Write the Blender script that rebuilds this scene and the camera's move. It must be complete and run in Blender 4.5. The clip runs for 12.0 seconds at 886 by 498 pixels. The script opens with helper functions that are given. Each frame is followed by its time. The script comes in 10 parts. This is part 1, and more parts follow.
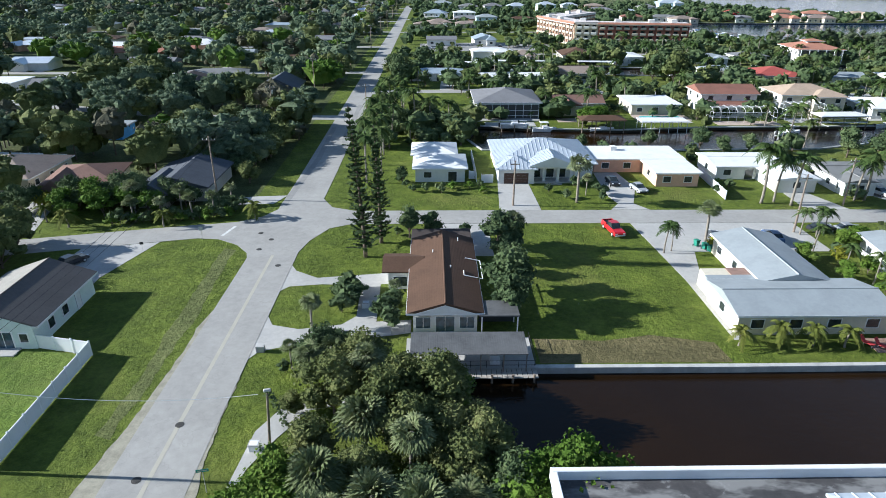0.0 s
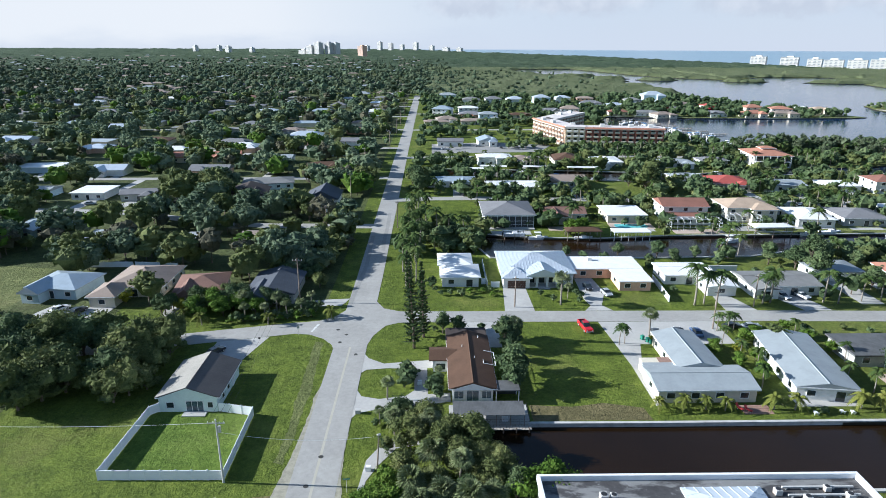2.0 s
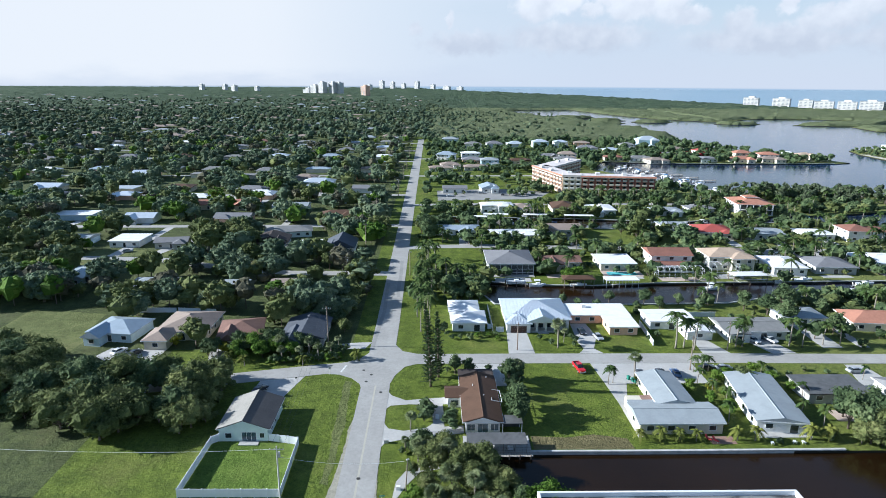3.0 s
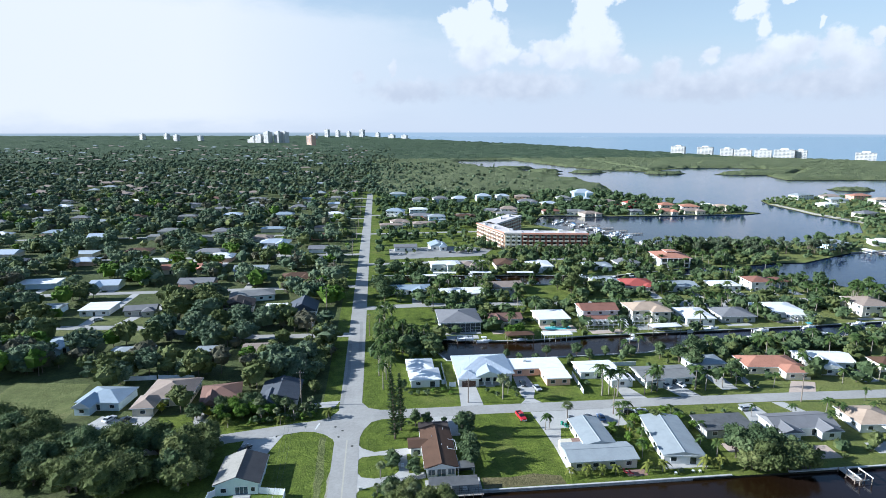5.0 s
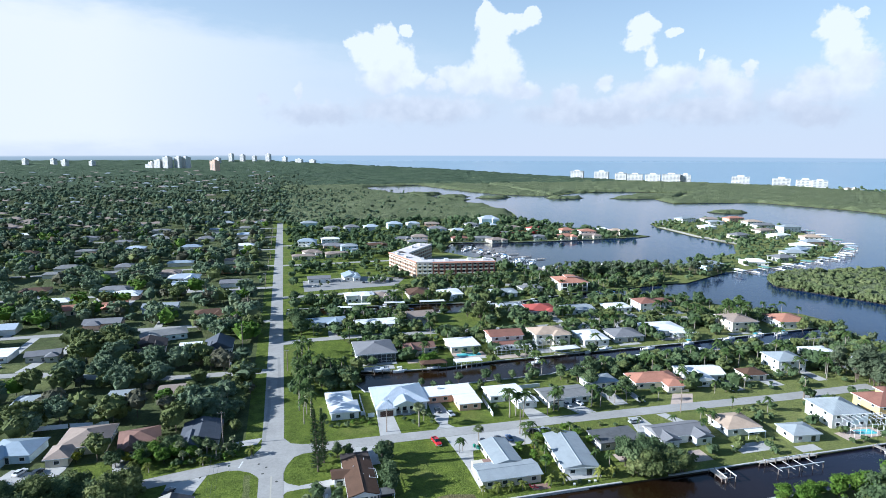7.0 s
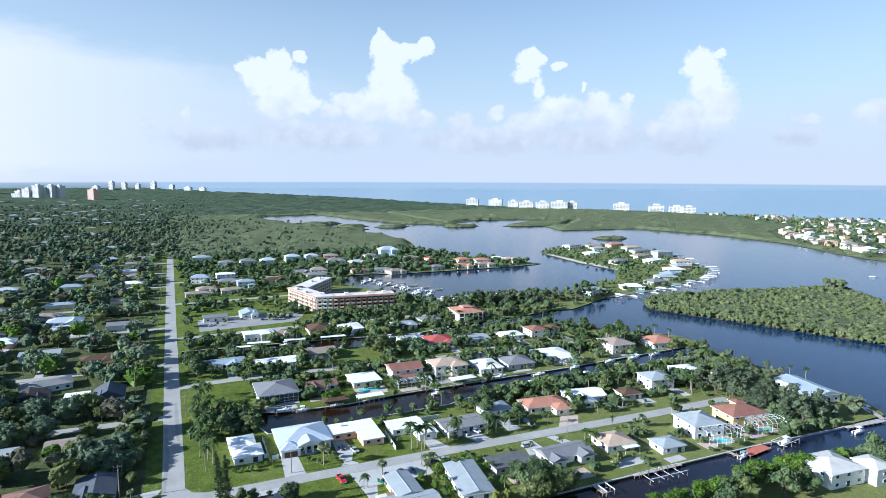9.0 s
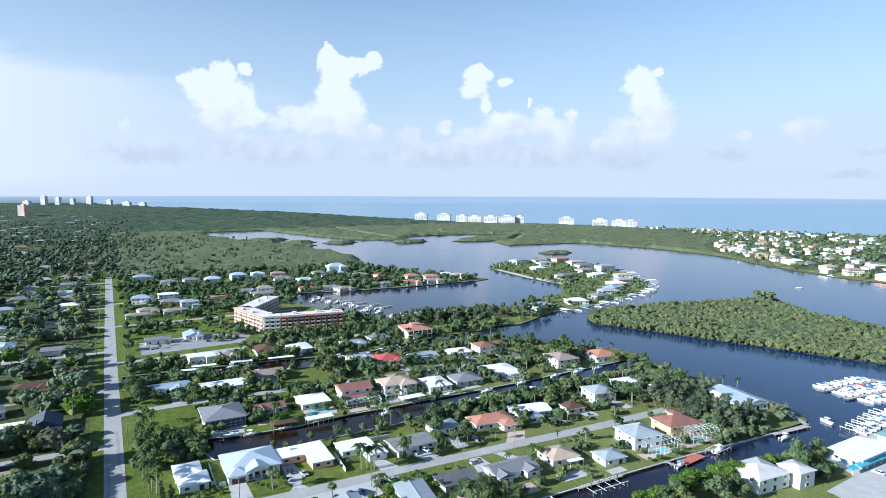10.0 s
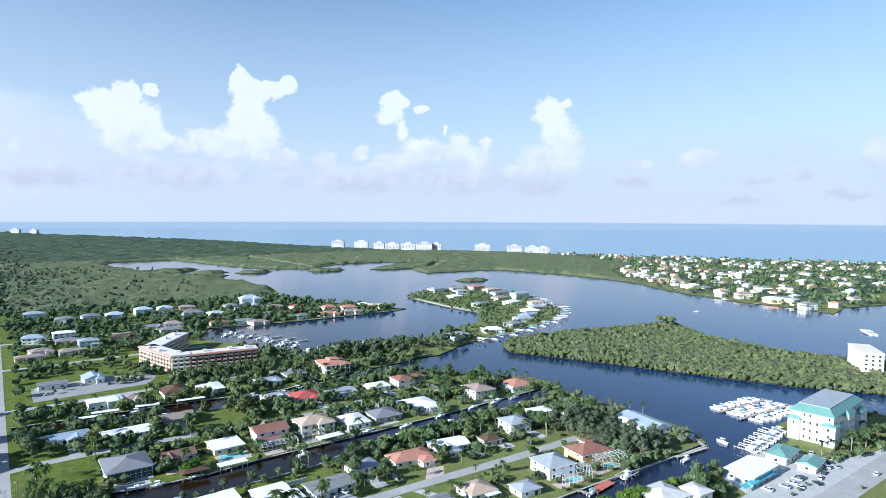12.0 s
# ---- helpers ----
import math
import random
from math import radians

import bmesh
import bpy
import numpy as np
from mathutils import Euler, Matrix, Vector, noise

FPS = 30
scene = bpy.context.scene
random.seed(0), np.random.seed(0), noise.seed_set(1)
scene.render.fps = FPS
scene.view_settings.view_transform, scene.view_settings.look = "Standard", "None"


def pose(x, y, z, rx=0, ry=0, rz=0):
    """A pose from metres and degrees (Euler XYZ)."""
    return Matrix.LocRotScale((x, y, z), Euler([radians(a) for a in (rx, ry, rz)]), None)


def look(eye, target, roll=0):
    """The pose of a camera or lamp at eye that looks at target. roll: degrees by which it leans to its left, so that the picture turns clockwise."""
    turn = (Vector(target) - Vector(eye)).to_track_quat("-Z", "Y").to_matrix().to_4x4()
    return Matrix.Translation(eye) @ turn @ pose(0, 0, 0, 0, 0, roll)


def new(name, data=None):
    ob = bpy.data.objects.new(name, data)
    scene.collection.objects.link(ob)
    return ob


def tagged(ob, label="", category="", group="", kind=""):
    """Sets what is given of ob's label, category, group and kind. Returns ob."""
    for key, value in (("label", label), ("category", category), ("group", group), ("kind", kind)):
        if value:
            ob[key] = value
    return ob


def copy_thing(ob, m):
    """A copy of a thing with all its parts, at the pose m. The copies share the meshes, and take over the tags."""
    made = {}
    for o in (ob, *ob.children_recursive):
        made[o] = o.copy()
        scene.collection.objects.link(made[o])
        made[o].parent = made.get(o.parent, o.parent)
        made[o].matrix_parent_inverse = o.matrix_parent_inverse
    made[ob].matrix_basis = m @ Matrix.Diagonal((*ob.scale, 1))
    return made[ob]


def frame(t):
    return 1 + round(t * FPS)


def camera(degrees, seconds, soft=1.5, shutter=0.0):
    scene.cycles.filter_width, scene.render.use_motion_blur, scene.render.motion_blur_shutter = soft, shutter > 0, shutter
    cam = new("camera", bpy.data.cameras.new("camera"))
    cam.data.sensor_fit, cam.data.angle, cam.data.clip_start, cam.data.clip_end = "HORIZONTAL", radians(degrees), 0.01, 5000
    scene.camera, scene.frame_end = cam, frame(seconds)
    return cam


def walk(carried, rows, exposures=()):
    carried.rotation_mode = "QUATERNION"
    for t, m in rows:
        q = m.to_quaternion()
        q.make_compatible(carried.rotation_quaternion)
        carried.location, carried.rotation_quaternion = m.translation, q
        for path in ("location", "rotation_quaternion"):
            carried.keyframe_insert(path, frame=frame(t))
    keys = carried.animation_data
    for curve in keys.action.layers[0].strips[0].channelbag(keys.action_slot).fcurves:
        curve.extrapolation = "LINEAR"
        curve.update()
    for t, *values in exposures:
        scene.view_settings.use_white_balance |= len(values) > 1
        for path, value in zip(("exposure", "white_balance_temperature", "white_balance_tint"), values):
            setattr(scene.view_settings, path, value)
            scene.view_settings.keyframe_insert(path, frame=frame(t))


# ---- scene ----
cam = camera(71.32, 12.0, soft=0.9)
# Drone path: it climbs and draws back along the road, lifts its gaze and turns towards the sea.
PATH = [
    (0, look((24.07, -46.97, 39.76), (25.87, 43.98, -1.76), 0.21)),
    (0.5, look((22.72, -55.60, 45.71), (24.55, 35.82, 5.23), 0.18)),
    (1, look((21.19, -64.95, 51.97), (23.00, 27.69, 14.36), 0.23)),
    (1.5, look((19.55, -74.45, 57.88), (21.43, 19.32, 23.19), 0.23)),
    (2, look((18.09, -84.43, 63.87), (19.85, 10.35, 32.03), 0.20)),
    (2.5, look((16.26, -94.43, 69.52), (18.04, 1.23, 40.43), 0.25)),
    (3, look((14.44, -104.67, 75.46), (16.19, -8.28, 48.89), 0.27)),
    (5, look((10.36, -130.59, 90.72), (20.71, -33.09, 71.05), 0.06)),
    (5.5, look((9.57, -133.99, 92.55), (23.70, -36.79, 73.79), 0.10)),
    (6, look((8.71, -137.47, 94.78), (26.71, -40.75, 76.84), 0.16)),
    (6.5, look((7.83, -140.68, 96.87), (29.39, -44.53, 79.79), 0.15)),
    (7, look((7.08, -144.03, 98.81), (31.65, -48.44, 82.74), 0.16)),
    (9, look((3.49, -154.95, 106.23), (43.60, -64.12, 94.36), 0.20)),
    (9.5, look((2.78, -157.18, 108.05), (46.59, -67.93, 97.28), 0.17)),
    (10, look((2.07, -159.37, 109.94), (49.63, -71.93, 100.31), 0.19)),
    (10.5, look((1.32, -160.87, 111.83), (52.47, -75.36, 103.33), 0.25)),
    (11, look((0.91, -161.72, 113.43), (54.71, -77.75, 106.13), 0.30)),
    (11.5, look((0.85, -161.94, 114.90), (57.88, -80.02, 108.81), 0.24)),
    (12, look((0.45, -162.14, 115.77), (59.39, -81.54, 110.27), 0.22)),
]
walk(cam, PATH, [(0.0, 1.02, 5700, 8), (4.0, 1.08, 5480, 8), (12.0, 1.14, 5300, 9)])

# ---- sky, sun ----
SUN_EL, SUN_AZ = 22.5, -86.0          # degrees; azimuth from +y towards +x


def make_world():
    w = bpy.data.worlds.new("sky")
    scene.world = w
    w.use_nodes = True
    nt = w.node_tree
    nt.nodes.clear()
    N, Lk = nt.nodes.new, nt.links.new

    def math_node(op, a, b=None, c=None, clamp=False):
        n = N("ShaderNodeMath")
        n.operation, n.use_clamp = op, clamp
        for i, v in enumerate((a, b, c)):
            if v is None:
                continue
            if isinstance(v, (int, float)):
                n.inputs[i].default_value = v
            else:
                Lk(v, n.inputs[i])
        return n.outputs[0]

    def mix(fac, a, b):
        n = N("ShaderNodeMix")
        n.data_type = "RGBA"
        for s, v in ((n.inputs[0], fac), (n.inputs[6], a), (n.inputs[7], b)):
            if isinstance(v, (tuple, float, int)):
                s.default_value = v
            else:
                Lk(v, s)
        return n.outputs[2]

    sky = N("ShaderNodeTexSky")
    sky.sky_type, sky.sun_disc = "NISHITA", False
    sky.sun_elevation, sky.sun_rotation = radians(SUN_EL), radians(SUN_AZ)
    sky.altitude, sky.air_density, sky.dust_density, sky.ozone_density = 50, 1.1, 0.3, 1.6
    co = N("ShaderNodeTexCoord")
    sep = N("ShaderNodeSeparateXYZ")
    Lk(co.outputs["Generated"], sep.inputs[0])
    az = math_node("MULTIPLY", math_node("ARCTAN2", sep.outputs[0], sep.outputs[1]), 57.2958)
    el = math_node("MULTIPLY", math_node("ARCSINE", sep.outputs[2]), 57.2958)
    flat = N("ShaderNodeCombineXYZ")
    Lk(az, flat.inputs[0])
    Lk(el, flat.inputs[1])

    def fbm(scale, detail, rough, stretch=1.0, off=0.0):
        mp = N("ShaderNodeMapping")
        mp.inputs["Scale"].default_value = (scale / stretch, scale, scale)
        mp.inputs["Location"].default_value = (off, off * 0.7, 0)
        Lk(flat.outputs[0], mp.inputs[0])
        n = N("ShaderNodeTexNoise")
        n.inputs["Scale"].default_value, n.inputs["Detail"].default_value, n.inputs["Roughness"].default_value = 1, detail, rough
        Lk(mp.outputs[0], n.inputs["Vector"])
        return n.outputs["Fac"]

    # Cumulus towers: azimuth, elevation, half width, half height of each billow
    billows = ((6.5, 9.0, 0.94, 0.54), (7.8, 8.6, 1.9, 1.4), (9.2, 9.7, 1.25, 1.2), (11.1, 10.2, 0.66, 0.51), (9.0, 7.6, 2.4, 2.2), (9.0, 6.0, 2.1, 1.6), (10.6, 7.2, 1.5, 2.2),
               (18.2, 11.4, 0.93, 1.2), (18.8, 10.0, 1.4, 1.8), (20.4, 10.8, 1.65, 0.83), (22.2, 11.3, 0.73, 0.73), (18.8, 8.2, 1.8, 2.0), (18.1, 6.4, 2.1, 1.8), (14.8, 6.6, 1.2, 0.8),
               (16.6, 5.9, 2.1, 1.45), (13.7, 5.7, 1.1, 0.7), (19.9, 6.4, 1.8, 2.6)) + ((31.6, 10.1, 1.4, 0.9), (34.1, 9.6, 0.6, 0.36), (31.2, 8.9, 1.35, 0.75), (32.3, 7.6, 0.63, 0.94), (28.6, 5.5, 0.84, 0.8),
               (25.4, 4.4, 1.35, 1.45), (34.4, 5.8, 2.5, 1.35), (32.1, 4.7, 2.6, 1.25), (37.5, 5.9, 1.4, 1.6), (40.1, 6.4, 0.5, 0.7), (39.1, 4.9, 1.6, 1.5), (36.3, 7.9, 0.26, 0.46), (30.3, 4.2, 1.35, 0.84)) + (
               (45.8, 9.2, 1.4, 1.4), (47.4, 9.8, 0.54, 0.44), (46.4, 7.6, 1.55, 1.8), (45.2, 4.9, 2.5, 1.7), (47.3, 5.7, 1.75, 2.4), (43.2, 3.8, 2.2, 1.1), (44.9, 2.7, 3.0, 1.2)) + (
               (53.8, 4.4, 1.2, 0.42), (53.2, 3.1, 2.2, 0.8), (-1.4, 4.3, 0.56, 0.74), (1.6, 5.0, 0.43, 0.81), (8.0, 3.5, 0.55, 0.5), (11.8, 6.1, 1.2, 0.8), (21.8, 5.0, 1.8, 0.9),
               (58.5, 4.7, 1.9, 1.15), (71.2, 4.7, 1.2, 1.45), (63.1, 3.0, 1.1, 0.5), (65.9, 3.5, 1.0, 0.5), (61.8, 1.3, 2.1, 0.43), (69.3, 1.7, 1.75, 0.44), (12.5, 3.4, 7.5, 1.5), (28.0, 3.1, 8.0, 1.3), (37.0, 3.2, 5.5, 1.5), (3.0, 3.0, 4.5, 1.2))
    # the billows' edges curl
    curl = N("ShaderNodeTexNoise")
    curl.inputs["Scale"].default_value, curl.inputs["Detail"].default_value, curl.inputs["Roughness"].default_value = 0.85, 5, 0.55
    Lk(flat.outputs[0], curl.inputs["Vector"])
    bent = N("ShaderNodeVectorMath")
    bent.operation = "MULTIPLY_ADD"
    bent.inputs[1].default_value, bent.inputs[2].default_value = (1.5, 1.5, 0), (-0.75, -0.75, 0)
    Lk(curl.outputs["Color"], bent.inputs[0])
    swirl = N("ShaderNodeVectorMath")
    Lk(flat.outputs[0], swirl.inputs[0])
    Lk(bent.outputs[0], swirl.inputs[1])
    total = None
    for a, e, wa, we in billows:
        q = N("ShaderNodeVectorMath")
        q.operation = "MULTIPLY_ADD"
        q.inputs[1].default_value, q.inputs[2].default_value = (1 / wa, 1 / we, 0), (-a / wa, -e / we, 0)
        Lk(swirl.outputs[0], q.inputs[0])
        d = N("ShaderNodeVectorMath")
        d.operation = "LENGTH"
        Lk(q.outputs[0], d.inputs[0])
        total = d.outputs["Value"] if total is None else math_node("SMOOTH_MIN", total, d.outputs["Value"], 0.22)
    dens = math_node("SUBTRACT", math_node("ADD", 1.12, math_node("MULTIPLY", math_node("SUBTRACT", fbm(2.2, 4, 0.55), 0.5), 0.5)), total)
    puff = N("ShaderNodeMapRange")
    puff.interpolation_type = "SMOOTHSTEP"
    puff.inputs["From Min"].default_value, puff.inputs["To Max"].default_value = 0.0, 0.97
    Lk(dens, puff.inputs["Value"])
    # crisp tops, soft undersides
    Lk(math_node("SUBTRACT", 0.86, math_node("MULTIPLY", el, 0.055), clamp=True), puff.inputs["From Max"])
    # Thin cloud bank over the horizon, thicker to the left
    low = math_node("SUBTRACT", 1.0, math_node("MULTIPLY", math_node("ABSOLUTE", math_node("SUBTRACT", el, 3.0)), 0.2))
    # the left bank ends behind, out of view, so it fills shadows less
    left = math_node("MULTIPLY", math_node("MULTIPLY", math_node("SUBTRACT", 18.0, az), 0.02, clamp=True), math_node("MULTIPLY", math_node("ADD", az, 95.0), 0.03, clamp=True))
    tall = math_node("MULTIPLY", left, math_node("SUBTRACT", 1.25, math_node("MULTIPLY", math_node("ABSOLUTE", math_node("SUBTRACT", el, 6.5)), 0.17)))
    bank = math_node("ADD", math_node("ADD", math_node("MULTIPLY", low, 1.25), math_node("MULTIPLY", tall, 2.7)), math_node("MULTIPLY", math_node("SUBTRACT", fbm(0.16, 6, 0.62, 3.0, 4.0), 0.5), 3.6))
    thin = N("ShaderNodeMapRange")
    thin.interpolation_type = "SMOOTHSTEP"
    thin.inputs["From Min"].default_value, thin.inputs["From Max"].default_value, thin.inputs["To Max"].default_value = -0.1, 1.4, 0.92
    Lk(bank, thin.inputs["Value"])
    shade = N("ShaderNodeMapRange")
    shade.inputs["From Min"].default_value, shade.inputs["From Max"].default_value = 0.8, 1.45
    Lk(math_node("ADD", math_node("MULTIPLY", el, 0.13), fbm(0.5, 4, 0.5, 1.0, 9.0)), shade.inputs["Value"])
    body = mix(shade.outputs[0], (CLOUD_LOW[0], CLOUD_LOW[1], CLOUD_LOW[2], 1), (CLOUD_TOP[0], CLOUD_TOP[1], CLOUD_TOP[2], 1))
    pale = mix(math_node("MULTIPLY", left, 1.6, clamp=True), (CLOUD_THIN[0], CLOUD_THIN[1], CLOUD_THIN[2], 1), (6.9, 6.6, 6.25, 1))
    # haze and thin cloud weakened behind, out of view, to cut fill light
    ahead = math_node("SUBTRACT", 1.9, math_node("MULTIPLY", math_node("ABSOLUTE", math_node("SUBTRACT", az, 10.0)), 0.0105), clamp=True)
    out = mix(math_node("MULTIPLY", thin.outputs[0], ahead), sky.outputs[0], pale)
    veil = math_node("ADD", math_node("MULTIPLY", math_node("MULTIPLY", left, 0.25), math_node("SUBTRACT", 1.6, math_node("MULTIPLY", el, 0.05), clamp=True)), math_node("SUBTRACT", 0.95, math_node("MULTIPLY", math_node("MAXIMUM", el, 0.0), 0.042), clamp=True), clamp=True)
    out = mix(math_node("MULTIPLY", veil, ahead), out, (CLOUD_THIN[0], CLOUD_THIN[1], CLOUD_THIN[2], 1))
    haze = math_node("SUBTRACT", 0.8, math_node("MULTIPLY", math_node("MAXIMUM", el, 0.0), 0.11), clamp=True)
    out = mix(math_node("MULTIPLY", haze, ahead), out, (5.35, 5.35, 5.6, 1))
    out = mix(math_node("MULTIPLY", thin.outputs[0], math_node("MULTIPLY", left, 1.5, clamp=True)), out, pale)
    out = mix(puff.outputs[0], out, body)
    # Beyond the reach of the ground: glowing backdrop with haze in its colour, land to the north-west, open sea to the
    # right of it
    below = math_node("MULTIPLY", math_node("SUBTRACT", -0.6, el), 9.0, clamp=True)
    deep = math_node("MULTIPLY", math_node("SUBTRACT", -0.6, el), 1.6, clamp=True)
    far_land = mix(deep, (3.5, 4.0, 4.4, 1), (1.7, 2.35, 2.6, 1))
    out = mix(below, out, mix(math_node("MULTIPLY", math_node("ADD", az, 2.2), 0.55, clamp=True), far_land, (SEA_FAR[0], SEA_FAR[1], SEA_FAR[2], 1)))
    bg = N("ShaderNodeBackground")
    bg.inputs[1].default_value = SKY
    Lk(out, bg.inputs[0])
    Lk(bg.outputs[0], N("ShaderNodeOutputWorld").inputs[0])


SKY = 0.065
CLOUD_TOP, CLOUD_LOW, CLOUD_THIN, SEA_FAR = (6.95, 6.75, 6.55), (4.8, 4.85, 5.1), (4.85, 5.3, 5.6), (3.3, 4.12, 4.9)
make_world()
sun = new("sun", bpy.data.lights.new("sun", "SUN"))
sun.data.energy, sun.data.angle, sun.data.color = 5.0, radians(0.6), (1.0, 0.94, 0.84)
_e, _a = radians(SUN_EL), radians(SUN_AZ)
sun.matrix_world = look((0, 0, 300), (-300 * math.cos(_e) * math.sin(_a), -300 * math.cos(_e) * math.cos(_a), 300 - 300 * math.sin(_e)))


# ---- materials ----
class Mat:
    """A node material with a few short ways to wire it."""

    def __init__(self, name, rough=0.8, metal=0.0, spec=0.5):
        self.m = bpy.data.materials.new(name)
        self.m.use_nodes = True
        self.nt = self.m.node_tree
        self.b = self.nt.nodes["Principled BSDF"]
        self.b.inputs["Roughness"].default_value = rough
        self.b.inputs["Metallic"].default_value = metal
        self.b.inputs["Specular IOR Level"].default_value = spec
        self.co = self.nt.nodes.new("ShaderNodeTexCoord")

    def node(self, kind):
        return self.nt.nodes.new(kind)

    def link(self, a, b):
        self.nt.links.new(a, b)

    def noise(self, scale, detail=4, rough=0.6, coord="Object", stretch=(1, 1, 1)):
        mp = self.node("ShaderNodeMapping")
        mp.inputs["Scale"].default_value = stretch
        src = self.node("ShaderNodeNewGeometry").outputs["Position"] if coord == "World" else self.co.outputs[coord]
        self.link(src, mp.inputs[0])
        n = self.node("ShaderNodeTexNoise")
        n.inputs["Scale"].default_value, n.inputs["Detail"].default_value, n.inputs["Roughness"].default_value = scale, detail, rough
        self.link(mp.outputs[0], n.inputs["Vector"])
        return n.outputs["Fac"]

    def ramp(self, fac, stops):
        r = self.node("ShaderNodeValToRGB")
        while len(r.color_ramp.elements) < len(stops):
            r.color_ramp.elements.new(0.5)
        for e, (p, c) in zip(r.color_ramp.elements, stops):
            e.position, e.color = p, (*c, 1)
        self.link(fac, r.inputs[0])
        return r.outputs[0]

    def mix(self, fac, a, b, mode="MIX"):
        n = self.node("ShaderNodeMix")
        n.data_type, n.blend_type = "RGBA", mode
        for s, v in ((n.inputs[0], fac), (n.inputs[6], a), (n.inputs[7], b)):
            if isinstance(v, tuple):
                s.default_value = (*v, 1)
            elif isinstance(v, (int, float)):
                s.default_value = v
            else:
                self.link(v, s)
        return n.outputs[2]

    def rand(self, island=False):
        if island:
            return self.node("ShaderNodeNewGeometry").outputs["Random Per Island"]
        return self.node("ShaderNodeObjectInfo").outputs["Random"]

    def color(self, c):
        self.link(c, self.b.inputs["Base Color"])
        return self

    def bump(self, h, strength=0.3, dist=0.1):
        n = self.node("ShaderNodeBump")
        n.inputs["Strength"].default_value, n.inputs["Distance"].default_value = strength, dist
        self.link(h, n.inputs["Height"])
        self.link(n.outputs[0], self.b.inputs["Normal"])
        return self


def painted(name, c, rough=0.7, dirt=0.25, scale=0.8, metal=0.0, world=True, bump=0.1, spec=0.4):
    """A plain surface with large stains and fine grain."""
    k = Mat(name, rough, metal, spec)
    where = "World" if world else "Object"
    big, fine = k.noise(scale, 5, 0.65, where), k.noise(scale * 9, 3, 0.6, where)
    dark = tuple(v * (1 - dirt) for v in c)
    light = tuple(min(1, v * (1 + dirt * 0.35)) for v in c)
    col = k.ramp(big, [(0.3, dark), (0.55, c), (0.75, light)])
    col = k.mix(0.25, col, k.ramp(fine, [(0.3, dark), (0.7, light)]))
    k.color(col)
    if bump:
        k.bump(fine, bump, 0.05)
    return k.m


def foliage(name, stops, per_object=0.4, trans=0.10):
    k = Mat(name, 0.85, 0, 0.12)
    isl, obj = k.rand(True), k.rand()
    f = k.node("ShaderNodeMath")
    f.operation = "MULTIPLY_ADD"
    f.inputs[1].default_value, f.inputs[2].default_value = 0.42, 0.09
    k.link(isl, f.inputs[0])
    g = k.node("ShaderNodeMath")
    g.operation = "MULTIPLY_ADD"
    g.inputs[1].default_value = per_object
    k.link(obj, g.inputs[0])
    k.link(f.outputs[0], g.inputs[2])
    spot = k.noise(0.11, 3, 0.7, "World")
    h = k.node("ShaderNodeMath")
    h.operation, h.use_clamp = "MULTIPLY_ADD", True
    h.inputs[1].default_value = 0.7
    k.link(g.outputs[0], h.inputs[0])
    s = k.node("ShaderNodeMath")
    s.operation = "MULTIPLY_ADD"
    s.inputs[1].default_value, s.inputs[2].default_value = 1.5, -0.6
    k.link(spot, s.inputs[0])
    k.link(s.outputs[0], h.inputs[2])
    grain = k.noise(1.7, 6, 0.85, "World")
    tone = k.node("ShaderNodeMath")
    tone.operation, tone.use_clamp = "MULTIPLY_ADD", True
    tone.inputs[1].default_value = 1.3
    k.link(grain, tone.inputs[0])
    low = k.node("ShaderNodeMath")
    low.operation = "SUBTRACT"
    low.inputs[1].default_value = 0.65
    k.link(h.outputs[0], low.inputs[0])
    k.link(low.outputs[0], tone.inputs[2])
    col = k.ramp(tone.outputs[0], stops)
    k.color(col).bump(grain, 0.6, 0.5)
    t = k.node("ShaderNodeBsdfTranslucent")
    k.link(col, t.inputs[0])
    ms = k.node("ShaderNodeMixShader")
    ms.inputs[0].default_value = trans
    k.link(k.b.outputs[0], ms.inputs[1])
    k.link(t.outputs[0], ms.inputs[2])
    k.link(ms.outputs[0], k.nt.nodes["Material Output"].inputs[0])
    return k.m


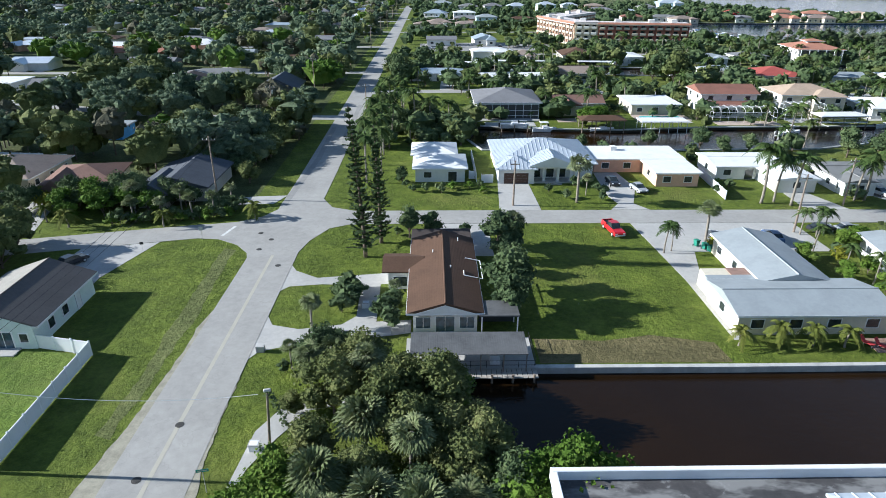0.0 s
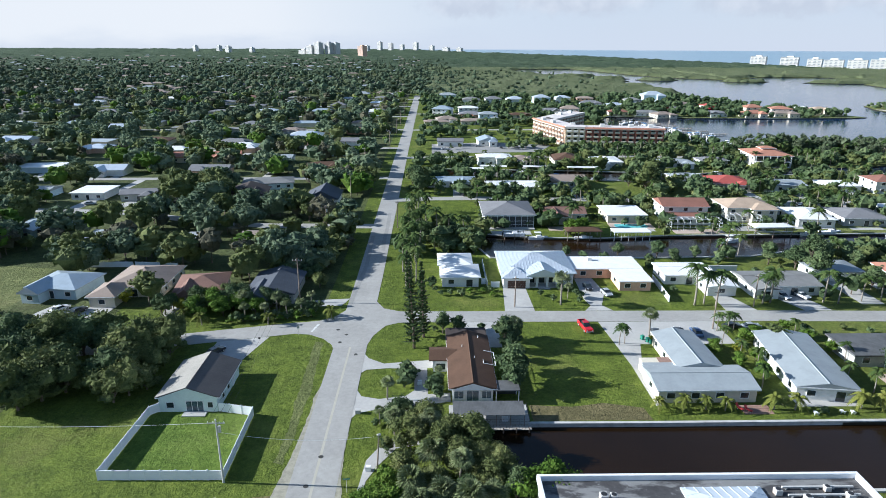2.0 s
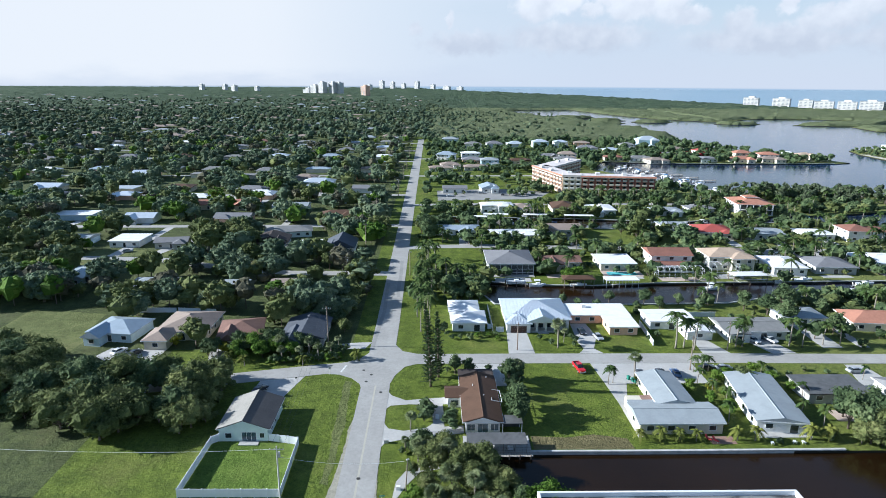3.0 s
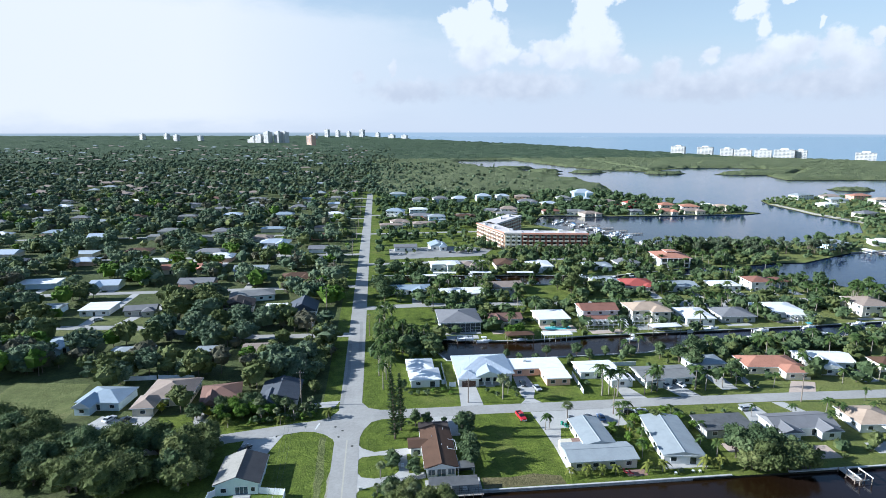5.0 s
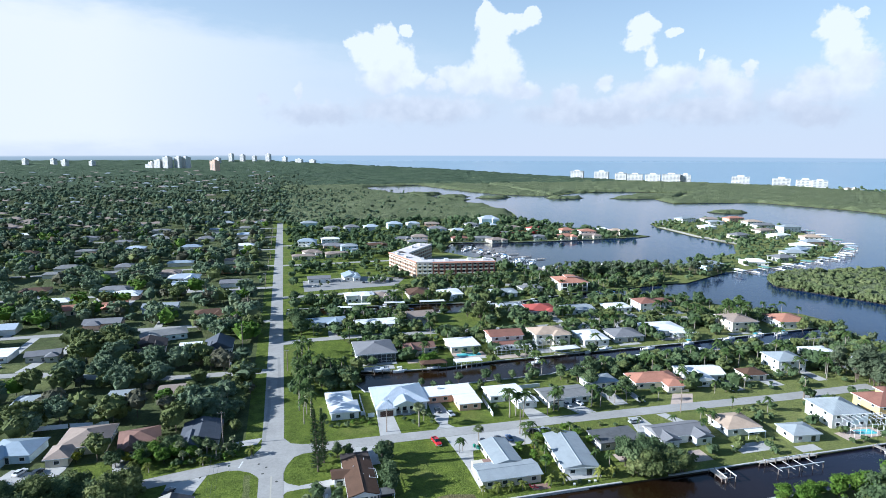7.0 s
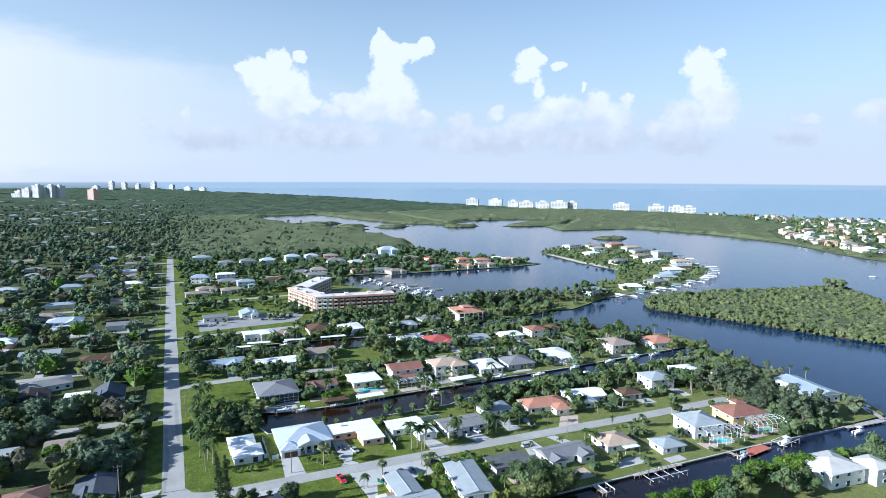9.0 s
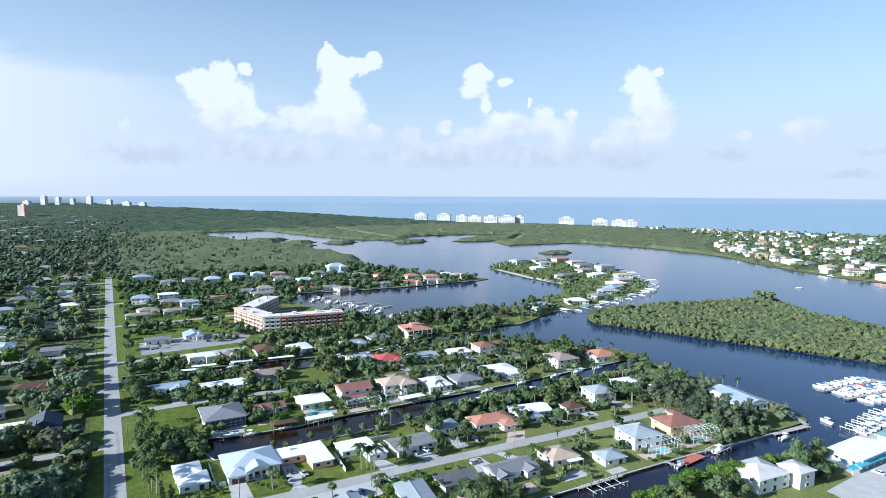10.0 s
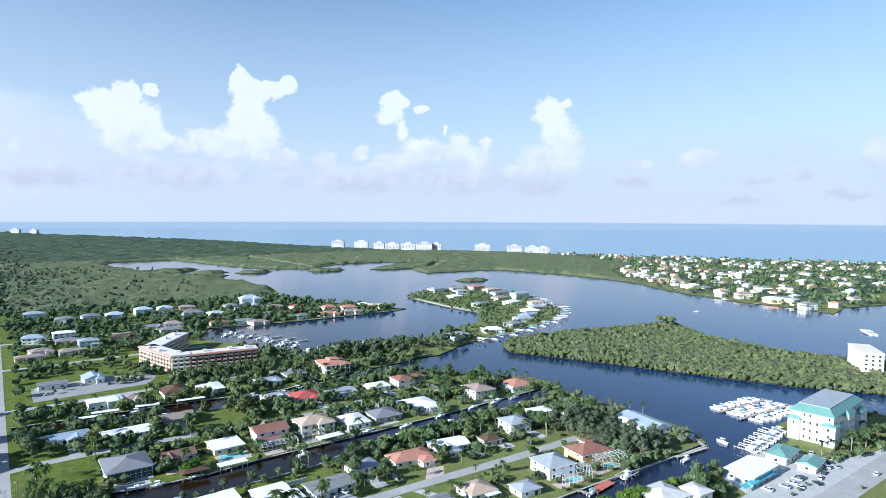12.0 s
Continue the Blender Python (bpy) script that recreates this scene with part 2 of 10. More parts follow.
def grass_material(name, a, b, c, dry, scale=1.0, east=False):
    """Mown grass: broad tone changes, worn dry areas, tufts and fine blades."""
    k = Mat(name, 0.9, 0, 0.15)
    big, mid = k.noise(0.05 * scale, 5, 0.65, "World"), k.noise(0.22 * scale, 7, 0.7, "World")
    tuft, fine = k.noise(1.3, 6, 0.8, "World"), k.noise(7.0, 3, 0.8, "World")
    col = k.ramp(mid, [(0.32, tuple(v * 0.7 for v in a)), (0.46, a), (0.54, b), (0.68, c)])
    col = k.mix(k.ramp(big, [(0.52, (0, 0, 0)), (0.72, (0.8, 0.8, 0.8))]), col, dry)
    col = k.mix(0.40, col, k.ramp(tuft, [(0.36, tuple(v * 0.35 for v in a)), (0.5, b), (0.64, tuple(min(1, v * 1.25) for v in c))]))
    col = k.mix(0.22, col, k.ramp(fine, [(0.3, tuple(v * 0.3 for v in a)), (0.7, tuple(min(1, v * 1.4) for v in c))]))
    if east:        # drier, paler lawns towards the lagoon
        pos = k.node("ShaderNodeSeparateXYZ")
        k.link(k.node("ShaderNodeNewGeometry").outputs["Position"], pos.inputs[0])
        mr = k.node("ShaderNodeMapRange")
        mr.inputs["From Min"].default_value, mr.inputs["From Max"].default_value, mr.inputs["To Max"].default_value = 85, 175, 0.6
        k.link(pos.outputs[0], mr.inputs["Value"])
        col = k.mix(mr.outputs[0], col, k.ramp(tuft, [(0.3, (0.10, 0.12, 0.035)), (0.5, (0.19, 0.20, 0.075)), (0.7, (0.27, 0.26, 0.11))]))
    lump = k.noise(0.75, 7, 0.72, "World")
    k.color(col).bump(lump, 0.8, 0.7)
    return k.m


def road_material(name, c, patch, scale=1.0, cracks=0.18):
    k = Mat(name, 0.85, 0, 0.35)
    big, mid, fine = k.noise(0.12 * scale, 5, 0.6, "World"), k.noise(0.9 * scale, 5, 0.7, "World"), k.noise(14, 2, 0.6, "World")
    col = k.ramp(big, [(0.3, tuple(v * 0.8 for v in c)), (0.55, c), (0.75, patch)])
    col = k.mix(0.35, col, k.ramp(mid, [(0.3, tuple(v * 0.7 for v in c)), (0.7, tuple(v * 1.2 for v in c))]))
    crack = k.node("ShaderNodeTexVoronoi")
    crack.feature = "DISTANCE_TO_EDGE"
    crack.inputs["Scale"].default_value = 0.22
    wob = k.node("ShaderNodeMix")
    wob.data_type = "VECTOR"
    wob.inputs[0].default_value = 0.04
    k.link(k.node("ShaderNodeNewGeometry").outputs["Position"], wob.inputs[4])
    tx = k.node("ShaderNodeTexNoise")
    tx.inputs["Scale"].default_value, tx.inputs["Detail"].default_value = 0.5, 4
    sc = k.node("ShaderNodeVectorMath")
    sc.operation = "SCALE"
    sc.inputs["Scale"].default_value = 120.0
    k.link(k.node("ShaderNodeNewGeometry").outputs["Position"], tx.inputs["Vector"])
    k.link(tx.outputs["Color"], sc.inputs[0])
    k.link(sc.outputs[0], wob.inputs[5])
    k.link(wob.outputs[1], crack.inputs["Vector"])
    col = k.mix(k.ramp(crack.outputs["Distance"], [(0.0, (cracks, cracks, cracks)), (0.015, (0, 0, 0))]), col, tuple(v * 0.45 for v in c))
    k.color(col).bump(fine, 0.3, 0.03)
    return k.m


def shingle_material(name, c, row=0.25, var=0.3, rough=0.85):
    """Roof covering with faint courses and weathering."""
    k = Mat(name, rough, 0, 0.3)
    big, mid = k.noise(0.3, 5, 0.65, "World"), k.noise(3.5, 4, 0.7, "World")
    col = k.ramp(big, [(0.3, tuple(v * (1 - var) for v in c)), (0.55, c), (0.78, tuple(min(1, v * (1 + var * 0.5)) for v in c))])
    col = k.mix(0.35, col, k.ramp(mid, [(0.3, tuple(v * 0.6 for v in c)), (0.7, tuple(min(1, v * 1.25) for v in c))]))
    wv = k.node("ShaderNodeTexWave")
    wv.bands_direction = "Z"
    wv.inputs["Scale"].default_value, wv.inputs["Distortion"].default_value = 0.314 / row * 4.5, 0.4
    k.link(k.co.outputs["Object"], wv.inputs["Vector"])
    col = k.mix(0.10, col, k.ramp(wv.outputs["Fac"], [(0.1, tuple(v * 0.5 for v in c)), (0.4, c)]))
    k.color(col).bump(wv.outputs["Fac"], 0.15, 0.03)
    return k.m


def water_material(name, deep, shallow, rough, strength, open_water=None):
    k = Mat(name, rough, 0, 0.5)
    k.b.inputs["IOR"].default_value = 1.33
    big = k.noise(0.02, 4, 0.6, "World")
    col = k.ramp(big, [(0.35, deep), (0.65, shallow)])
    if open_water:      # tannin-brown canals run out into the blue lagoon
        pos = k.node("ShaderNodeSeparateXYZ")
        k.link(k.node("ShaderNodeNewGeometry").outputs["Position"], pos.inputs[0])
        mr = k.node("ShaderNodeMapRange")
        mr.inputs["From Min"].default_value, mr.inputs["From Max"].default_value = 110, 420
        k.link(pos.outputs[0], mr.inputs["Value"])
        col = k.mix(mr.outputs[0], col, open_water)
    k.color(col)
    rip, swell = k.noise(1.1, 4, 0.65, "World", (1, 1.6, 1)), k.noise(0.12, 3, 0.6, "World")
    mx = k.node("ShaderNodeMath")
    mx.operation = "MULTIPLY_ADD"
    mx.inputs[1].default_value = 1.5
    k.link(swell, mx.inputs[0])
    k.link(rip, mx.inputs[2])
    k.bump(mx.outputs[0], strength, 0.3)
    return k.m


def worn_roof_material():
    """Black roof felt with pale coating left in irregular blotches and streaks."""
    k = Mat("worn_tar_roof", 0.7, 0, 0.4)
    big, mid, fine = k.noise(0.16, 5, 0.6, "World", (0.6, 1.3, 1)), k.noise(0.9, 5, 0.7, "World"), k.noise(6, 3, 0.6, "World")
    col = k.ramp(mid, [(0.3, (0.045, 0.043, 0.045)), (0.7, (0.085, 0.082, 0.082))])
    col = k.mix(k.ramp(big, [(0.5, (0, 0, 0)), (0.56, (0.75, 0.75, 0.75))]), col, (0.26, 0.26, 0.255))
    col = k.mix(k.ramp(mid, [(0.6, (0, 0, 0)), (0.66, (0.5, 0.5, 0.5))]), col, (0.30, 0.30, 0.30))
    k.color(col).bump(fine, 0.3, 0.03)
    return k.m


M = {
    "tar_worn": worn_roof_material(),
    "grass": grass_material("lawn_grass", (0.052, 0.082, 0.012), (0.105, 0.145, 0.020), (0.172, 0.206, 0.034), (0.210, 0.190, 0.068), east=True),
    "grass_fresh": grass_material("fresh_lawn_grass", (0.060, 0.105, 0.014), (0.105, 0.165, 0.024), (0.165, 0.225, 0.040), (0.190, 0.215, 0.06)),
    "grass_worn": grass_material("worn_lawn_grass", (0.082, 0.102, 0.032), (0.132, 0.152, 0.052), (0.18, 0.19, 0.072), (0.21, 0.19, 0.09)),
    "earth": grass_material("wood_floor", (0.040, 0.052, 0.020), (0.075, 0.095, 0.032), (0.12, 0.14, 0.05), (0.17, 0.155, 0.085)),
    "dry": grass_material("dry_grass", (0.09, 0.085, 0.035), (0.15, 0.13, 0.06), (0.20, 0.165, 0.09), (0.24, 0.19, 0.11)),
    "verge": painted("sandy_verge", (0.34, 0.32, 0.25), 0.95, 0.45, 0.9, bump=0.4),
    "sand": painted("sand", (0.55, 0.50, 0.42), 0.95, 0.3, 0.3),
    "asphalt": road_material("road_asphalt", (0.345, 0.335, 0.315), (0.41, 0.40, 0.375)),
    "patch": road_material("asphalt_patch", (0.285, 0.28, 0.268), (0.33, 0.322, 0.31)),
    "concrete": road_material("concrete_paving", (0.43, 0.42, 0.40), (0.50, 0.49, 0.46), 2.0, 0.0),
    "yellow": painted("faded_yellow_paint", (0.42, 0.395, 0.33), 0.8, 0.12, 0.5),
    "whiteline": painted("white_road_paint", (0.62, 0.62, 0.60), 0.8, 0.3, 1.5),
    "iron": painted("cast_iron", (0.07, 0.065, 0.06), 0.6, 0.4, 3.0, 0.3),
    "water": water_material("water", (0.0105, 0.0056, 0.0022), (0.0185, 0.0098, 0.0038), 0.04, 0.12, (0.005, 0.030, 0.092)),
    "sea": water_material("sea_water", (0.19, 0.29, 0.37), (0.23, 0.33, 0.41), 0.3, 0.5),
    "bank": painted("dark_bank", (0.030, 0.028, 0.018), 0.95, 0.4, 0.4),
    "seawall": painted("seawall_concrete", (0.50, 0.49, 0.47), 0.85, 0.35, 0.7),
    "leaf": foliage("broad_leaf", [(0.0, (0.020, 0.036, 0.018)), (0.35, (0.060, 0.092, 0.041)), (0.65, (0.106, 0.146, 0.064)), (1.0, (0.185, 0.215, 0.100))]),
    # haze over the west woods is put into this lighter, bluer leaf
    "leaf_hazed": foliage("hazed_grey_blue_leaf", [(0.0, (0.024, 0.046, 0.030)), (0.35, (0.094, 0.136, 0.081)), (0.65, (0.156, 0.202, 0.118)), (1.0, (0.235, 0.27, 0.155))], trans=0.2),
    "leaf_light": foliage("bright_leaf", [(0.0, (0.04, 0.08, 0.012)), (0.5, (0.09, 0.16, 0.022)), (1.0, (0.17, 0.23, 0.045))]),
    "leaf_grey": foliage("casuarina_and_hazed_leaf", [(0.0, (0.040, 0.058, 0.034)), (0.5, (0.100, 0.128, 0.074)), (1.0, (0.178, 0.208, 0.118))], trans=0.28),
    "leaf_olive": foliage("olive_leaf", [(0.0, (0.030, 0.042, 0.016)), (0.4, (0.092, 0.116, 0.040)), (0.7, (0.152, 0.174, 0.062)), (1.0, (0.23, 0.238, 0.098))]),
    "leaf_brown": foliage("grey_brown_leaf", [(0.0, (0.030, 0.032, 0.022)), (0.5, (0.078, 0.078, 0.050)), (1.0, (0.145, 0.138, 0.090))]),
    "pine": foliage("dark_pine_needle", [(0.0, (0.020, 0.038, 0.016)), (0.5, (0.042, 0.072, 0.028)), (1.0, (0.075, 0.11, 0.045))]),
    "mangrove": foliage("mangrove_leaf", [(0.0, (0.040, 0.058, 0.024)), (0.4, (0.092, 0.116, 0.048)), (0.7, (0.134, 0.156, 0.066)), (1.0, (0.19, 0.196, 0.095))]),
    "palm": foliage("palm_frond", [(0.0, (0.022, 0.045, 0.012)), (0.5, (0.055, 0.092, 0.025)), (1.0, (0.12, 0.15, 0.05))]),
    "fan": foliage("fan_palm_frond", [(0.0, (0.065, 0.09, 0.034)), (0.5, (0.155, 0.19, 0.085)), (1.0, (0.31, 0.33, 0.18))]),
    "gold": foliage("yellow_green_leaf", [(0.0, (0.09, 0.11, 0.012)), (0.5, (0.17, 0.18, 0.02)), (1.0, (0.28, 0.26, 0.035))]),
    "palm_light": foliage("pale_palm_frond", [(0.0, (0.06, 0.08, 0.018)), (0.5, (0.13, 0.15, 0.03)), (1.0, (0.22, 0.22, 0.05))]),
    "red_leaf": foliage("red_flower_leaf", [(0.0, (0.10, 0.015, 0.012)), (0.5, (0.22, 0.03, 0.03)), (1.0, (0.34, 0.06, 0.06))]),
    "bark": painted("bark", (0.14, 0.11, 0.085), 0.95, 0.4, 2.0, bump=0.5),
    "palm_bark": painted("palm_trunk", (0.26, 0.23, 0.19), 0.95, 0.35, 2.5, bump=0.5),
    "tower_glass": painted("pale_tower_window", (0.26, 0.29, 0.32), 0.3, 0.2, 0.05),
    "tower_wall": painted("pale_tower_stucco", (0.58, 0.57, 0.55), 0.85, 0.16, 0.1),
    "white_wall": painted("white_stucco", (0.76, 0.75, 0.72), 0.8, 0.16, 0.6),
    "cream_wall": painted("cream_stucco", (0.66, 0.60, 0.48), 0.8, 0.18, 0.6),
    "peach_wall": painted("peach_stucco", (0.66, 0.42, 0.30), 0.8, 0.18, 0.6),
    "yellow_wall": painted("yellow_stucco", (0.68, 0.48, 0.20), 0.8, 0.18, 0.6),
    "grey_wall": painted("grey_stucco", (0.42, 0.42, 0.40), 0.8, 0.2, 0.6),
    "blue_wall": painted("pale_blue_stucco", (0.50, 0.62, 0.68), 0.8, 0.18, 0.6),
    "mint_wall": painted("pale_mint_siding", (0.66, 0.74, 0.70), 0.75, 0.15, 0.6),
    # red-brown of the long wing, partly darkened to hold its shade
    "pink_wall": painted("pink_stucco", (0.42, 0.17, 0.125), 0.8, 0.15, 0.3),
    "salmon_wall": painted("salmon_stucco", (0.66, 0.47, 0.36), 0.8, 0.15, 0.3),
    "buff_roof": painted("buff_roof_membrane", (0.66, 0.60, 0.57), 0.7, 0.2, 0.2),
    "blue_vivid": painted("bright_blue_paint", (0.08, 0.30, 0.62), 0.7, 0.2, 0.6),
    "brown_roof": shingle_material("brown_shingle", (0.1044, 0.059, 0.0374), 0.28, 0.35),
    "rust_roof": shingle_material("rusty_brown_shingle", (0.20, 0.115, 0.09), 0.28, 0.3),
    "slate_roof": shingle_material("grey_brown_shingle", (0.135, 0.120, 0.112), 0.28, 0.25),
    "dark_roof": shingle_material("dark_brown_shingle", (0.060, 0.048, 0.044), 0.28, 0.3),
    "grey_roof": shingle_material("grey_shingle", (0.20, 0.20, 0.21), 0.28, 0.25),
    "tan_roof": shingle_material("tan_shingle", (0.30, 0.24, 0.20), 0.28, 0.25),
    "beige_roof": shingle_material("beige_tile", (0.46, 0.35, 0.26), 0.35, 0.25),
    "bone_roof": painted("bone_roof_coating", (0.56, 0.54, 0.50), 0.65, 0.25, 0.4),
    # lit copy of the mint bungalow's shingle, sunlight put in the colour
    "sunlit_slope": shingle_material("sunlit_grey_shingle", (0.30, 0.285, 0.255), 0.25, 0.3),
    "slate_blue_roof": shingle_material("blue_grey_shingle", (0.085, 0.095, 0.115), 0.3, 0.3),
    "red_roof": shingle_material("red_clay_tile", (0.25, 0.118, 0.086), 0.35, 0.3),
    "orange_roof": shingle_material("orange_clay_tile", (0.42, 0.20, 0.135), 0.35, 0.3),
    "crimson_roof": shingle_material("bright_red_tile", (0.37, 0.085, 0.07), 0.35, 0.25),
    "white_roof": painted("white_roof_coating", (0.78, 0.78, 0.77), 0.6, 0.16, 0.35),
    "pale_roof": painted("pale_grey_roof_membrane", (0.315, 0.345, 0.36), 0.6, 0.2, 0.3),
    "dull_roof": painted("dull_grey_roof", (0.215, 0.215, 0.21), 0.7, 0.3, 0.3),
    "metal_roof": painted("white_metal_roof", (0.66, 0.71, 0.76), 0.35, 0.12, 0.4, 0.35, bump=0.02),
    "blue_roof": painted("pale_blue_metal_roof", (0.383, 0.448, 0.502), 0.4, 0.18, 0.4, 0.2),
    "green_roof": painted("green_metal_roof", (0.17, 0.32, 0.28), 0.45, 0.18, 0.4, 0.2),
    "weathered_roof": painted("weathered_corrugated_roof", (0.115, 0.1175, 0.12), 0.7, 0.45, 0.5),
    "vinyl": painted("white_vinyl", (0.80, 0.81, 0.83), 0.45, 0.08, 0.5, bump=0.02),
    "white_trim": painted("white_painted_metal", (0.78, 0.78, 0.78), 0.45, 0.08, 0.5, bump=0.02),
    "wood": painted("weathered_wood", (0.26, 0.21, 0.17), 0.9, 0.4, 2.0, bump=0.4),
    "dock_wood": painted("grey_dock_boards", (0.40, 0.37, 0.33), 0.9, 0.35, 1.5, bump=0.3),
    "red_brown": painted("garage_door_brown", (0.085, 0.045, 0.032), 0.5, 0.2, 1.0),
    "paver": painted("brick_pavers", (0.30, 0.19, 0.15), 0.9, 0.3, 1.2, bump=0.3),
    "paver_tan": painted("tan_pavers", (0.50, 0.40, 0.33), 0.9, 0.25, 1.2, bump=0.2),
    "pole_grey": painted("concrete_pole", (0.50, 0.49, 0.47), 0.85, 0.2, 1.0),
    "dark_metal": painted("dark_metal", (0.05, 0.05, 0.055), 0.5, 0.2, 1.0, 0.5),
    "screen": painted("dark_screen_mesh", (0.06, 0.062, 0.06), 0.8, 0.2, 1.0),
    "rubber": painted("tyre_rubber", (0.03, 0.03, 0.03), 0.9, 0.2, 3.0),
    "teal_bin": painted("green_plastic_bin", (0.03, 0.22, 0.15), 0.5, 0.15, 2.0),
    "sign_green": painted("green_sign", (0.03, 0.26, 0.22), 0.5, 0.1, 2.0),
    "red_canvas": painted("red_canvas", (0.50, 0.05, 0.05), 0.8, 0.2, 1.0),
    "teal_canvas": painted("turquoise_canvas", (0.10, 0.42, 0.48), 0.8, 0.2, 1.0),
    "blue_canvas": painted("blue_canvas", (0.09, 0.22, 0.42), 0.8, 0.2, 1.0),
    "red_rock": painted("rust_red_deck", (0.42, 0.13, 0.09), 0.85, 0.25, 1.0),
    "river_bed": painted("canal_bed", (0.06, 0.045, 0.025), 0.95, 0.3, 0.3),
}


def glass_material(name, c, rough=0.08):
    k = Mat(name, rough, 0, 0.6)
    k.color(k.ramp(k.noise(1.5, 3, 0.5, "World"), [(0.35, tuple(v * 0.6 for v in c)), (0.7, tuple(v * 1.3 for v in c))]))
    k.bump(k.noise(0.9, 2, 0.5, "World"), 0.04, 0.1)
    return k.m


M["glass"] = glass_material("window_glass", (0.035, 0.045, 0.05))
M["glass_blue"] = glass_material("tinted_window_glass", (0.05, 0.09, 0.12))


def car_paint(name, c):
    k = Mat(name, 0.28, 0.0, 0.6)
    k.b.inputs["Coat Weight"].default_value = 0.6
    k.color(k.ramp(k.noise(0.8, 3, 0.5), [(0.3, tuple(v * 0.85 for v in c)), (0.7, c)]))
    return k.m


for _n, _c in (("red", (0.55, 0.012, 0.02)), ("white", (0.72, 0.72, 0.72)), ("black", (0.02, 0.02, 0.024)), ("silver", (0.40, 0.41, 0.43)), ("blue", (0.05, 0.10, 0.22))):
    M["car_" + _n] = car_paint("car_paint_" + _n, _c)


def pool_material():
    k = Mat("pool_water", 0.05, 0, 0.5)
    k.color(k.ramp(k.noise(0.8, 3, 0.5, "World"), [(0.35, (0.10, 0.48, 0.52)), (0.7, (0.22, 0.66, 0.68))]))
    k.bump(k.noise(2.5, 3, 0.6, "World"), 0.1, 0.1)
    return k.m


M["pool"] = pool_material()

# ---- building blocks ----
rng = np.random.default_rng(7)


def obj(name, verts, faces, mats, parent=None, label="", smooth=False, m=None, idx=None):
    """One mesh object from plain geometry; mats is a material or a list of them, idx the material of each face."""
    me = bpy.data.meshes.new(name)
    me.from_pydata([tuple(v) for v in verts], [], [tuple(f) for f in faces])
    for k in mats if isinstance(mats, list) else [mats]:
        me.materials.append(k)
    if idx is not None:
        me.polygons.foreach_set("material_index", idx)
    if smooth:
        me.polygons.foreach_set("use_smooth", [True] * len(me.polygons))
    me.update()
    ob = new(name, me)
    if m is not None:
        ob.matrix_basis = m
    if parent is not None:
        ob.parent = parent
    if label:
        ob["label"] = label
    return ob


def base(name, m, label, category, group="", kind=""):
    return tagged(place_empty(name, m), label, category, group, kind)


def place_empty(name, m):
    ob = new(name)
    ob.matrix_basis = m
    ob.empty_display_size = 0.5
    return ob


class Geo:
    """Collects vertices and faces of one mesh."""

    def __init__(self):
        self.v, self.f = [], []

    def add(self, v, f):
        n = len(self.v)
        self.v += [tuple(p) for p in v]
        self.f += [tuple(i + n for i in q) for q in f]
        return self

    def box(self, x0, y0, z0, x1, y1, z1, m=None, bevel=0.0):
        if bevel:
            b = bevel
            v = [(x0, y0, z0), (x1, y0, z0), (x1, y1, z0), (x0, y1, z0), (x0, y0, z1 - b), (x1, y0, z1 - b), (x1, y1, z1 - b), (x0, y1, z1 - b),
                 (x0 + b, y0 + b, z1), (x1 - b, y0 + b, z1), (x1 - b, y1 - b, z1), (x0 + b, y1 - b, z1)]
            f = [(3, 2, 1, 0), (0, 1, 5, 4), (1, 2, 6, 5), (2, 3, 7, 6), (3, 0, 4, 7), (4, 5, 9, 8), (5, 6, 10, 9), (6, 7, 11, 10), (7, 4, 8, 11), (8, 9, 10, 11)]
        else:
            v = [(x0, y0, z0), (x1, y0, z0), (x1, y1, z0), (x0, y1, z0), (x0, y0, z1), (x1, y0, z1), (x1, y1, z1), (x0, y1, z1)]
            f = [(3, 2, 1, 0), (4, 5, 6, 7), (0, 1, 5, 4), (1, 2, 6, 5), (2, 3, 7, 6), (3, 0, 4, 7)]
        if m is not None:
            v = [m @ Vector(p) for p in v]
        return self.add(v, f)

    def tube(self, a, b, ra, rb, n=6, cap=True):
        a, b = Vector(a), Vector(b)
        q = (b - a).to_track_quat("Z", "Y")
        v = []
        for p, r in ((a, ra), (b, rb)):
            v += [p + q @ Vector((r * math.cos(2 * math.pi * i / n), r * math.sin(2 * math.pi * i / n), 0)) for i in range(n)]
        f = [(i, (i + 1) % n, n + (i + 1) % n, n + i) for i in range(n)]
        if cap:
            f += [tuple(range(n))[::-1], tuple(range(n, 2 * n))]
        return self.add(v, f)

    def quad(self, a, b, c, d):
        return self.add([a, b, c, d], [(0, 1, 2, 3)])

    def slab(self, pts, z0, z1):
        """An upright prism over a polygon given anticlockwise."""
        n = len(pts)
        v = [(x, y, z0) for x, y in pts] + [(x, y, z1) for x, y in pts]
        return self.add(v, [tuple(range(n))[::-1], tuple(range(n, 2 * n))] + [(i, (i + 1) % n, n + (i + 1) % n, n + i) for i in range(n)])

    def to(self, name, mats, parent=None, label="", smooth=False, m=None):
        return obj(name, self.v, self.f, mats, parent, label, smooth, m)


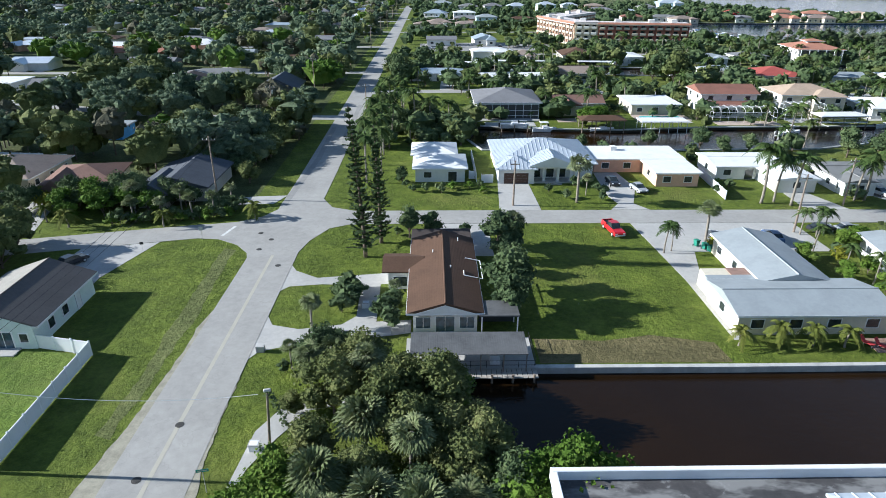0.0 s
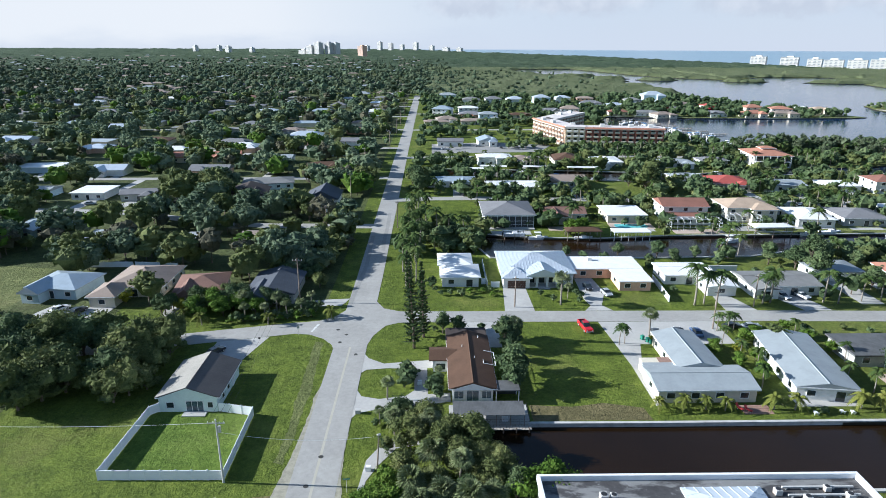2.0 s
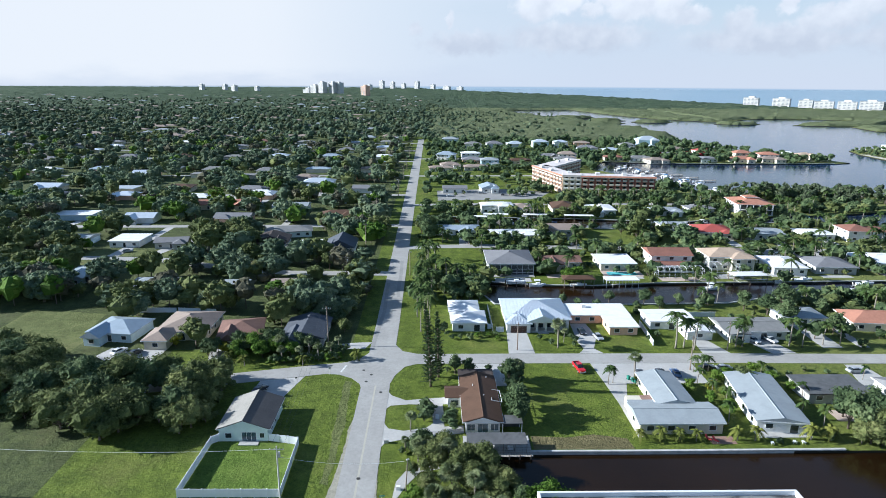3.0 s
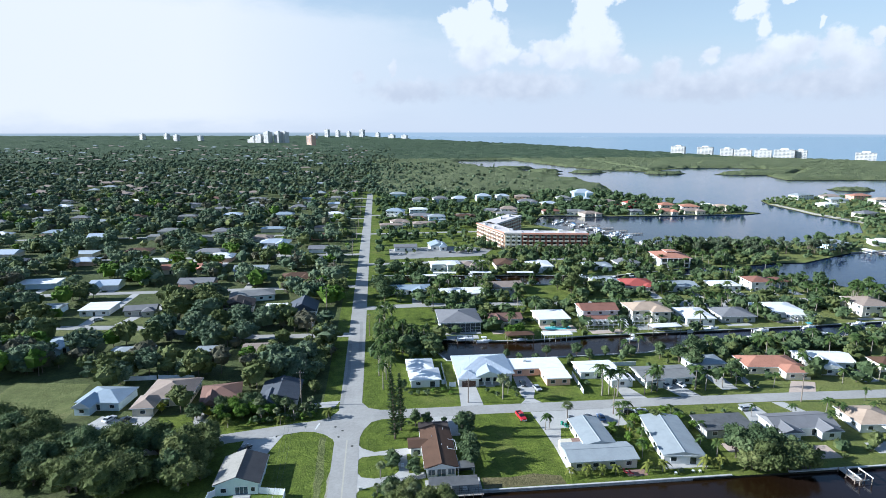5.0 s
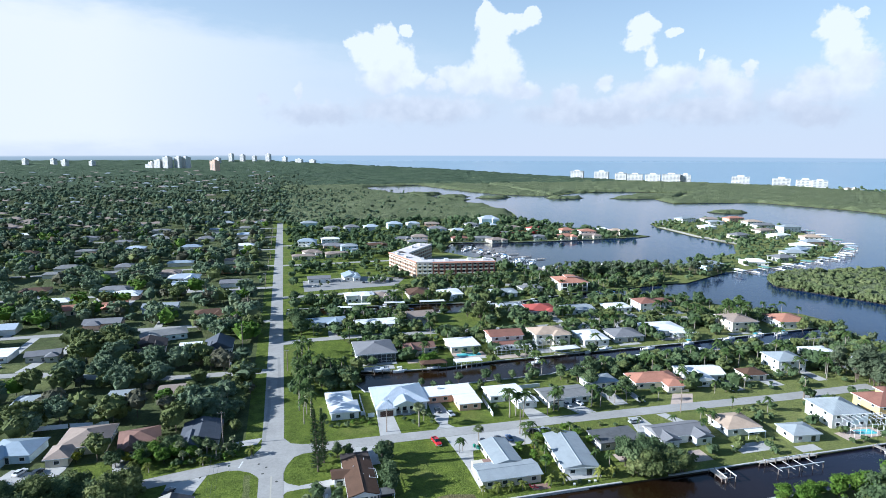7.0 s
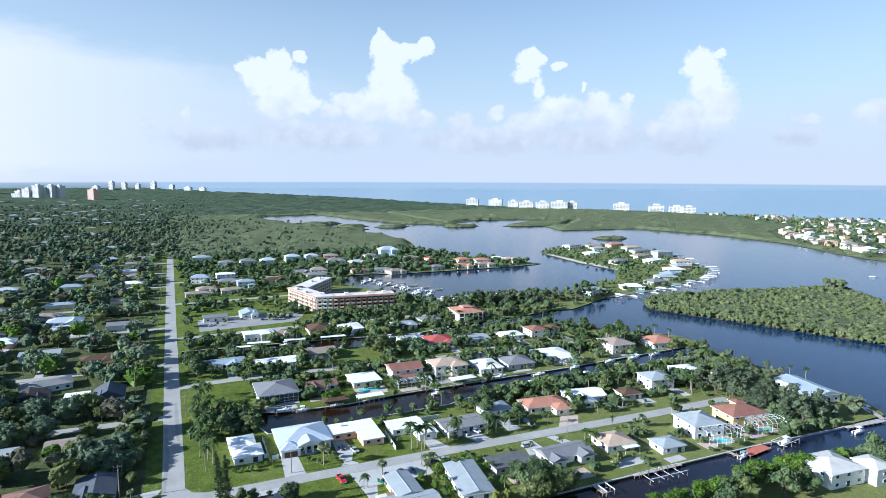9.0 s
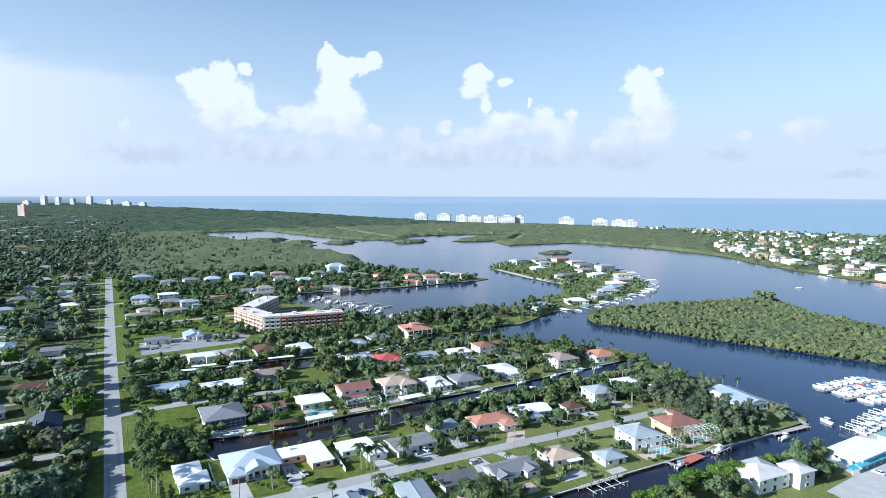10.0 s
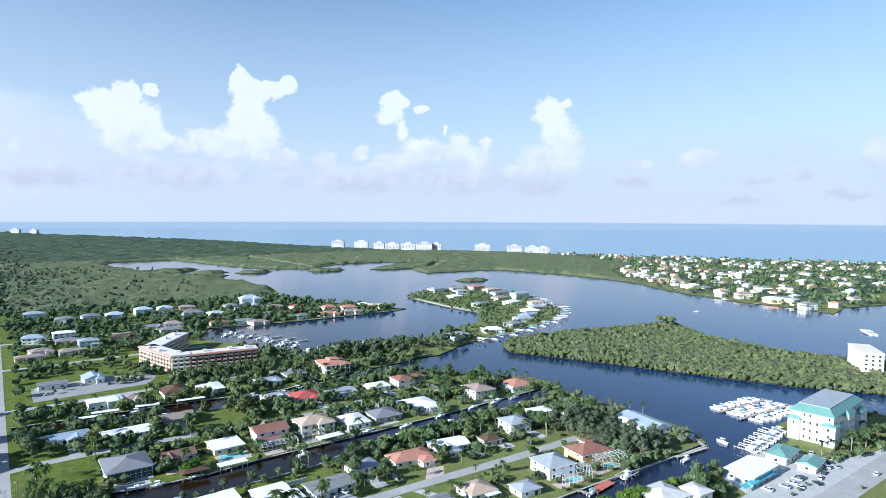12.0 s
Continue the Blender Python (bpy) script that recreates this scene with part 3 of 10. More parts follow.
def strip(name, pts, width, z, mat, label, category, kind="structure", thick=0.12, parent=None):
    """A paved band along a line of points; width may be one number or one for each point."""
    p = [Vector((x, y, 0)) for x, y in pts]
    wd = width if isinstance(width, (list, tuple)) else [width] * len(p)
    v, f = [], []
    for i, q in enumerate(p):
        t = (p[min(i + 1, len(p) - 1)] - p[max(i - 1, 0)]).normalized()
        s = Vector((-t.y, t.x, 0)) * wd[i] / 2
        v += [q + s + Vector((0, 0, z)), q - s + Vector((0, 0, z)), q + s + Vector((0, 0, z - thick)), q - s + Vector((0, 0, z - thick))]
    for i in range(len(p) - 1):
        a, b = 4 * i, 4 * i + 4
        f += [(a, a + 1, b + 1, b), (a + 2, a, b, b + 2), (a + 1, a + 3, b + 3, b + 1)]
    f += [(0, 2, 3, 1), (b, b + 1, b + 3, b + 2)]
    ob = obj(name, v, f, mat, parent)
    return ob if parent else tagged(ob, label, category, "", kind)


def patch(name, pts, z, mat, label, category, kind="structure", parent=None, thick=0.1):
    ob = Geo().slab(pts, z - thick, z).to(name, mat, parent)
    return ob if parent else tagged(ob, label, category, "", kind)


def rounded(x0, y0, x1, y1, r, n=5):
    out = []
    for cx, cy, a in ((x1 - r, y1 - r, 0), (x0 + r, y1 - r, 90), (x0 + r, y0 + r, 180), (x1 - r, y0 + r, 270)):
        out += [(cx + r * math.cos(radians(a + 90 * i / n)), cy + r * math.sin(radians(a + 90 * i / n))) for i in range(n + 1)]
    return out


def inside(p, poly):
    x, y = p
    hit = False
    j = len(poly) - 1
    for i in range(len(poly)):
        xi, yi = poly[i]
        xj, yj = poly[j]
        if (yi > y) != (yj > y) and x < (xj - xi) * (y - yi) / (yj - yi) + xi:
            hit = not hit
        j = i
    return hit


# ---- houses ----
def roof_geo(w, d, h, kind, rise, over, th=0.22):
    """The roof over a block w by d whose walls end at h."""
    a, b = w / 2 + over, d / 2 + over
    g = Geo()
    if kind == "flat":
        g.box(-a, -b, h, a, b, h + 0.3, bevel=0.08)
        return g
    lo = [(-a, -b, h), (a, -b, h), (a, b, h), (-a, b, h)]
    up = [(x, y, z + th) for x, y, z in lo]
    t = h + th + rise
    if kind == "hip":
        if a >= b:
            r = [(-(a - b), 0, t), (a - b, 0, t)]
            f = [(4, 5, 9, 8), (5, 6, 9), (6, 7, 8, 9), (7, 4, 8)]
        else:
            r = [(0, -(b - a), t), (0, b - a, t)]
            f = [(4, 5, 8), (5, 6, 9, 8), (6, 7, 9), (7, 4, 8, 9)]
    elif kind == "gable_y":      # ridge along y, gables at front and back
        r = [(0, -b, t), (0, b, t)]
        f = [(4, 5, 8), (5, 6, 9, 8), (6, 7, 9), (7, 4, 8, 9)]
    else:                        # ridge along x
        r = [(-a, 0, t), (a, 0, t)]
        f = [(4, 5, 9, 8), (5, 6, 9), (6, 7, 8, 9), (7, 4, 8)]
    g.add(lo + up + r, f + [(3, 2, 1, 0), (0, 1, 5, 4), (1, 2, 6, 5), (2, 3, 7, 6), (3, 0, 4, 7)])
    return g


def seam_geo(w, d, h, kind, rise, over, step=0.9, th=0.22):
    """Raised seams of a metal roof that run from eave to ridge."""
    a, b = w / 2 + over, d / 2 + over
    g = Geo()
    run = b if (kind == "hip" and a >= b) or kind == "gable_x" else a
    tan = rise / run
    z0 = h + th
    for sx, sy, half, depth in ((1, 0, b, a), (-1, 0, b, a), (0, 1, a, b), (0, -1, a, b)):
        if kind == "gable_x" and sx or kind == "gable_y" and sy:
            continue
        n = int(2 * half / step)
        for i in range(n + 1):
            u = -half + (i + 0.5) * 2 * half / (n + 1)
            length = min(depth, run) if kind != "hip" else min(run, half - abs(u))
            if length < 0.4:
                continue
            e = (sx * depth + (0 if sx else u), sy * depth + (u if sx else 0))
            q = (e[0] - sx * length, e[1] - sy * length)
            s = (0.035, 0) if sy else (0, 0.035)
            z1 = z0 + length * tan
            lift = 0.07
            g.quad((e[0] - s[0], e[1] - s[1], z0 + lift), (e[0] + s[0], e[1] + s[1], z0 + lift), (q[0] + s[0], q[1] + s[1], z1 + lift), (q[0] - s[0], q[1] - s[1], z1 + lift))
            g.quad((e[0] - s[0], e[1] - s[1], z0), (e[0] - s[0], e[1] - s[1], z0 + lift), (q[0] - s[0], q[1] - s[1], z1 + lift), (q[0] - s[0], q[1] - s[1], z1))
            g.quad((e[0] + s[0], e[1] + s[1], z0), (e[0] + s[0], e[1] + s[1], z0 + lift), (q[0] + s[0], q[1] + s[1], z1 + lift), (q[0] + s[0], q[1] + s[1], z1))
    return g


def opening(parent, x, y, z, w, h, face, name="window", frame_mat="white_trim", pane_mat="glass", mull=0, plain=False):
    """A framed window or door on a wall; face is the way it looks: s, n, w or e."""
    turn = {"s": 0, "e": 90, "n": 180, "w": 270}[face]
    m = pose(x, y, z, 0, 0, turn)
    t = 0.09
    rim = [(-w / 2 - t, -t), (w / 2 + t, -t), (w / 2 + t, h + t), (-w / 2 - t, h + t)]
    pane = [(-w / 2, 0), (w / 2, 0), (w / 2, h), (-w / 2, h)]
    v = [(a, 0.02, b) for a, b in rim] + [(a, -0.1, b) for a, b in rim] + [(a, -0.1, b) for a, b in pane] + [(a, -0.03 if plain else 0.02, b) for a, b in pane]
    f = [(k + i, k + (i + 1) % 4, k + 4 + (i + 1) % 4, k + 4 + i) for k in (0, 4, 8) for i in range(4)]
    if plain:       # one moulded piece: frame and recessed pane
        f.append((12, 13, 14, 15))
    win = obj(name, v, f, M[frame_mat], parent, "", False, m)
    if plain:
        win.data.materials.append(M[pane_mat])
        win.data.polygons[len(f) - 1].material_index = 1
        return win
    Geo().box(-w / 2, -0.045, 0, w / 2, 0.01, h).to("pane" if name == "window" else "door_leaf", M[pane_mat], win)
    for i in range(1, mull + 1):
        u = -w / 2 + w * i / (mull + 1)
        Geo().box(u - 0.03, -0.08, 0, u + 0.03, 0.01, h).to("mullion", M[frame_mat], win)
    return win


def with_wing(w, d, h, kind, rise, gen):
    """Blocks of a plain house: the main body and a lower wing at its front."""
    s = 1 if gen.uniform() < 0.5 else -1
    main = (0, 0, w, d, h, kind, rise)
    if kind == "flat" or gen.uniform() < 0.25:
        return [main]
    return [main, (s * w * gen.uniform(0.22, 0.3), -d * gen.uniform(0.42, 0.56), w * gen.uniform(0.34, 0.44), d * 0.6, h - 0.12, "gable_y" if gen.uniform() < 0.5 else "hip", min(rise, d * 0.13 + 0.5))]


def house(x, y, rot, blocks, wall, roof, label, over=0.6, detail=2, name="house", group="", win="glass", seams=False, lift=0.0, openings=()):
    """A house of one or more blocks (cx, cy, w, d, h, roof kind, rise), seen from local -y as its front."""
    top = base(name, pose(x, y, 0, 0, 0, rot), label, "house", group)
    far = y > 120 or x > 190
    for i, (cx, cy, w, d, h, kind, rise) in enumerate(blocks):
        m = pose(cx, cy, 0)
        g = Geo().box(-w / 2, -d / 2, -0.3, w / 2, d / 2, h + 0.02)
        if kind == "gable_y":
            for s in (-1, 1):
                yy = s * d / 2
                k = rise * (w / 2) / (w / 2 + over)
                g.add([(-w / 2, yy, h), (w / 2, yy, h), (0, yy, h + k + 0.2), (-w / 2, yy - s * 0.2, h), (w / 2, yy - s * 0.2, h), (0, yy - s * 0.2, h + k + 0.2)], [(0, 1, 2), (3, 5, 4), (0, 2, 5, 3), (1, 4, 5, 2)])
        if kind == "gable_x":
            for s in (-1, 1):
                xx = s * w / 2
                k = rise * (d / 2) / (d / 2 + over)
                g.add([(xx, -d / 2, h), (xx, d / 2, h), (xx, 0, h + k + 0.2), (xx - s * 0.2, -d / 2, h), (xx - s * 0.2, d / 2, h), (xx - s * 0.2, 0, h + k + 0.2)], [(0, 1, 2), (3, 5, 4), (0, 2, 5, 3), (1, 4, 5, 2)])
        body = g.to("wall", M[wall], top, m=m)
        rf = roof_geo(w, d, h, kind, rise, over).to("roof", M[roof], top, m=m)
        if seams and kind != "flat":
            tagged(seam_geo(w, d, h, kind, rise, over).to("roof_seam", M[roof], rf), kind="stuff")
        if kind != "flat" and detail > 1:
            # ridge cap
            a, b = w / 2 + over, d / 2 + over
            t = h + 0.22 + rise
            r = {"gable_y": ((0, -b, t), (0, b, t)), "gable_x": ((-a, 0, t), (a, 0, t))}.get(kind) or (((-(a - b), 0, t), (a - b, 0, t)) if a >= b else ((0, -(b - a), t), (0, b - a, t)))
            if (Vector(r[0]) - Vector(r[1])).length > 0.5:
                Geo().tube(r[0], r[1], 0.11, 0.11, 6).to("ridge_cap", M[roof], rf)
            # gutter board along the eaves
            gg = Geo()
            gg.box(-a, -b - 0.05, h - 0.02, a, -b, h + 0.2).box(-a, b, h - 0.02, a, b + 0.05, h + 0.2)
            gg.box(-a - 0.05, -b, h - 0.02, -a, b, h + 0.2).box(a, -b, h - 0.02, a + 0.05, b, h + 0.2)
            gg.to("fascia", M["white_trim"], rf)
        if detail and not openings:
            storeys = 2 if h > 4.8 else 1
            for s in range(storeys):
                z = 0.95 + s * 2.9
                n = max(1, int(w / 4.2))
                for j in range(n):
                    u = -w / 2 + w * (j + 0.5) / n
                    if s == 0 and j == n // 2 and i == 0:
                        opening(body, u, -d / 2, 0.1, 1.7 if detail > 1 else 1.2, 2.05, "s", "door", pane_mat=win, plain=detail < 2 or far)
                    else:
                        opening(body, u, -d / 2, z, 1.5, 1.15, "s", pane_mat=win, plain=detail < 2 or far)
                n = max(1, int(d / 5))
                for j in range(n):
                    u = -d / 2 + d * (j + 0.5) / n
                    opening(body, -w / 2, u, z, 1.3, 1.1, "w", pane_mat=win, plain=detail < 2 or far)
                    if detail > 1:
                        opening(body, w / 2, u, z, 1.3, 1.1, "e", pane_mat=win, plain=detail < 2 or far)
        elif i == 0:
            for args in openings:
                opening(body, *args)
    return top


# ---- plants ----
def quads(points, normals, size, aspect=1.0, jitter=0.6, gen=None):
    """Bent leaf clumps at the points, turned towards their normals; returns vertices and faces as arrays."""
    gen = gen or rng
    n = len(points)
    nv = normals + gen.normal(0, jitter, (n, 3))
    nv /= np.linalg.norm(nv, axis=1, keepdims=True) + 1e-9
    r = gen.normal(0, 1, (n, 3))
    u = np.cross(nv, r)
    u /= np.linalg.norm(u, axis=1, keepdims=True) + 1e-9
    v = np.cross(nv, u)
    s = (size * gen.uniform(0.6, 1.35, n))[:, None]
    bend = gen.uniform(-0.25, 0.35, n)[:, None] * s * nv
    a = points + u * s * gen.uniform(0.7, 1.1, (n, 1)) * aspect
    b = points + v * s * gen.uniform(0.5, 1.0, (n, 1)) - bend
    c = points - u * s * gen.uniform(0.7, 1.1, (n, 1)) * aspect
    d = points - v * s * gen.uniform(0.5, 1.0, (n, 1)) - bend
    verts = np.stack([a, b, c, d], 1).reshape(-1, 3)
    return verts


def cores(lobes, nlon, nlat, gen, rough=0.26):
    """Uneven leafy masses: each lobe (x, y, z, rx, rz) as facets between jittered rings, open below."""
    lob = np.asarray(lobes, float)
    k = len(lob)
    lat = np.radians(np.linspace(-48, 90, nlat + 1))
    lon = np.linspace(0, 2 * np.pi, nlon + 1)[:-1]
    la, lo = np.meshgrid(lat, lon, indexing="ij")
    d = np.stack([np.cos(la) * np.cos(lo), np.cos(la) * np.sin(lo), np.sin(la)], -1)
    rad = 1 + gen.normal(0, rough, (k, nlat + 1, nlon)).clip(-0.5, 0.45)
    rad[:, -1, :] = rad[:, -1, :1]
    turn = gen.uniform(0, 6.28, (k, 1, 1))
    c, s = np.cos(turn), np.sin(turn)
    dx, dy = d[None, ..., 0] * c - d[None, ..., 1] * s, d[None, ..., 0] * s + d[None, ..., 1] * c
    v = np.stack([dx * rad * lob[:, 3, None, None], dy * rad * lob[:, 3, None, None], d[None, ..., 2] * rad * lob[:, 4, None, None]], -1) + lob[:, None, None, :3]
    n = np.arange(k * (nlat + 1) * nlon).reshape(k, nlat + 1, nlon)
    a, b = n[:, :-1], n[:, 1:]
    f = np.stack([a, np.roll(a, -1, 2), np.roll(b, -1, 2), b], 3)
    return v.reshape(-1, 3), f.reshape(-1, 4)


def leaf_mesh(name, verts, mat, core=None):
    """A mesh of loose four-cornered clumps from an array of corners, round faceted leafy masses if given."""
    n = len(verts) // 4
    index = np.arange(4 * n)
    soft = 0
    if core is not None:
        index = np.concatenate([core[1].ravel(), index + len(core[0])])
        verts = np.concatenate([core[0], verts])
        soft = len(core[1])
        n += soft
    me = bpy.data.meshes.new(name)
    me.vertices.add(len(verts))
    me.vertices.foreach_set("co", np.ascontiguousarray(verts, dtype=np.float32).ravel())
    me.loops.add(4 * n)
    me.loops.foreach_set("vertex_index", index.astype(np.int32))
    me.polygons.add(n)
    me.polygons.foreach_set("loop_start", np.arange(0, 4 * n, 4, dtype=np.int32))
    me.polygons.foreach_set("loop_total", np.full(n, 4, dtype=np.int32))
    me.polygons.foreach_set("use_smooth", np.zeros(n, bool))
    me.materials.append(mat)
    me.update(calc_edges=True)
    me.validate()
    return me


def crown_points(lobes, count, gen, under=0.25):
    """Points near the skins of a set of ellipsoid lobes (x, y, z, rx, rz) and the outward ways there."""
    lob = np.array(lobes, float)
    area = lob[:, 3] * lob[:, 4]
    pick = gen.choice(len(lob), count, p=area / area.sum())
    n = gen.normal(0, 1, (count, 3))
    n /= np.linalg.norm(n, axis=1, keepdims=True)
    low = n[:, 2] < -under
    n[low, 2] *= -1
    rad = gen.uniform(0.74, 1.22, (count, 1))
    L = lob[pick]
    p = L[:, :3] + n * rad * np.stack([L[:, 3], L[:, 3], L[:, 4]], 1)
    out = n * np.array([1, 1, 1.0]) + np.array([0, 0, 0.35])
    return p, out


def make_tree(name, height, radius, lobes_n, leaves, leaf, mat, seed, label, trunk_r=0.22, category="tree", low=0.35, group="", bark="bark", grid=(9, 5)):
    """Trunk with limbs, and a crown of leaf clumps over uneven lobes."""
    gen = np.random.default_rng(seed)
    z0 = height * low
    lobes = []
    for i in range(lobes_n):
        a = 2 * math.pi * (i / lobes_n) + gen.uniform(-0.5, 0.5)
        r = radius * gen.uniform(0.25, 0.68) if i else 0.1
        z = z0 + (height - z0) * gen.uniform(0.25, 0.72) * (1.05 - 0.25 * r / radius)
        rr = radius * gen.uniform(0.30, 0.52)
        lobes.append((r * math.cos(a), r * math.sin(a), z, rr, min(rr * gen.uniform(0.6, 0.9), height - z)))
    lobes.append((0, 0, height - radius * 0.42, radius * 0.45, radius * 0.42))
    g = Geo()
    g.tube((0, 0, -0.3), (0.05, 0.03, z0 * 1.1), trunk_r, trunk_r * 0.7, 7)
    for lx, ly, lz, lr, _ in lobes:
        g.tube((0.05, 0.03, z0 * gen.uniform(0.7, 1.1)), (lx * 0.85, ly * 0.85, lz), trunk_r * 0.5, trunk_r * 0.14, 5, False)
    ob = tagged(g.to(name, M[bark], smooth=True), label, category, group)
    p, out = crown_points(lobes, leaves, gen)
    k = leaves // 6
    p[:k] = p[:k] * np.array([0.8, 0.8, 1.0]) + gen.normal(0, 0.15 * radius, (k, 3)) * np.array([1, 1, 0.5])
    inner = np.array(lobes) * np.array([1, 1, 1, 0.74, 0.74])
    skin = quads(p, out, np.full(leaves, leaf), 1.0, 0.85, gen)
    c = new("crown", leaf_mesh("crown", skin, M[mat], cores(inner, *grid, gen)))
    c.parent = ob
    return ob


def make_palm(name, height, fronds, length, seed, label, mat="palm", trunk_r=0.17, droop=1.0, lean=0.4, group="", leaflet=0.5, thick=1.0):
    """A feather palm: ringed, slightly curved trunk and arching fronds with separate leaflets."""
    gen = np.random.default_rng(seed)
    g = Geo()
    pts = [(lean * (i / 5) ** 2, 0.1 * math.sin(i), -0.2 + (height + 0.2) * i / 5) for i in range(6)]
    for i in range(5):
        g.tube(pts[i], pts[i + 1], trunk_r * (1.25 - 0.1 * i), trunk_r * (1.15 - 0.1 * i), 7, i in (0, 4))
    ob = tagged(g.to(name, M["palm_bark"], smooth=True), label, "palm tree", group)
    top = np.array(pts[5])
    quad = []
    for k in range(fronds):
        a = 2 * math.pi * k / fronds * 2.4 + gen.uniform(-0.2, 0.2)
        up = gen.uniform(-0.25, 1.15)
        L = length * gen.uniform(0.8, 1.1)
        d = np.array([math.cos(a), math.sin(a), 0])
        side = np.array([-math.sin(a), math.cos(a), 0])
        prev = None
        steps = 5
        for i in range(steps + 1):
            s = i / steps
            p = top + d * L * (s * math.cos(up * 0.8)) + np.array([0, 0, L * (math.sin(up) * s - droop * 0.75 * s * s)])
            if prev is not None:
                w = leaflet * thick * (0.5 + 1.3 * s * (1 - s) * 2) * L / 2.6
                for sg in (-1, 1):
                    tip = (prev + p) / 2 + sg * side * w + np.array([0, 0, -0.45 * w]) + d * 0.25 * w
                    mid = (prev + p) / 2
                    quad += [prev, mid + np.array([0, 0, 0.03]), tip + (p - prev) * 0.28, tip - (p - prev) * 0.1]
                    quad += [mid, p + np.array([0, 0, 0.03]), tip + (p - prev) * 0.85, tip + (p - prev) * 0.45]
            prev = p
    c = new("crown", leaf_mesh("crown", np.array(quad), M[mat]))
    c.parent = ob
    return ob


def make_fan_palm(name, height, fans, radius, seed, label, mat="fan", trunk_r=0.2, group="", skirt=0.3):
    """A cabbage palm: rough trunk and a round head of folded fans."""
    gen = np.random.default_rng(seed)
    g = Geo()
    for i in range(5):
        g.tube((0.04 * i, 0, -0.2 + (height + 0.2) * i / 5), (0.04 * (i + 1), 0, -0.2 + (height + 0.2) * (i + 1) / 5), trunk_r * (1 + 0.12 * (i % 2)), trunk_r * (1 + 0.12 * ((i + 1) % 2)), 7, i in (0, 4))
    ob = tagged(g.to(name, M["palm_bark"], smooth=True), label, "palm tree", group)
    quad = []
    top = np.array([0.2, 0, height])
    for k in range(fans):
        n = gen.normal(0, 1, 3)
        n /= np.linalg.norm(n)
        if n[2] < -skirt:
            n[2] *= -0.6
        stem = top + n * radius * gen.uniform(0.3, 0.6)
        side = np.cross(n, [0, 0, 1])
        side /= np.linalg.norm(side) + 1e-9
        up = np.cross(side, n)
        R = radius * gen.uniform(0.45, 0.72)
        rays = 11
        for i in range(rays):
            b = math.radians(-75 + 150 * i / (rays - 1))
            dr = n * math.cos(b) + side * math.sin(b) + np.array([0, 0, -0.22])
            wv = (side * math.cos(b) - n * math.sin(b)) * 0.085 * R
            mid = stem + dr * R * 0.6 + up * 0.06 * R * (1 if i % 2 else -1)
            tip = stem + dr * R - np.array([0, 0, 0.16 * R])
            quad += [stem, mid + wv, tip, mid - wv]
    c = new("crown", leaf_mesh("crown", np.array(quad), M[mat]))
    c.parent = ob
    return ob


def make_norfolk(name, height, radius, seed, label, lean=0.0):
    """A tall pine with whorls of level branches."""
    gen = np.random.default_rng(seed)
    g = Geo()
    steps = [(-lean * (i / 8) ** 1.5, 0, height * i / 8 - (0.3 if i == 0 else 0)) for i in range(9)]
    for i, (a, b) in enumerate(zip(steps, steps[1:])):
        g.tube(a, b, 0.32 - 0.036 * i, 0.284 - 0.036 * i, 8)
    quad = []
    z = height * 0.07
    while z < height - 0.4:
        u = z / height
        r = radius * (1 - u ** 2.2) * gen.uniform(0.65, 1.1) + 0.3
        x0 = -lean * u ** 1.5
        n = 6 if u < 0.75 else 5
        a0 = gen.uniform(0, 6)
        for i in range(n):
            a = a0 + 2 * math.pi * i / n + gen.uniform(-0.3, 0.3)
            rr = r * gen.uniform(0.5, 1.15)
            e = np.array([x0 + math.cos(a) * rr, math.sin(a) * rr, z + gen.uniform(0.05, 0.5) * rr])
            b = np.array([x0, 0, z])
            g.tube(b, e, 0.05, 0.02, 4, False)
            sd = np.array([-math.sin(a), math.cos(a), 0])
            for j in range(9):
                s = 0.25 + 0.8 * j / 9
                c = b + (e - b) * s
                w = 0.42 * (1.2 - s) * gen.uniform(0.6, 1.3) + 0.14
                dz = np.array([0, 0, gen.uniform(-0.3, 0.45)])
                quad += [c - sd * w, c + (e - b) * 0.09 + dz, c + sd * w, c - (e - b) * 0.1 - dz * 0.3]
        z += gen.uniform(0.5, 0.85)
    ob = tagged(g.to(name, M["bark"], smooth=True), label, "pine tree", "norfolk pines")
    c = new("crown", leaf_mesh("crown", np.array(quad), M["pine"]))
    c.parent = ob
    return ob


KINDS = []


class Kind:
    """A plant built once; the first planting uses it, the later ones are copies."""

    def __init__(self, ob):
        self.ob, self.used = ob, False
        KINDS.append(self)

    def plant(self, x, y, s=1.0, turn=None, z=0.0):
        turn = rng.uniform(0, 360) if turn is None else turn
        m = pose(x, y, z, 0, 0, turn) @ Matrix.Diagonal((s, s, s * rng.uniform(0.92, 1.08), 1))
        if not self.used:
            self.used = True
            self.ob.matrix_basis = m
            return self.ob
        k = self.ob.scale
        return copy_thing(self.ob, m @ Matrix.Diagonal((1 / k.x, 1 / k.y, 1 / k.z, 1)))

# ---- ground, water, roads ----
from mathutils.geometry import delaunay_2d_cdt

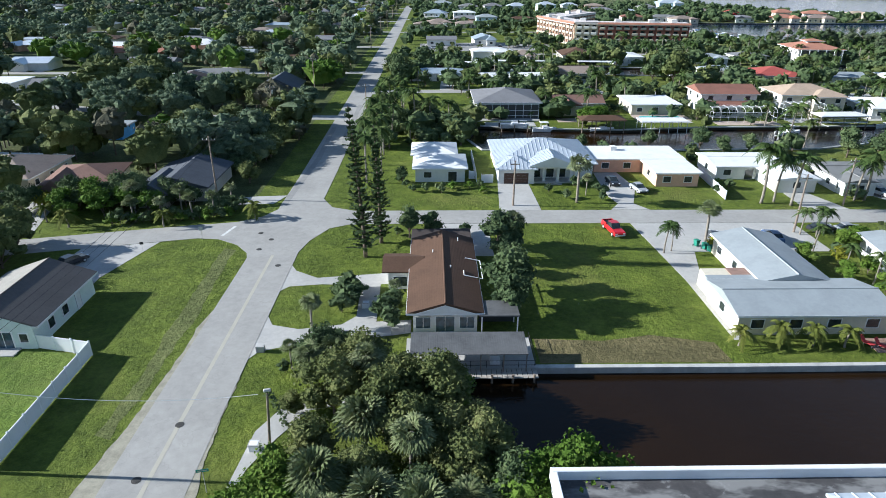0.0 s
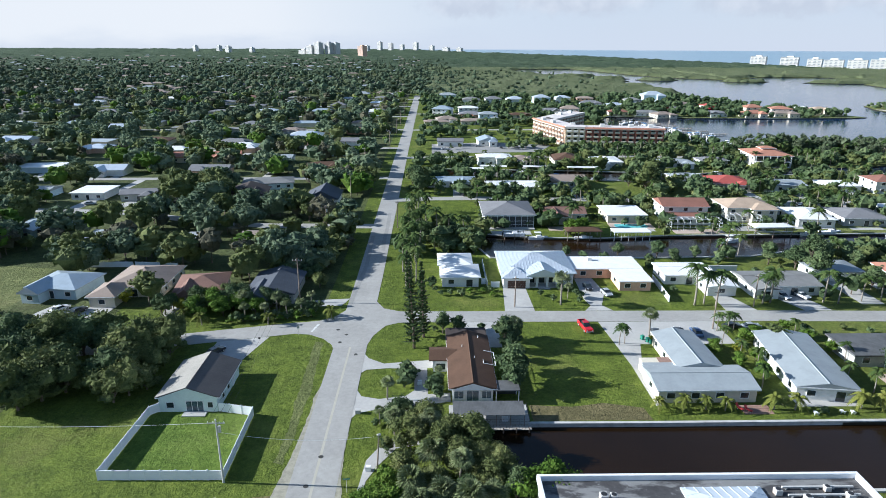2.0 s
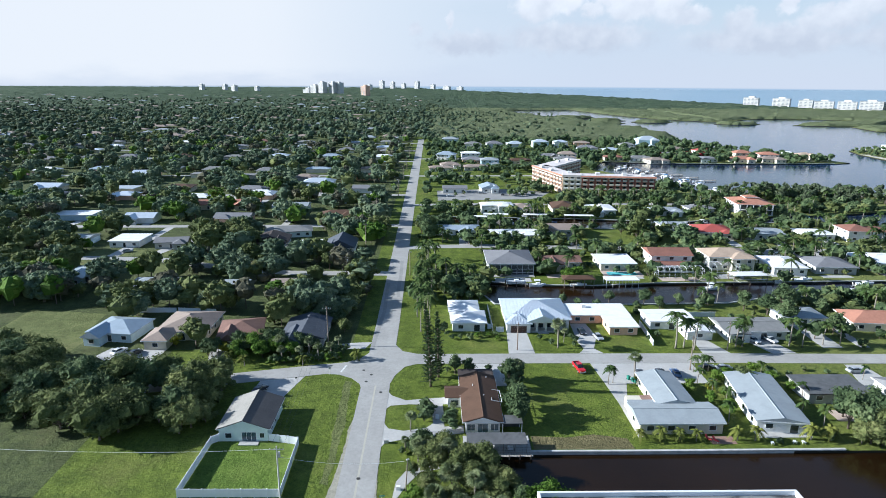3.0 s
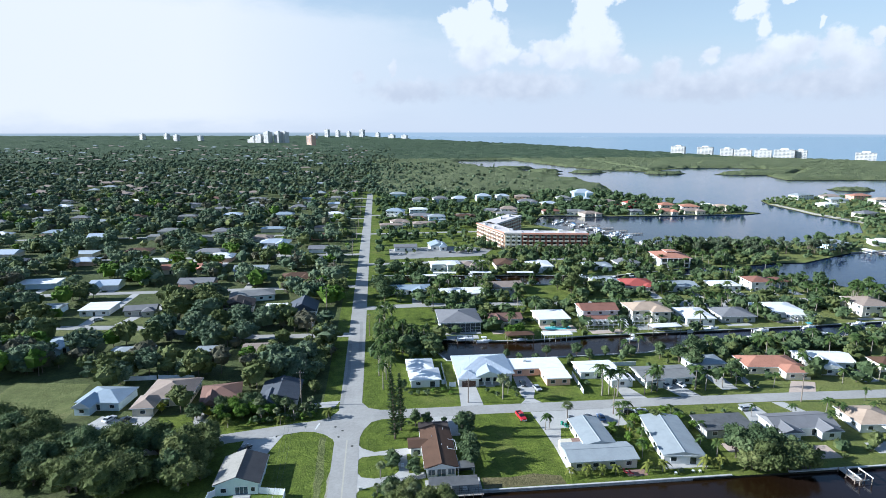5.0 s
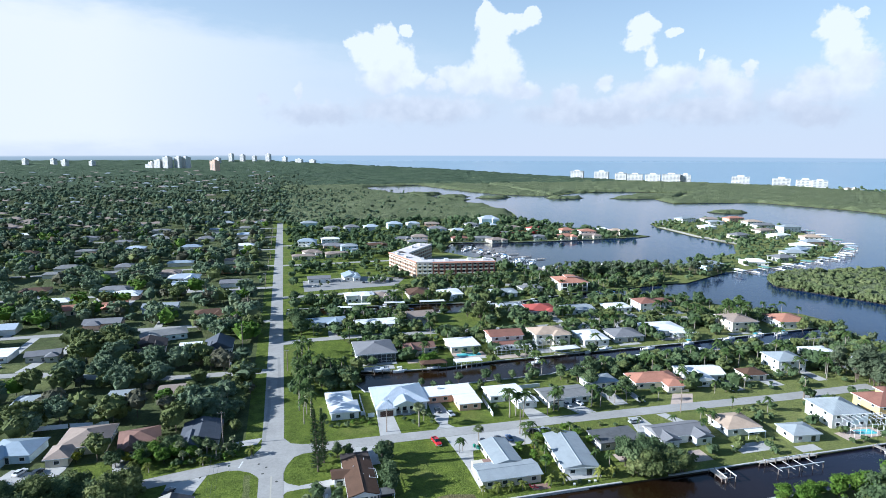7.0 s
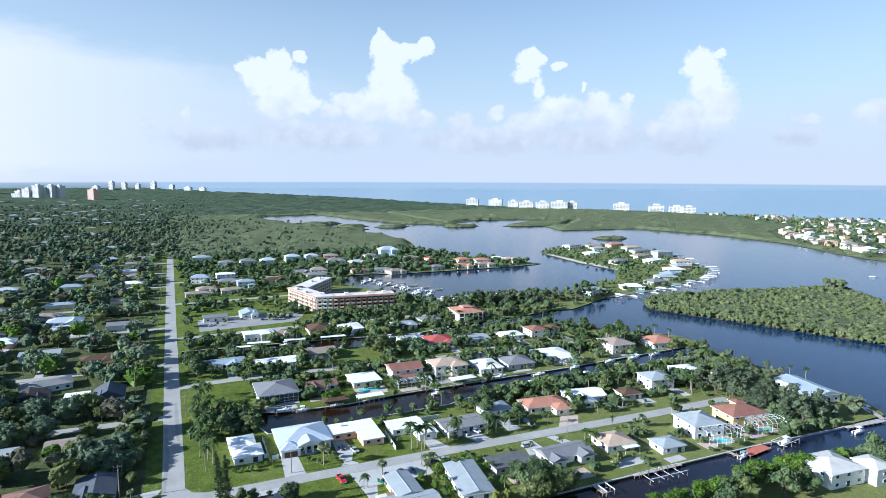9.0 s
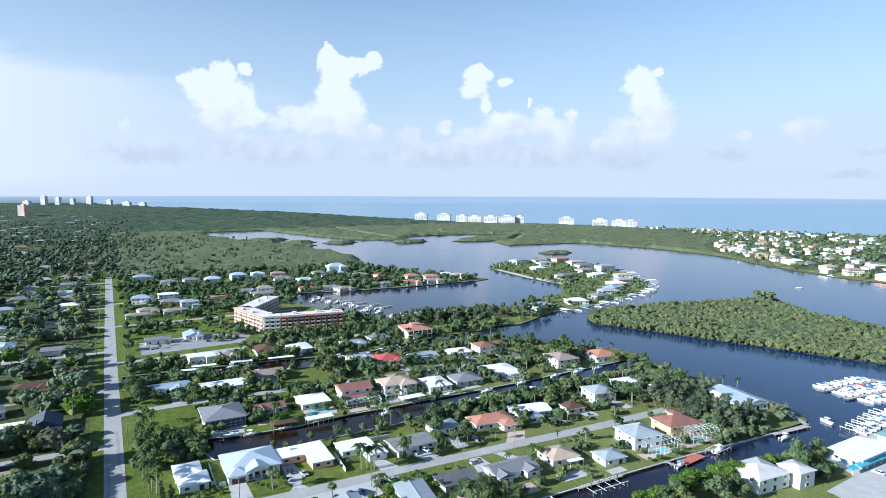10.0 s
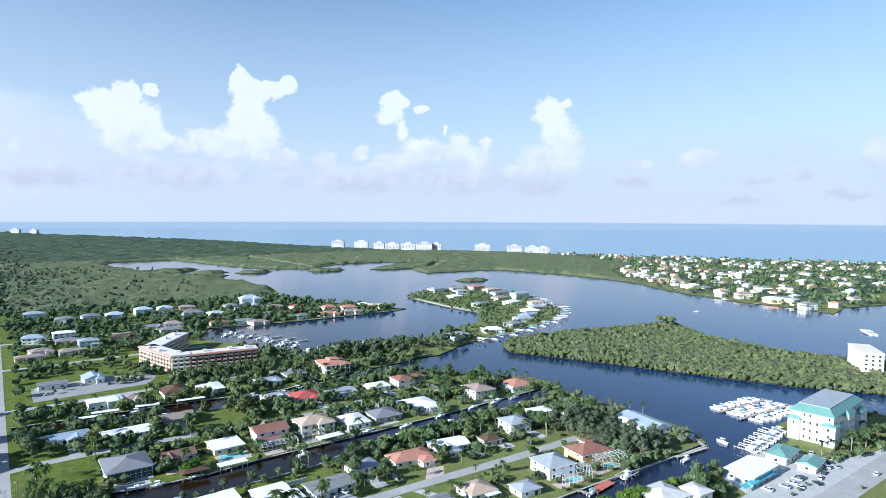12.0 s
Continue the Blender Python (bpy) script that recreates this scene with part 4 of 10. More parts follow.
LAGOON = [(289, 4), (297, 14), (304, 28), (304, 52), (303, 74), (303, 90), (293, 104), (306, 121), (312, 138), (309, 155), (295, 169), (278, 183), (269, 199), (256, 216), (258, 245), (276, 250), (296, 248), (352, 276),
          (409, 285), (507, 318), (560, 359), (618, 479), (630, 596), (540, 614), (480, 582), (466, 544), (459, 462), (463, 402), (426, 353), (330, 311), (260, 315),
          (206, 317), (184, 367), (153, 433), (176, 480), (249, 469), (315, 467), (394, 471), (412, 477), (385, 530), (345, 600), (315, 690), (340, 712)]
LAGOON_ARM = [(340, 712), (356, 782), (352, 882), (316, 1023), (244, 1211), (198, 1410), (232, 1490), (363, 1515), (425, 1240), (471, 1120), (549, 1060), (655, 1150), (760, 1150),
              (900, 1080), (720, 940), (700, 850), (866, 832), (910, 668), (900, 514), (846, 402), (812, 275), (820, 206), (806, 152), (873, 166), (950, 146), (1000, 60), (640, -130),
              (425, -130), (418, -20), (404, 2), (345, 0), (331, -15), (294, -16), (268, -13), (230, -11)]
CANAL_NEAR = [(28, -9), (300, -11), (300, 8.5), (28, 8.5)]
CANAL_MID = [(33, 106), (36, 96.5), (60, 95.4), (118, 97.5), (132, 102), (165, 106), (200, 108), (300, 113), (300, 128), (200, 121.5), (100, 119), (75, 116), (54, 117), (37, 121)]
CANAL_FAR = [(5, 227), (83, 213), (123, 206), (180, 222), (265, 226), (265, 246), (205, 238), (151, 224), (95, 232), (6, 239)]
ISLAND = [(353, 222), (374, 180), (409, 100), (438, 33), (468, -13), (520, -70), (610, -60), (560, 20), (532, 75), (540, 154), (580, 222), (520, 232), (461, 246), (398, 256), (364, 242)]
ISLET = [(640, 975), (700, 955), (780, 955), (890, 1075), (740, 1050), (670, 1005)]
ISLETS = ((300, 1180, 30), (345, 1090, 24), (330, 1020, 20), (290, 1130, 16), (690, 690, 22), (560, 1010, 26), (420, 1050, 24))
COAST = [(2600, -1400), (1980, 0), (1770, 412), (1440, 939), (1300, 1247), (975, 1752), (810, 2475), (500, 3266), (60, 4392), (-200, 5200)]
WATERS = (LAGOON + LAGOON_ARM, CANAL_NEAR, CANAL_MID, CANAL_FAR)
ISLES = [ISLAND, ISLET] + [[(x + r * 1.6 * math.cos(a) * (1 + 0.2 * math.sin(3 * a)), y + r * math.sin(a)) for a in np.linspace(0, 2 * math.pi, 9)[:-1]] for x, y, r in ISLETS]
WOODS = [(-9, 60), (-9, 4600), (-4200, 4600), (-4200, -600), (-60, -600), (-60, 60)]


def is_land(x, y):
    p = (x, y)
    if any(inside(p, q) for q in ISLES):
        return True
    if any(inside(p, q) for q in WATERS):
        return False
    return not inside(p, COAST + [(9000, 5200), (9000, -1400)])


def make_ground():
    """One sheet of ground; it drops to the bed under all water, with upright banks."""
    verts, edges = [], []

    def ring(pts, closed=True):
        n = len(verts)
        verts.extend(Vector(p) for p in pts)
        edges.extend((n + i, n + (i + 1) % len(pts)) for i in range(len(pts) if closed else len(pts) - 1))

    ring([(-4500, -1400), (2600, -1400), *COAST[1:], (-4500, 5200)])
    for q in list(WATERS) + ISLES:
        ring(q)
    ring(WOODS)
    v, _, f, *_ = delaunay_2d_cdt(verts, edges, [], 1, 0.01)
    V, F, mi = [], [], []
    low, high = {}, {}

    def vert(i, z, cache):
        if i not in cache:
            cache[i] = len(V)
            V.append((v[i].x, v[i].y, z))
        return cache[i]

    state = {}
    for t in f:
        c = sum((v[i] for i in t), Vector((0, 0))) / len(t)
        land = is_land(c.x, c.y)
        F.append(tuple(vert(i, 0.0 if land else -2.4, high if land else low) for i in t))
        mi.append((1 if inside(c, WOODS) or any(inside(c, q) for q in ISLES) else 0) if land else 2)
        for a, b in zip(t, t[1:] + t[:1]):
            state.setdefault((min(a, b), max(a, b)), []).append((land, a, b))
    for pair in state.values():
        if len(pair) == 2 and pair[0][0] != pair[1][0]:
            a, b = next((a, b) for land, a, b in pair if land)
            F.append((high[b], high[a], low[a], low[b]))
            mi.append(3)
    ob = obj("ground", V, F, [M["grass"], M["earth"], M["river_bed"], M["bank"]], idx=mi)
    tagged(ob, "flat coastal ground with mown lawns and wooded lots", "ground", kind="structure")


make_ground()
SHORE_LINE = [(2600, -1400), (1990, 0), (1780, 412), (1450, 939), (1310, 1247), (985, 1752), (820, 2475), (510, 3266), (70, 4392), (-190, 5300)]
tagged(obj("water", [(x, y, -0.55) for x, y in [(-300, -1400)] + SHORE_LINE[:-1] + [(-300, 4500)]], [tuple(range(len(SHORE_LINE) + 1))], M["water"]), "dark brown canals and blue lagoon water with ripples", "water", kind="structure")
tagged(obj("sea", [(x, y, -0.55) for x, y in SHORE_LINE + [(30000, 30000), (30000, -1400)]], [tuple(range(len(SHORE_LINE) + 2))[::-1]], M["sea"]), "open blue sea with small waves", "sea", kind="structure")

road = strip("road", [(0.3, -460), (0.3, -120), (0.1, -40), (-0.1, 0), (0, 40), (0.3, 80), (0.2, 140), (0, 300), (0.4, 705)], 7.3, 0.05, M["asphalt"], "straight sun-bleached grey asphalt road", "road")
strip("road", [(3.2, 53.2), (14, 53.6), (45, 53.6), (100, 53.4), (150, 52.5), (200, 51.0), (245, 51.5)], 6.2, 0.045, M["asphalt"], "sun-bleached residential side street of grey asphalt", "road")
strip("road", [(-3.2, 48.5), (-14, 47.6), (-34, 43), (-60, 37), (-120, 22)], 6.0, 0.045, M["asphalt"], "narrow grey asphalt side street", "road")
strip("road", [(3.2, 171), (16, 173.5), (40, 174), (110, 170), (180, 166), (262, 163)], 6.0, 0.045, M["asphalt"], "pale residential street between the canals", "road")
strip("road", [(3.2, 272), (40, 274), (90, 276), (140, 276), (200, 272)], 6.0, 0.045, M["asphalt"], "pale residential street past a parking lot", "road")
strip("road", [(-3.2, 132), (-43, 133), (-76, 142), (-103, 152), (-140, 155), (-400, 158)], 5.6, 0.045, M["asphalt"], "pale bending side street among trees", "road")
for yy in (216, 306, 392, 480, 570, 650):
    strip("road", [(-3.2, yy), (-40, yy - 1), (-200, yy - 3), (-600, yy - 8)], 5.6, 0.045, M["asphalt"], "narrow grey side street among trees", "road")
for yy in (390, 500):
    strip("road", [(3.2, yy), (30, yy), (70, yy + 2), (150, yy + 4)], 5.6, 0.045, M["asphalt"], "narrow grey side street among houses", "road")
for name, pts in (("road_apron", [(3.3, 37.5), (3.3, 69), (3.8, 63), (6, 58.6), (10, 56.8), (14, 56.5), (14, 50.5), (10, 50.2), (7, 48.6), (4.6, 43.5)]),
                  ("road_apron", [(-3.3, 58), (-3.3, 36), (-4.2, 39), (-6.5, 42), (-10, 44.2), (-14, 44.7), (-14, 50.5), (-9, 51.6), (-5.5, 54)])):
    patch(name, pts if pts[0][0] < 0 else pts[::-1], 0.04, M["asphalt"], "widened asphalt at the road junction", "road")
strip("road", [(225, -58), (300, -57), (360, -56), (460, -54)], 11, 0.06, M["asphalt"], "wide pale asphalt road past the marina", "road")
strip("road_line", [(0.05, -60), (-0.1, 0), (0, 38)], 0.42, 0.056, M["yellow"], "faded yellow centre line on the asphalt", "road marking")
strip("road_line", [(-9.9, 45.6), (-8.9, 49.6)], 0.5, 0.056, M["whiteline"], "short white stop bar across the side street", "road marking")
for pts, w in (([(2.4, 104), (1.9, 112), (2.0, 130), (1.6, 150)], 1.3), ([(-3.0, 60), (-1.6, 90), (-2.3, 120)], 1.2)):
    strip("asphalt_patch", pts, w, 0.058, M["patch"], "darker repaired strip in the road surface", "road repair")
for x, y in ((0, 0), (-1.1, -7), (-2.6, 40.2), (-3.9, 46.6), (1.6, 34.5), (-1.6, 44)):
    g = Geo()
    g.tube((x, y, 0.0), (x, y, 0.065), 0.42, 0.42, 14)
    g.tube((x, y, 0.065), (x, y, 0.075), 0.30, 0.28, 12)
    tagged(g.to("manhole_cover", M["iron"]), "round cast iron manhole cover in the asphalt", "manhole cover", "manhole covers")

# pavements, drives and bare ground
DRIVES = [
    ("driveway", [(3.4, 10.5), (4.4, 12.3), (8, 13.6), (17, 15), (21.5, 16), (21.5, 19), (17.2, 18.6), (17, 28.5), (21.5, 29), (21.5, 32.5), (17, 31.8), (8, 30.5), (4.6, 32.8), (3.4, 35), (3.4, 26.5), (4.6, 28), (9, 28.6), (14.4, 28.2), (14.6, 20), (13, 18), (8, 17), (4.6, 18), (3.4, 20.5)], "concrete", "pale concrete horseshoe driveway of the brown house"),
    ("driveway", [(21, 37.5), (33.5, 37.5), (33.5, 50.4), (24, 50.4)], "concrete", "stained concrete apron behind the brown house"),
    ("driveway", [(36.3, 56.8), (43.8, 56.8), (43.6, 71.8), (37.4, 71.8)], "concrete", "pale concrete driveway to the garage"),
    ("driveway", [(56.5, 56.8), (63.5, 56.8), (61.5, 60), (64.5, 69), (63.5, 79), (58.5, 79), (57.8, 64), (58.6, 60)], "concrete", "narrow concrete driveway of the peach house"),
    ("driveway", [(92, 56.6), (100, 56.6), (97, 66), (92.5, 66)], "concrete", "pale concrete driveway to a carport"),
    ("driveway", [(112, 56.4), (119, 56.4), (116, 66), (108, 66)], "concrete", "pale concrete driveway with parked cars"),
    ("driveway", [(58.0, 50.3), (58.8, 40), (59.6, 29), (59.6, 14), (60.6, 14), (60.8, 24), (61.8, 29), (64.5, 38.6), (86, 38.6), (86, 50.3)], "concrete", "wide pale concrete parking apron beside the long house"),
    ("driveway", [(-30.5, 33), (-22.5, 31), (-22.5, 28.5), (-30, 28.5)], "concrete", "pale concrete drive with a parked car"),
    ("driveway", [(-30, 40.8), (-19, 43.2), (-22.5, 31), (-30.5, 33)], "concrete", "pale concrete drive apron at the side street"),
    ("driveway", [(-45.6, 46.2), (-40.8, 46), (-43, 54), (-45.5, 63.5), (-50, 63.5), (-48, 54)], "concrete", "pale concrete driveway to the tan-roofed bungalow"),
    ("driveway", [(-70, 48), (-65, 46.5), (-62, 58), (-62, 60), (-68.5, 60), (-68.5, 57), (-78, 61.5), (-80, 56)], "concrete", "pale concrete driveway with parked cars"),
    ("driveway", [(-128, 157), (-123, 157), (-122, 178.5), (-127, 178.5)], "concrete", "pale concrete driveway across a lawn"),
    ("driveway", [(-112, 156.5), (-107, 156), (-103, 173), (-108, 173)], "concrete", "pale concrete driveway across a lawn"),
    ("driveway", [(-5, 60.5), (-14, 60), (-16, 63), (-9, 64.5), (-3.4, 65)], "concrete", "short pale driveway beside the road"),
    ("footpath", [(6.2, -14), (7.4, -14), (7.8, -6), (9.6, -2), (12, 2), (16, 3), (15, 6), (10, 4), (7.4, -1)], "concrete", "broken concrete pad beside the road"),
    ("parking_lot", [(18, 286), (84, 292), (96, 318), (60, 330), (18, 322)], "patch", "grey asphalt parking lot by the low hall"),
    ("parking_lot", [(245, -60), (430, -60), (430, -53), (346, -47), (322, -40), (314, -20), (300, -12), (284, -15), (258, -19), (252, -34), (230, -36), (228, -60)], "concrete", "sunlit concrete parking lot at the marina"),
    ("planting_strip", [(262, -47.4), (284, -46.6), (284, -44.6), (262, -45.2)], "grass_worn", "narrow planted strip beside the marina lot"),
    ("driveway", [(163, 154), (172, 154), (171, 164), (164, 164)], "concrete", "pale concrete driveway"),
    ("driveway", [(176, 152), (200, 148), (214, 154), (214, 163), (178, 164)], "concrete", "broad pale concrete driveway in front of the white house"),
    ("driveway", [(150, 54.8), (160, 54.6), (166, 63), (158, 65)], "paver_tan", "tan paver driveway of the orange-roofed house"),
    ("driveway", [(124, 34), (134, 33), (133, 49), (128, 49)], "concrete", "pale concrete driveway to the street"),
    ("driveway", [(145, 34), (150, 34), (144, 49), (140, 49)], "concrete", "pale concrete driveway to the street"),
    ("dry_lawn", [(-120, 61), (-89, 58), (-88.5, 66), (-92, 74), (-93, 88), (-120, 93)], "grass_worn", "pale open lawn beside the bungalow"),
    ("dry_lawn", [(-142, 139), (-104, 137), (-92, 131.5), (-90, 139), (-104, 148.5), (-142, 151.5)], "grass_worn", "pale open lawn along the side street"),
    ("dry_lawn", [(-140, 158), (-92, 157), (-90, 166), (-140, 169)], "grass_worn", "pale front lawns along the side street"),
    ("dry_lawn", [(36, 9.6), (57.5, 9.6), (57, 13.5), (50, 15.2), (44, 14), (36, 14.6)], "dry", "patch of dry brown grass by the canal"),
    ("yard_lawn", [(-32.9, -5), (-14.1, -5.2), (-14.2, 11.6), (-21, 13.1), (-31.2, 13.1), (-32.6, 12)], "grass_fresh", "fresh bright green lawn inside the fence"),
    ("sand_strip", [(-50, -14), (-16, -10), (-6, -9), (-5, -16), (-20, -19), (-50, -22)], "dry", "worn sandy grass beside the fence"),
    ("sand_strip", [(-36, -17), (-30, -10.5), (-24, -9.5), (-19, -10.5), (-14, -9.2), (-11, -11), (-9, -17), (-18, -22), (-30, -24)], "verge", "bare pale sandy ground in front of the fence"),
]


def ragged(pts, step, amount):
    """Points between the given ones, pushed about sideways."""
    out = []
    drift = 0.0
    for (ax, ay), (bx, by) in zip(pts, pts[1:]):
        n = max(1, int(math.hypot(bx - ax, by - ay) / step))
        for i in range(n):
            drift = 0.82 * drift + rng.uniform(-amount, amount) * 0.9
            out.append((ax + (bx - ax) * i / n + drift, ay + (by - ay) * (i + rng.uniform(-0.3, 0.3)) / n))
    return out


for hx, hy, w in ((156, 193, 5), (178, 188, 6), (221, 184, 6), (204, 188, 5), (236, 196, 5), (27, 200, 5), (57, 191, 6), (80, 200, 4), (52, 252, 5), (92, 256, 5), (113, 250, 5)):
    sy = 173 if hy < 220 else 276
    a, b = min(sy, hy), max(sy, hy)
    DRIVES.append(("driveway", [(hx, a), (hx + w, a), (hx + w + 1, b), (hx + 1, b)], "concrete", "pale concrete driveway from the street to a house"))
for hx, hy, w in ((129, 79, 6), (184, 77, 6), (203, 69, 7), (228, 78, 5), (253, 86, 5), (140, 80, 3)):
    DRIVES.append(("driveway", [(hx, 57.5 + 0.02 * hx), (hx + w, 57.5 + 0.02 * hx), (hx + w, hy), (hx, hy)], "concrete", "pale concrete driveway from the street to a house"))
for x, y, w, d in ((39, 121, 14, 5), (60, 126, 12, 5), (83, 125, 15, 10), (104, 122, 18, 5), (126, 125, 12, 6), (150, 127.5, 14, 4), (170, 126, 12, 3), (196, 128.5, 11, 4), (238, 128, 12, 3), (86, 13.5, 12, 4), (108, 20, 8, 5), (128, 14, 10, 7), (150, 15, 13, 6), (192, 14, 12, 6), (216, 14, 11, 6), (170, 11, 8, 4)):
    DRIVES.append(("patio", [(x, y), (x + w, y), (x + w, y + d), (x, y + d)], "paver_tan" if int(x) % 4 == 0 else "concrete", "paved patio between a house and its canal"))
DRIVES += [("worn_grass", ragged([(-8.2, 41), (-7.6, 24), (-7.2, 8), (-7.4, -2)], 0.9, 0.22) + ragged([(-5.7, -2), (-5.4, 8), (-5.5, 24), (-6.4, 41)], 0.9, 0.22), "grass_worn", "paler worn strip of grass along the verge"),
           ("road_shoulder", ragged([(-3.7, 22), (-4.2, 14), (-4.4, 9), (-4.8, 4), (-5.0, -1), (-5.4, -6), (-5.9, -12), (-6.2, -40)], 0.8, 0.16) + [(-3.2, -40), (-3.2, 22)], "verge", "worn sandy shoulder along the road"),
           ("road_shoulder", [(3.2, -30), (3.2, 9)] + ragged([(3.5, 9), (3.8, 4), (3.9, -3), (4.4, -8), (4.8, -16), (4.0, -30)], 0.6, 0.15), "verge", "worn sandy shoulder along the road")]
for n, (nm, pts, mt, lab) in enumerate(DRIVES):
    ar = sum(a[0] * b[1] - b[0] * a[1] for a, b in zip(pts, pts[1:] + pts[:1]))
    patch(nm, pts if ar > 0 else pts[::-1], 0.03 + 0.004 * (n % 4) if mt not in ("dry", "grass_worn", "grass_fresh") else 0.008, M[mt], lab, nm.replace("_", " "))


def seawall(pts, label, h=0.35, w=0.6):
    """Concrete cap and face along a bank."""
    top = base("seawall", pose(0, 0, 0), label, "seawall", "seawalls", "structure")
    strip("wall_cap", pts, w, h, M["seawall"], "", "", thick=0.28, parent=top)
    strip("wall_face", pts, w * 0.5, h - 0.28, M["seawall"], "", "", thick=2.4, parent=top)


seawall([(35, 8.6), (58, 8.5), (102, 8.7)], "long straight pale concrete seawall along the canal")
seawall([(118, 8.7), (172, 9.0), (210, 8.8), (288, 6)], "pale concrete seawall along the canal")
seawall([(28.2, -9.0), (120, -9.4), (200, -10.5)], "pale concrete seawall along the canal")
seawall([(33.2, 106), (36.2, 96.7), (60, 95.2), (118, 97.3), (132, 101.8), (165, 105.8), (200, 107.8), (296, 112.8)], "pale concrete seawall along the middle canal", 0.3)
seawall([(37.5, 121.2), (54, 117.4), (75, 116.4), (100, 119.4), (200, 121.9), (290, 127.6)], "pale concrete seawall along the middle canal", 0.3)
seawall([(176, 480.5), (249, 469.5), (315, 467.5), (394, 471.5)], "pale seawall of the finger of land", 0.3)
seawall([(352, 275.5), (409, 284.5), (507, 317.5), (559, 359)], "pale seawall of the boat-lined point", 0.3)
seawall([(205, 238.4), (151, 224.4), (95, 232.4), (6, 239.4)], "pale seawall along the back canal", 0.3)
seawall([(83, 212.6), (123, 205.6), (180, 221.6), (258, 225.6)], "pale seawall along the back canal", 0.3)

# ---- houses ----
def brown_house():
    h = house(25.6, 26.2, 0, [(0, 0, 7.6, 20.4, 2.9, "gable_y", 1.35)], "white_wall", "brown_roof", "low ranch house with weathered brown shingle roof and white walls", 0.75, 2,
              openings=[(-2.6, -10.2, 0.7, 1.7, 1.5, "s", "window", "white_trim", "glass_blue", 1), (0, -10.2, 0.2, 2.2, 2.1, "s", "door", "white_trim", "glass_blue", 1), (2.6, -10.2, 0.7, 1.7, 1.5, "s", "window", "white_trim", "glass_blue", 1),
                        (-3.8, -6, 0.9, 1.5, 1.2, "w"), (-3.8, -2, 0.9, 1.5, 1.2, "w"), (3.8, -4, 0.9, 1.5, 1.2, "e"), (3.8, 4, 0.9, 1.5, 1.2, "e")])
    front = Geo().add([(-4.2, -10.99, 2.86), (4.2, -10.99, 2.86), (0, -10.99, 4.2), (-4.2, -10.9, 2.86), (4.2, -10.9, 2.86), (0, -10.9, 4.2)], [(0, 1, 2), (5, 4, 3), (0, 3, 4, 1), (1, 4, 5, 2), (2, 5, 3, 0)])
    front.to("gable_wall", M["white_wall"], h, "white boarded front gable")
    m = pose(-5.4, 3.2, 0)
    body = Geo().box(-2.0, -2.3, -0.2, 2.4, 2.3, 2.72).to("wall", M["white_wall"], h, m=m)
    opening(body, -0.4, -2.3, 0.5, 1.8, 1.4, "s", pane_mat="glass")
    roof_geo(4.4, 4.6, 2.7, "gable_x", 0.9, 0.6).to("roof", M["brown_roof"], h, m=m)
    Geo().box(-4.0, 0, 0, 4.0, 4.0, 2.6).to("wall", M["grey_wall"], h, m=pose(0, 10.2, 0))
    Geo().box(-4.6, 0, 2.62, 4.4, 5.0, 2.85, bevel=0.05).to("roof", M["dark_roof"], h, "flat dark rear roof", m=pose(0, 10.4, 0))
    # covered side porch with a flat grey roof
    g = Geo().box(4.0, -11.2, 2.75, 8.7, -7.6, 2.95, bevel=0.04)
    g.to("porch_roof", M["weathered_roof"], h, "flat grey porch roof")
    for px, py in ((8.5, -11.0), (8.5, -7.8), (4.3, -11.0)):
        Geo().box(px - 0.07, py - 0.07, 0, px + 0.07, py + 0.07, 2.75).to("porch_post", M["white_trim"], h)
    Geo().box(4.2, -7.7, 0, 8.5, -7.55, 2.7).to("porch_screen", M["screen"], h)
    # bent white awning frame lying on the east eave
    g = Geo()
    for a, b in (((2.6, -2.4, 3.75), (5.0, -2.6, 3.3)), ((5.0, -2.6, 3.3), (5.0, 2.8, 3.3)), ((5.0, 2.8, 3.3), (3.0, 3.0, 3.65)), ((2.6, -2.4, 3.75), (2.6, -1.2, 3.8))):
        g.tube(a, b, 0.06, 0.06, 6)
    g.to("awning_frame", M["white_trim"], h, "bent white metal awning frame on the roof")
    for vx, vy in ((2.2, 8.3), (0.9, -1.0), (-1.4, 4.0)):
        Geo().tube((vx, vy, 3.6), (vx, vy, 4.6 - abs(vx) * 0.1), 0.07, 0.07, 6).to("vent_pipe", M["white_trim"], h)
    return h


brown_house()
# roofed boat dock in front of it
dock = base("boathouse", pose(28, 10, 0), "open boathouse with a weathered grey corrugated roof at the canal", "boathouse")
g = Geo()
NC = 100
cv = [(-6.3 + i * 0.126, yy, zz + 0.008 * (i % 2) - dz) for yy, zz, dz in ((-2.2, 2.45, 0), (1.8, 2.75, 0), (-2.2, 2.45, 0.06), (1.8, 2.75, 0.06)) for i in range(NC + 1)]
k = NC + 1
cf = [(i, i + 1, k + i + 1, k + i) for i in range(NC)] + [(2 * k + i + 1, 2 * k + i, 3 * k + i, 3 * k + i + 1) for i in range(NC)]
cf += [(2 * k + i, 2 * k + i + 1, i + 1, i) for i in range(NC)] + [(k + i, k + i + 1, 3 * k + i + 1, 3 * k + i) for i in range(NC)] + [(0, k, 3 * k, 2 * k), (k - 1, 3 * k - 1, 4 * k - 1, 2 * k - 1)]
g.add(cv, cf)
g.to("roof", M["weathered_roof"], dock)
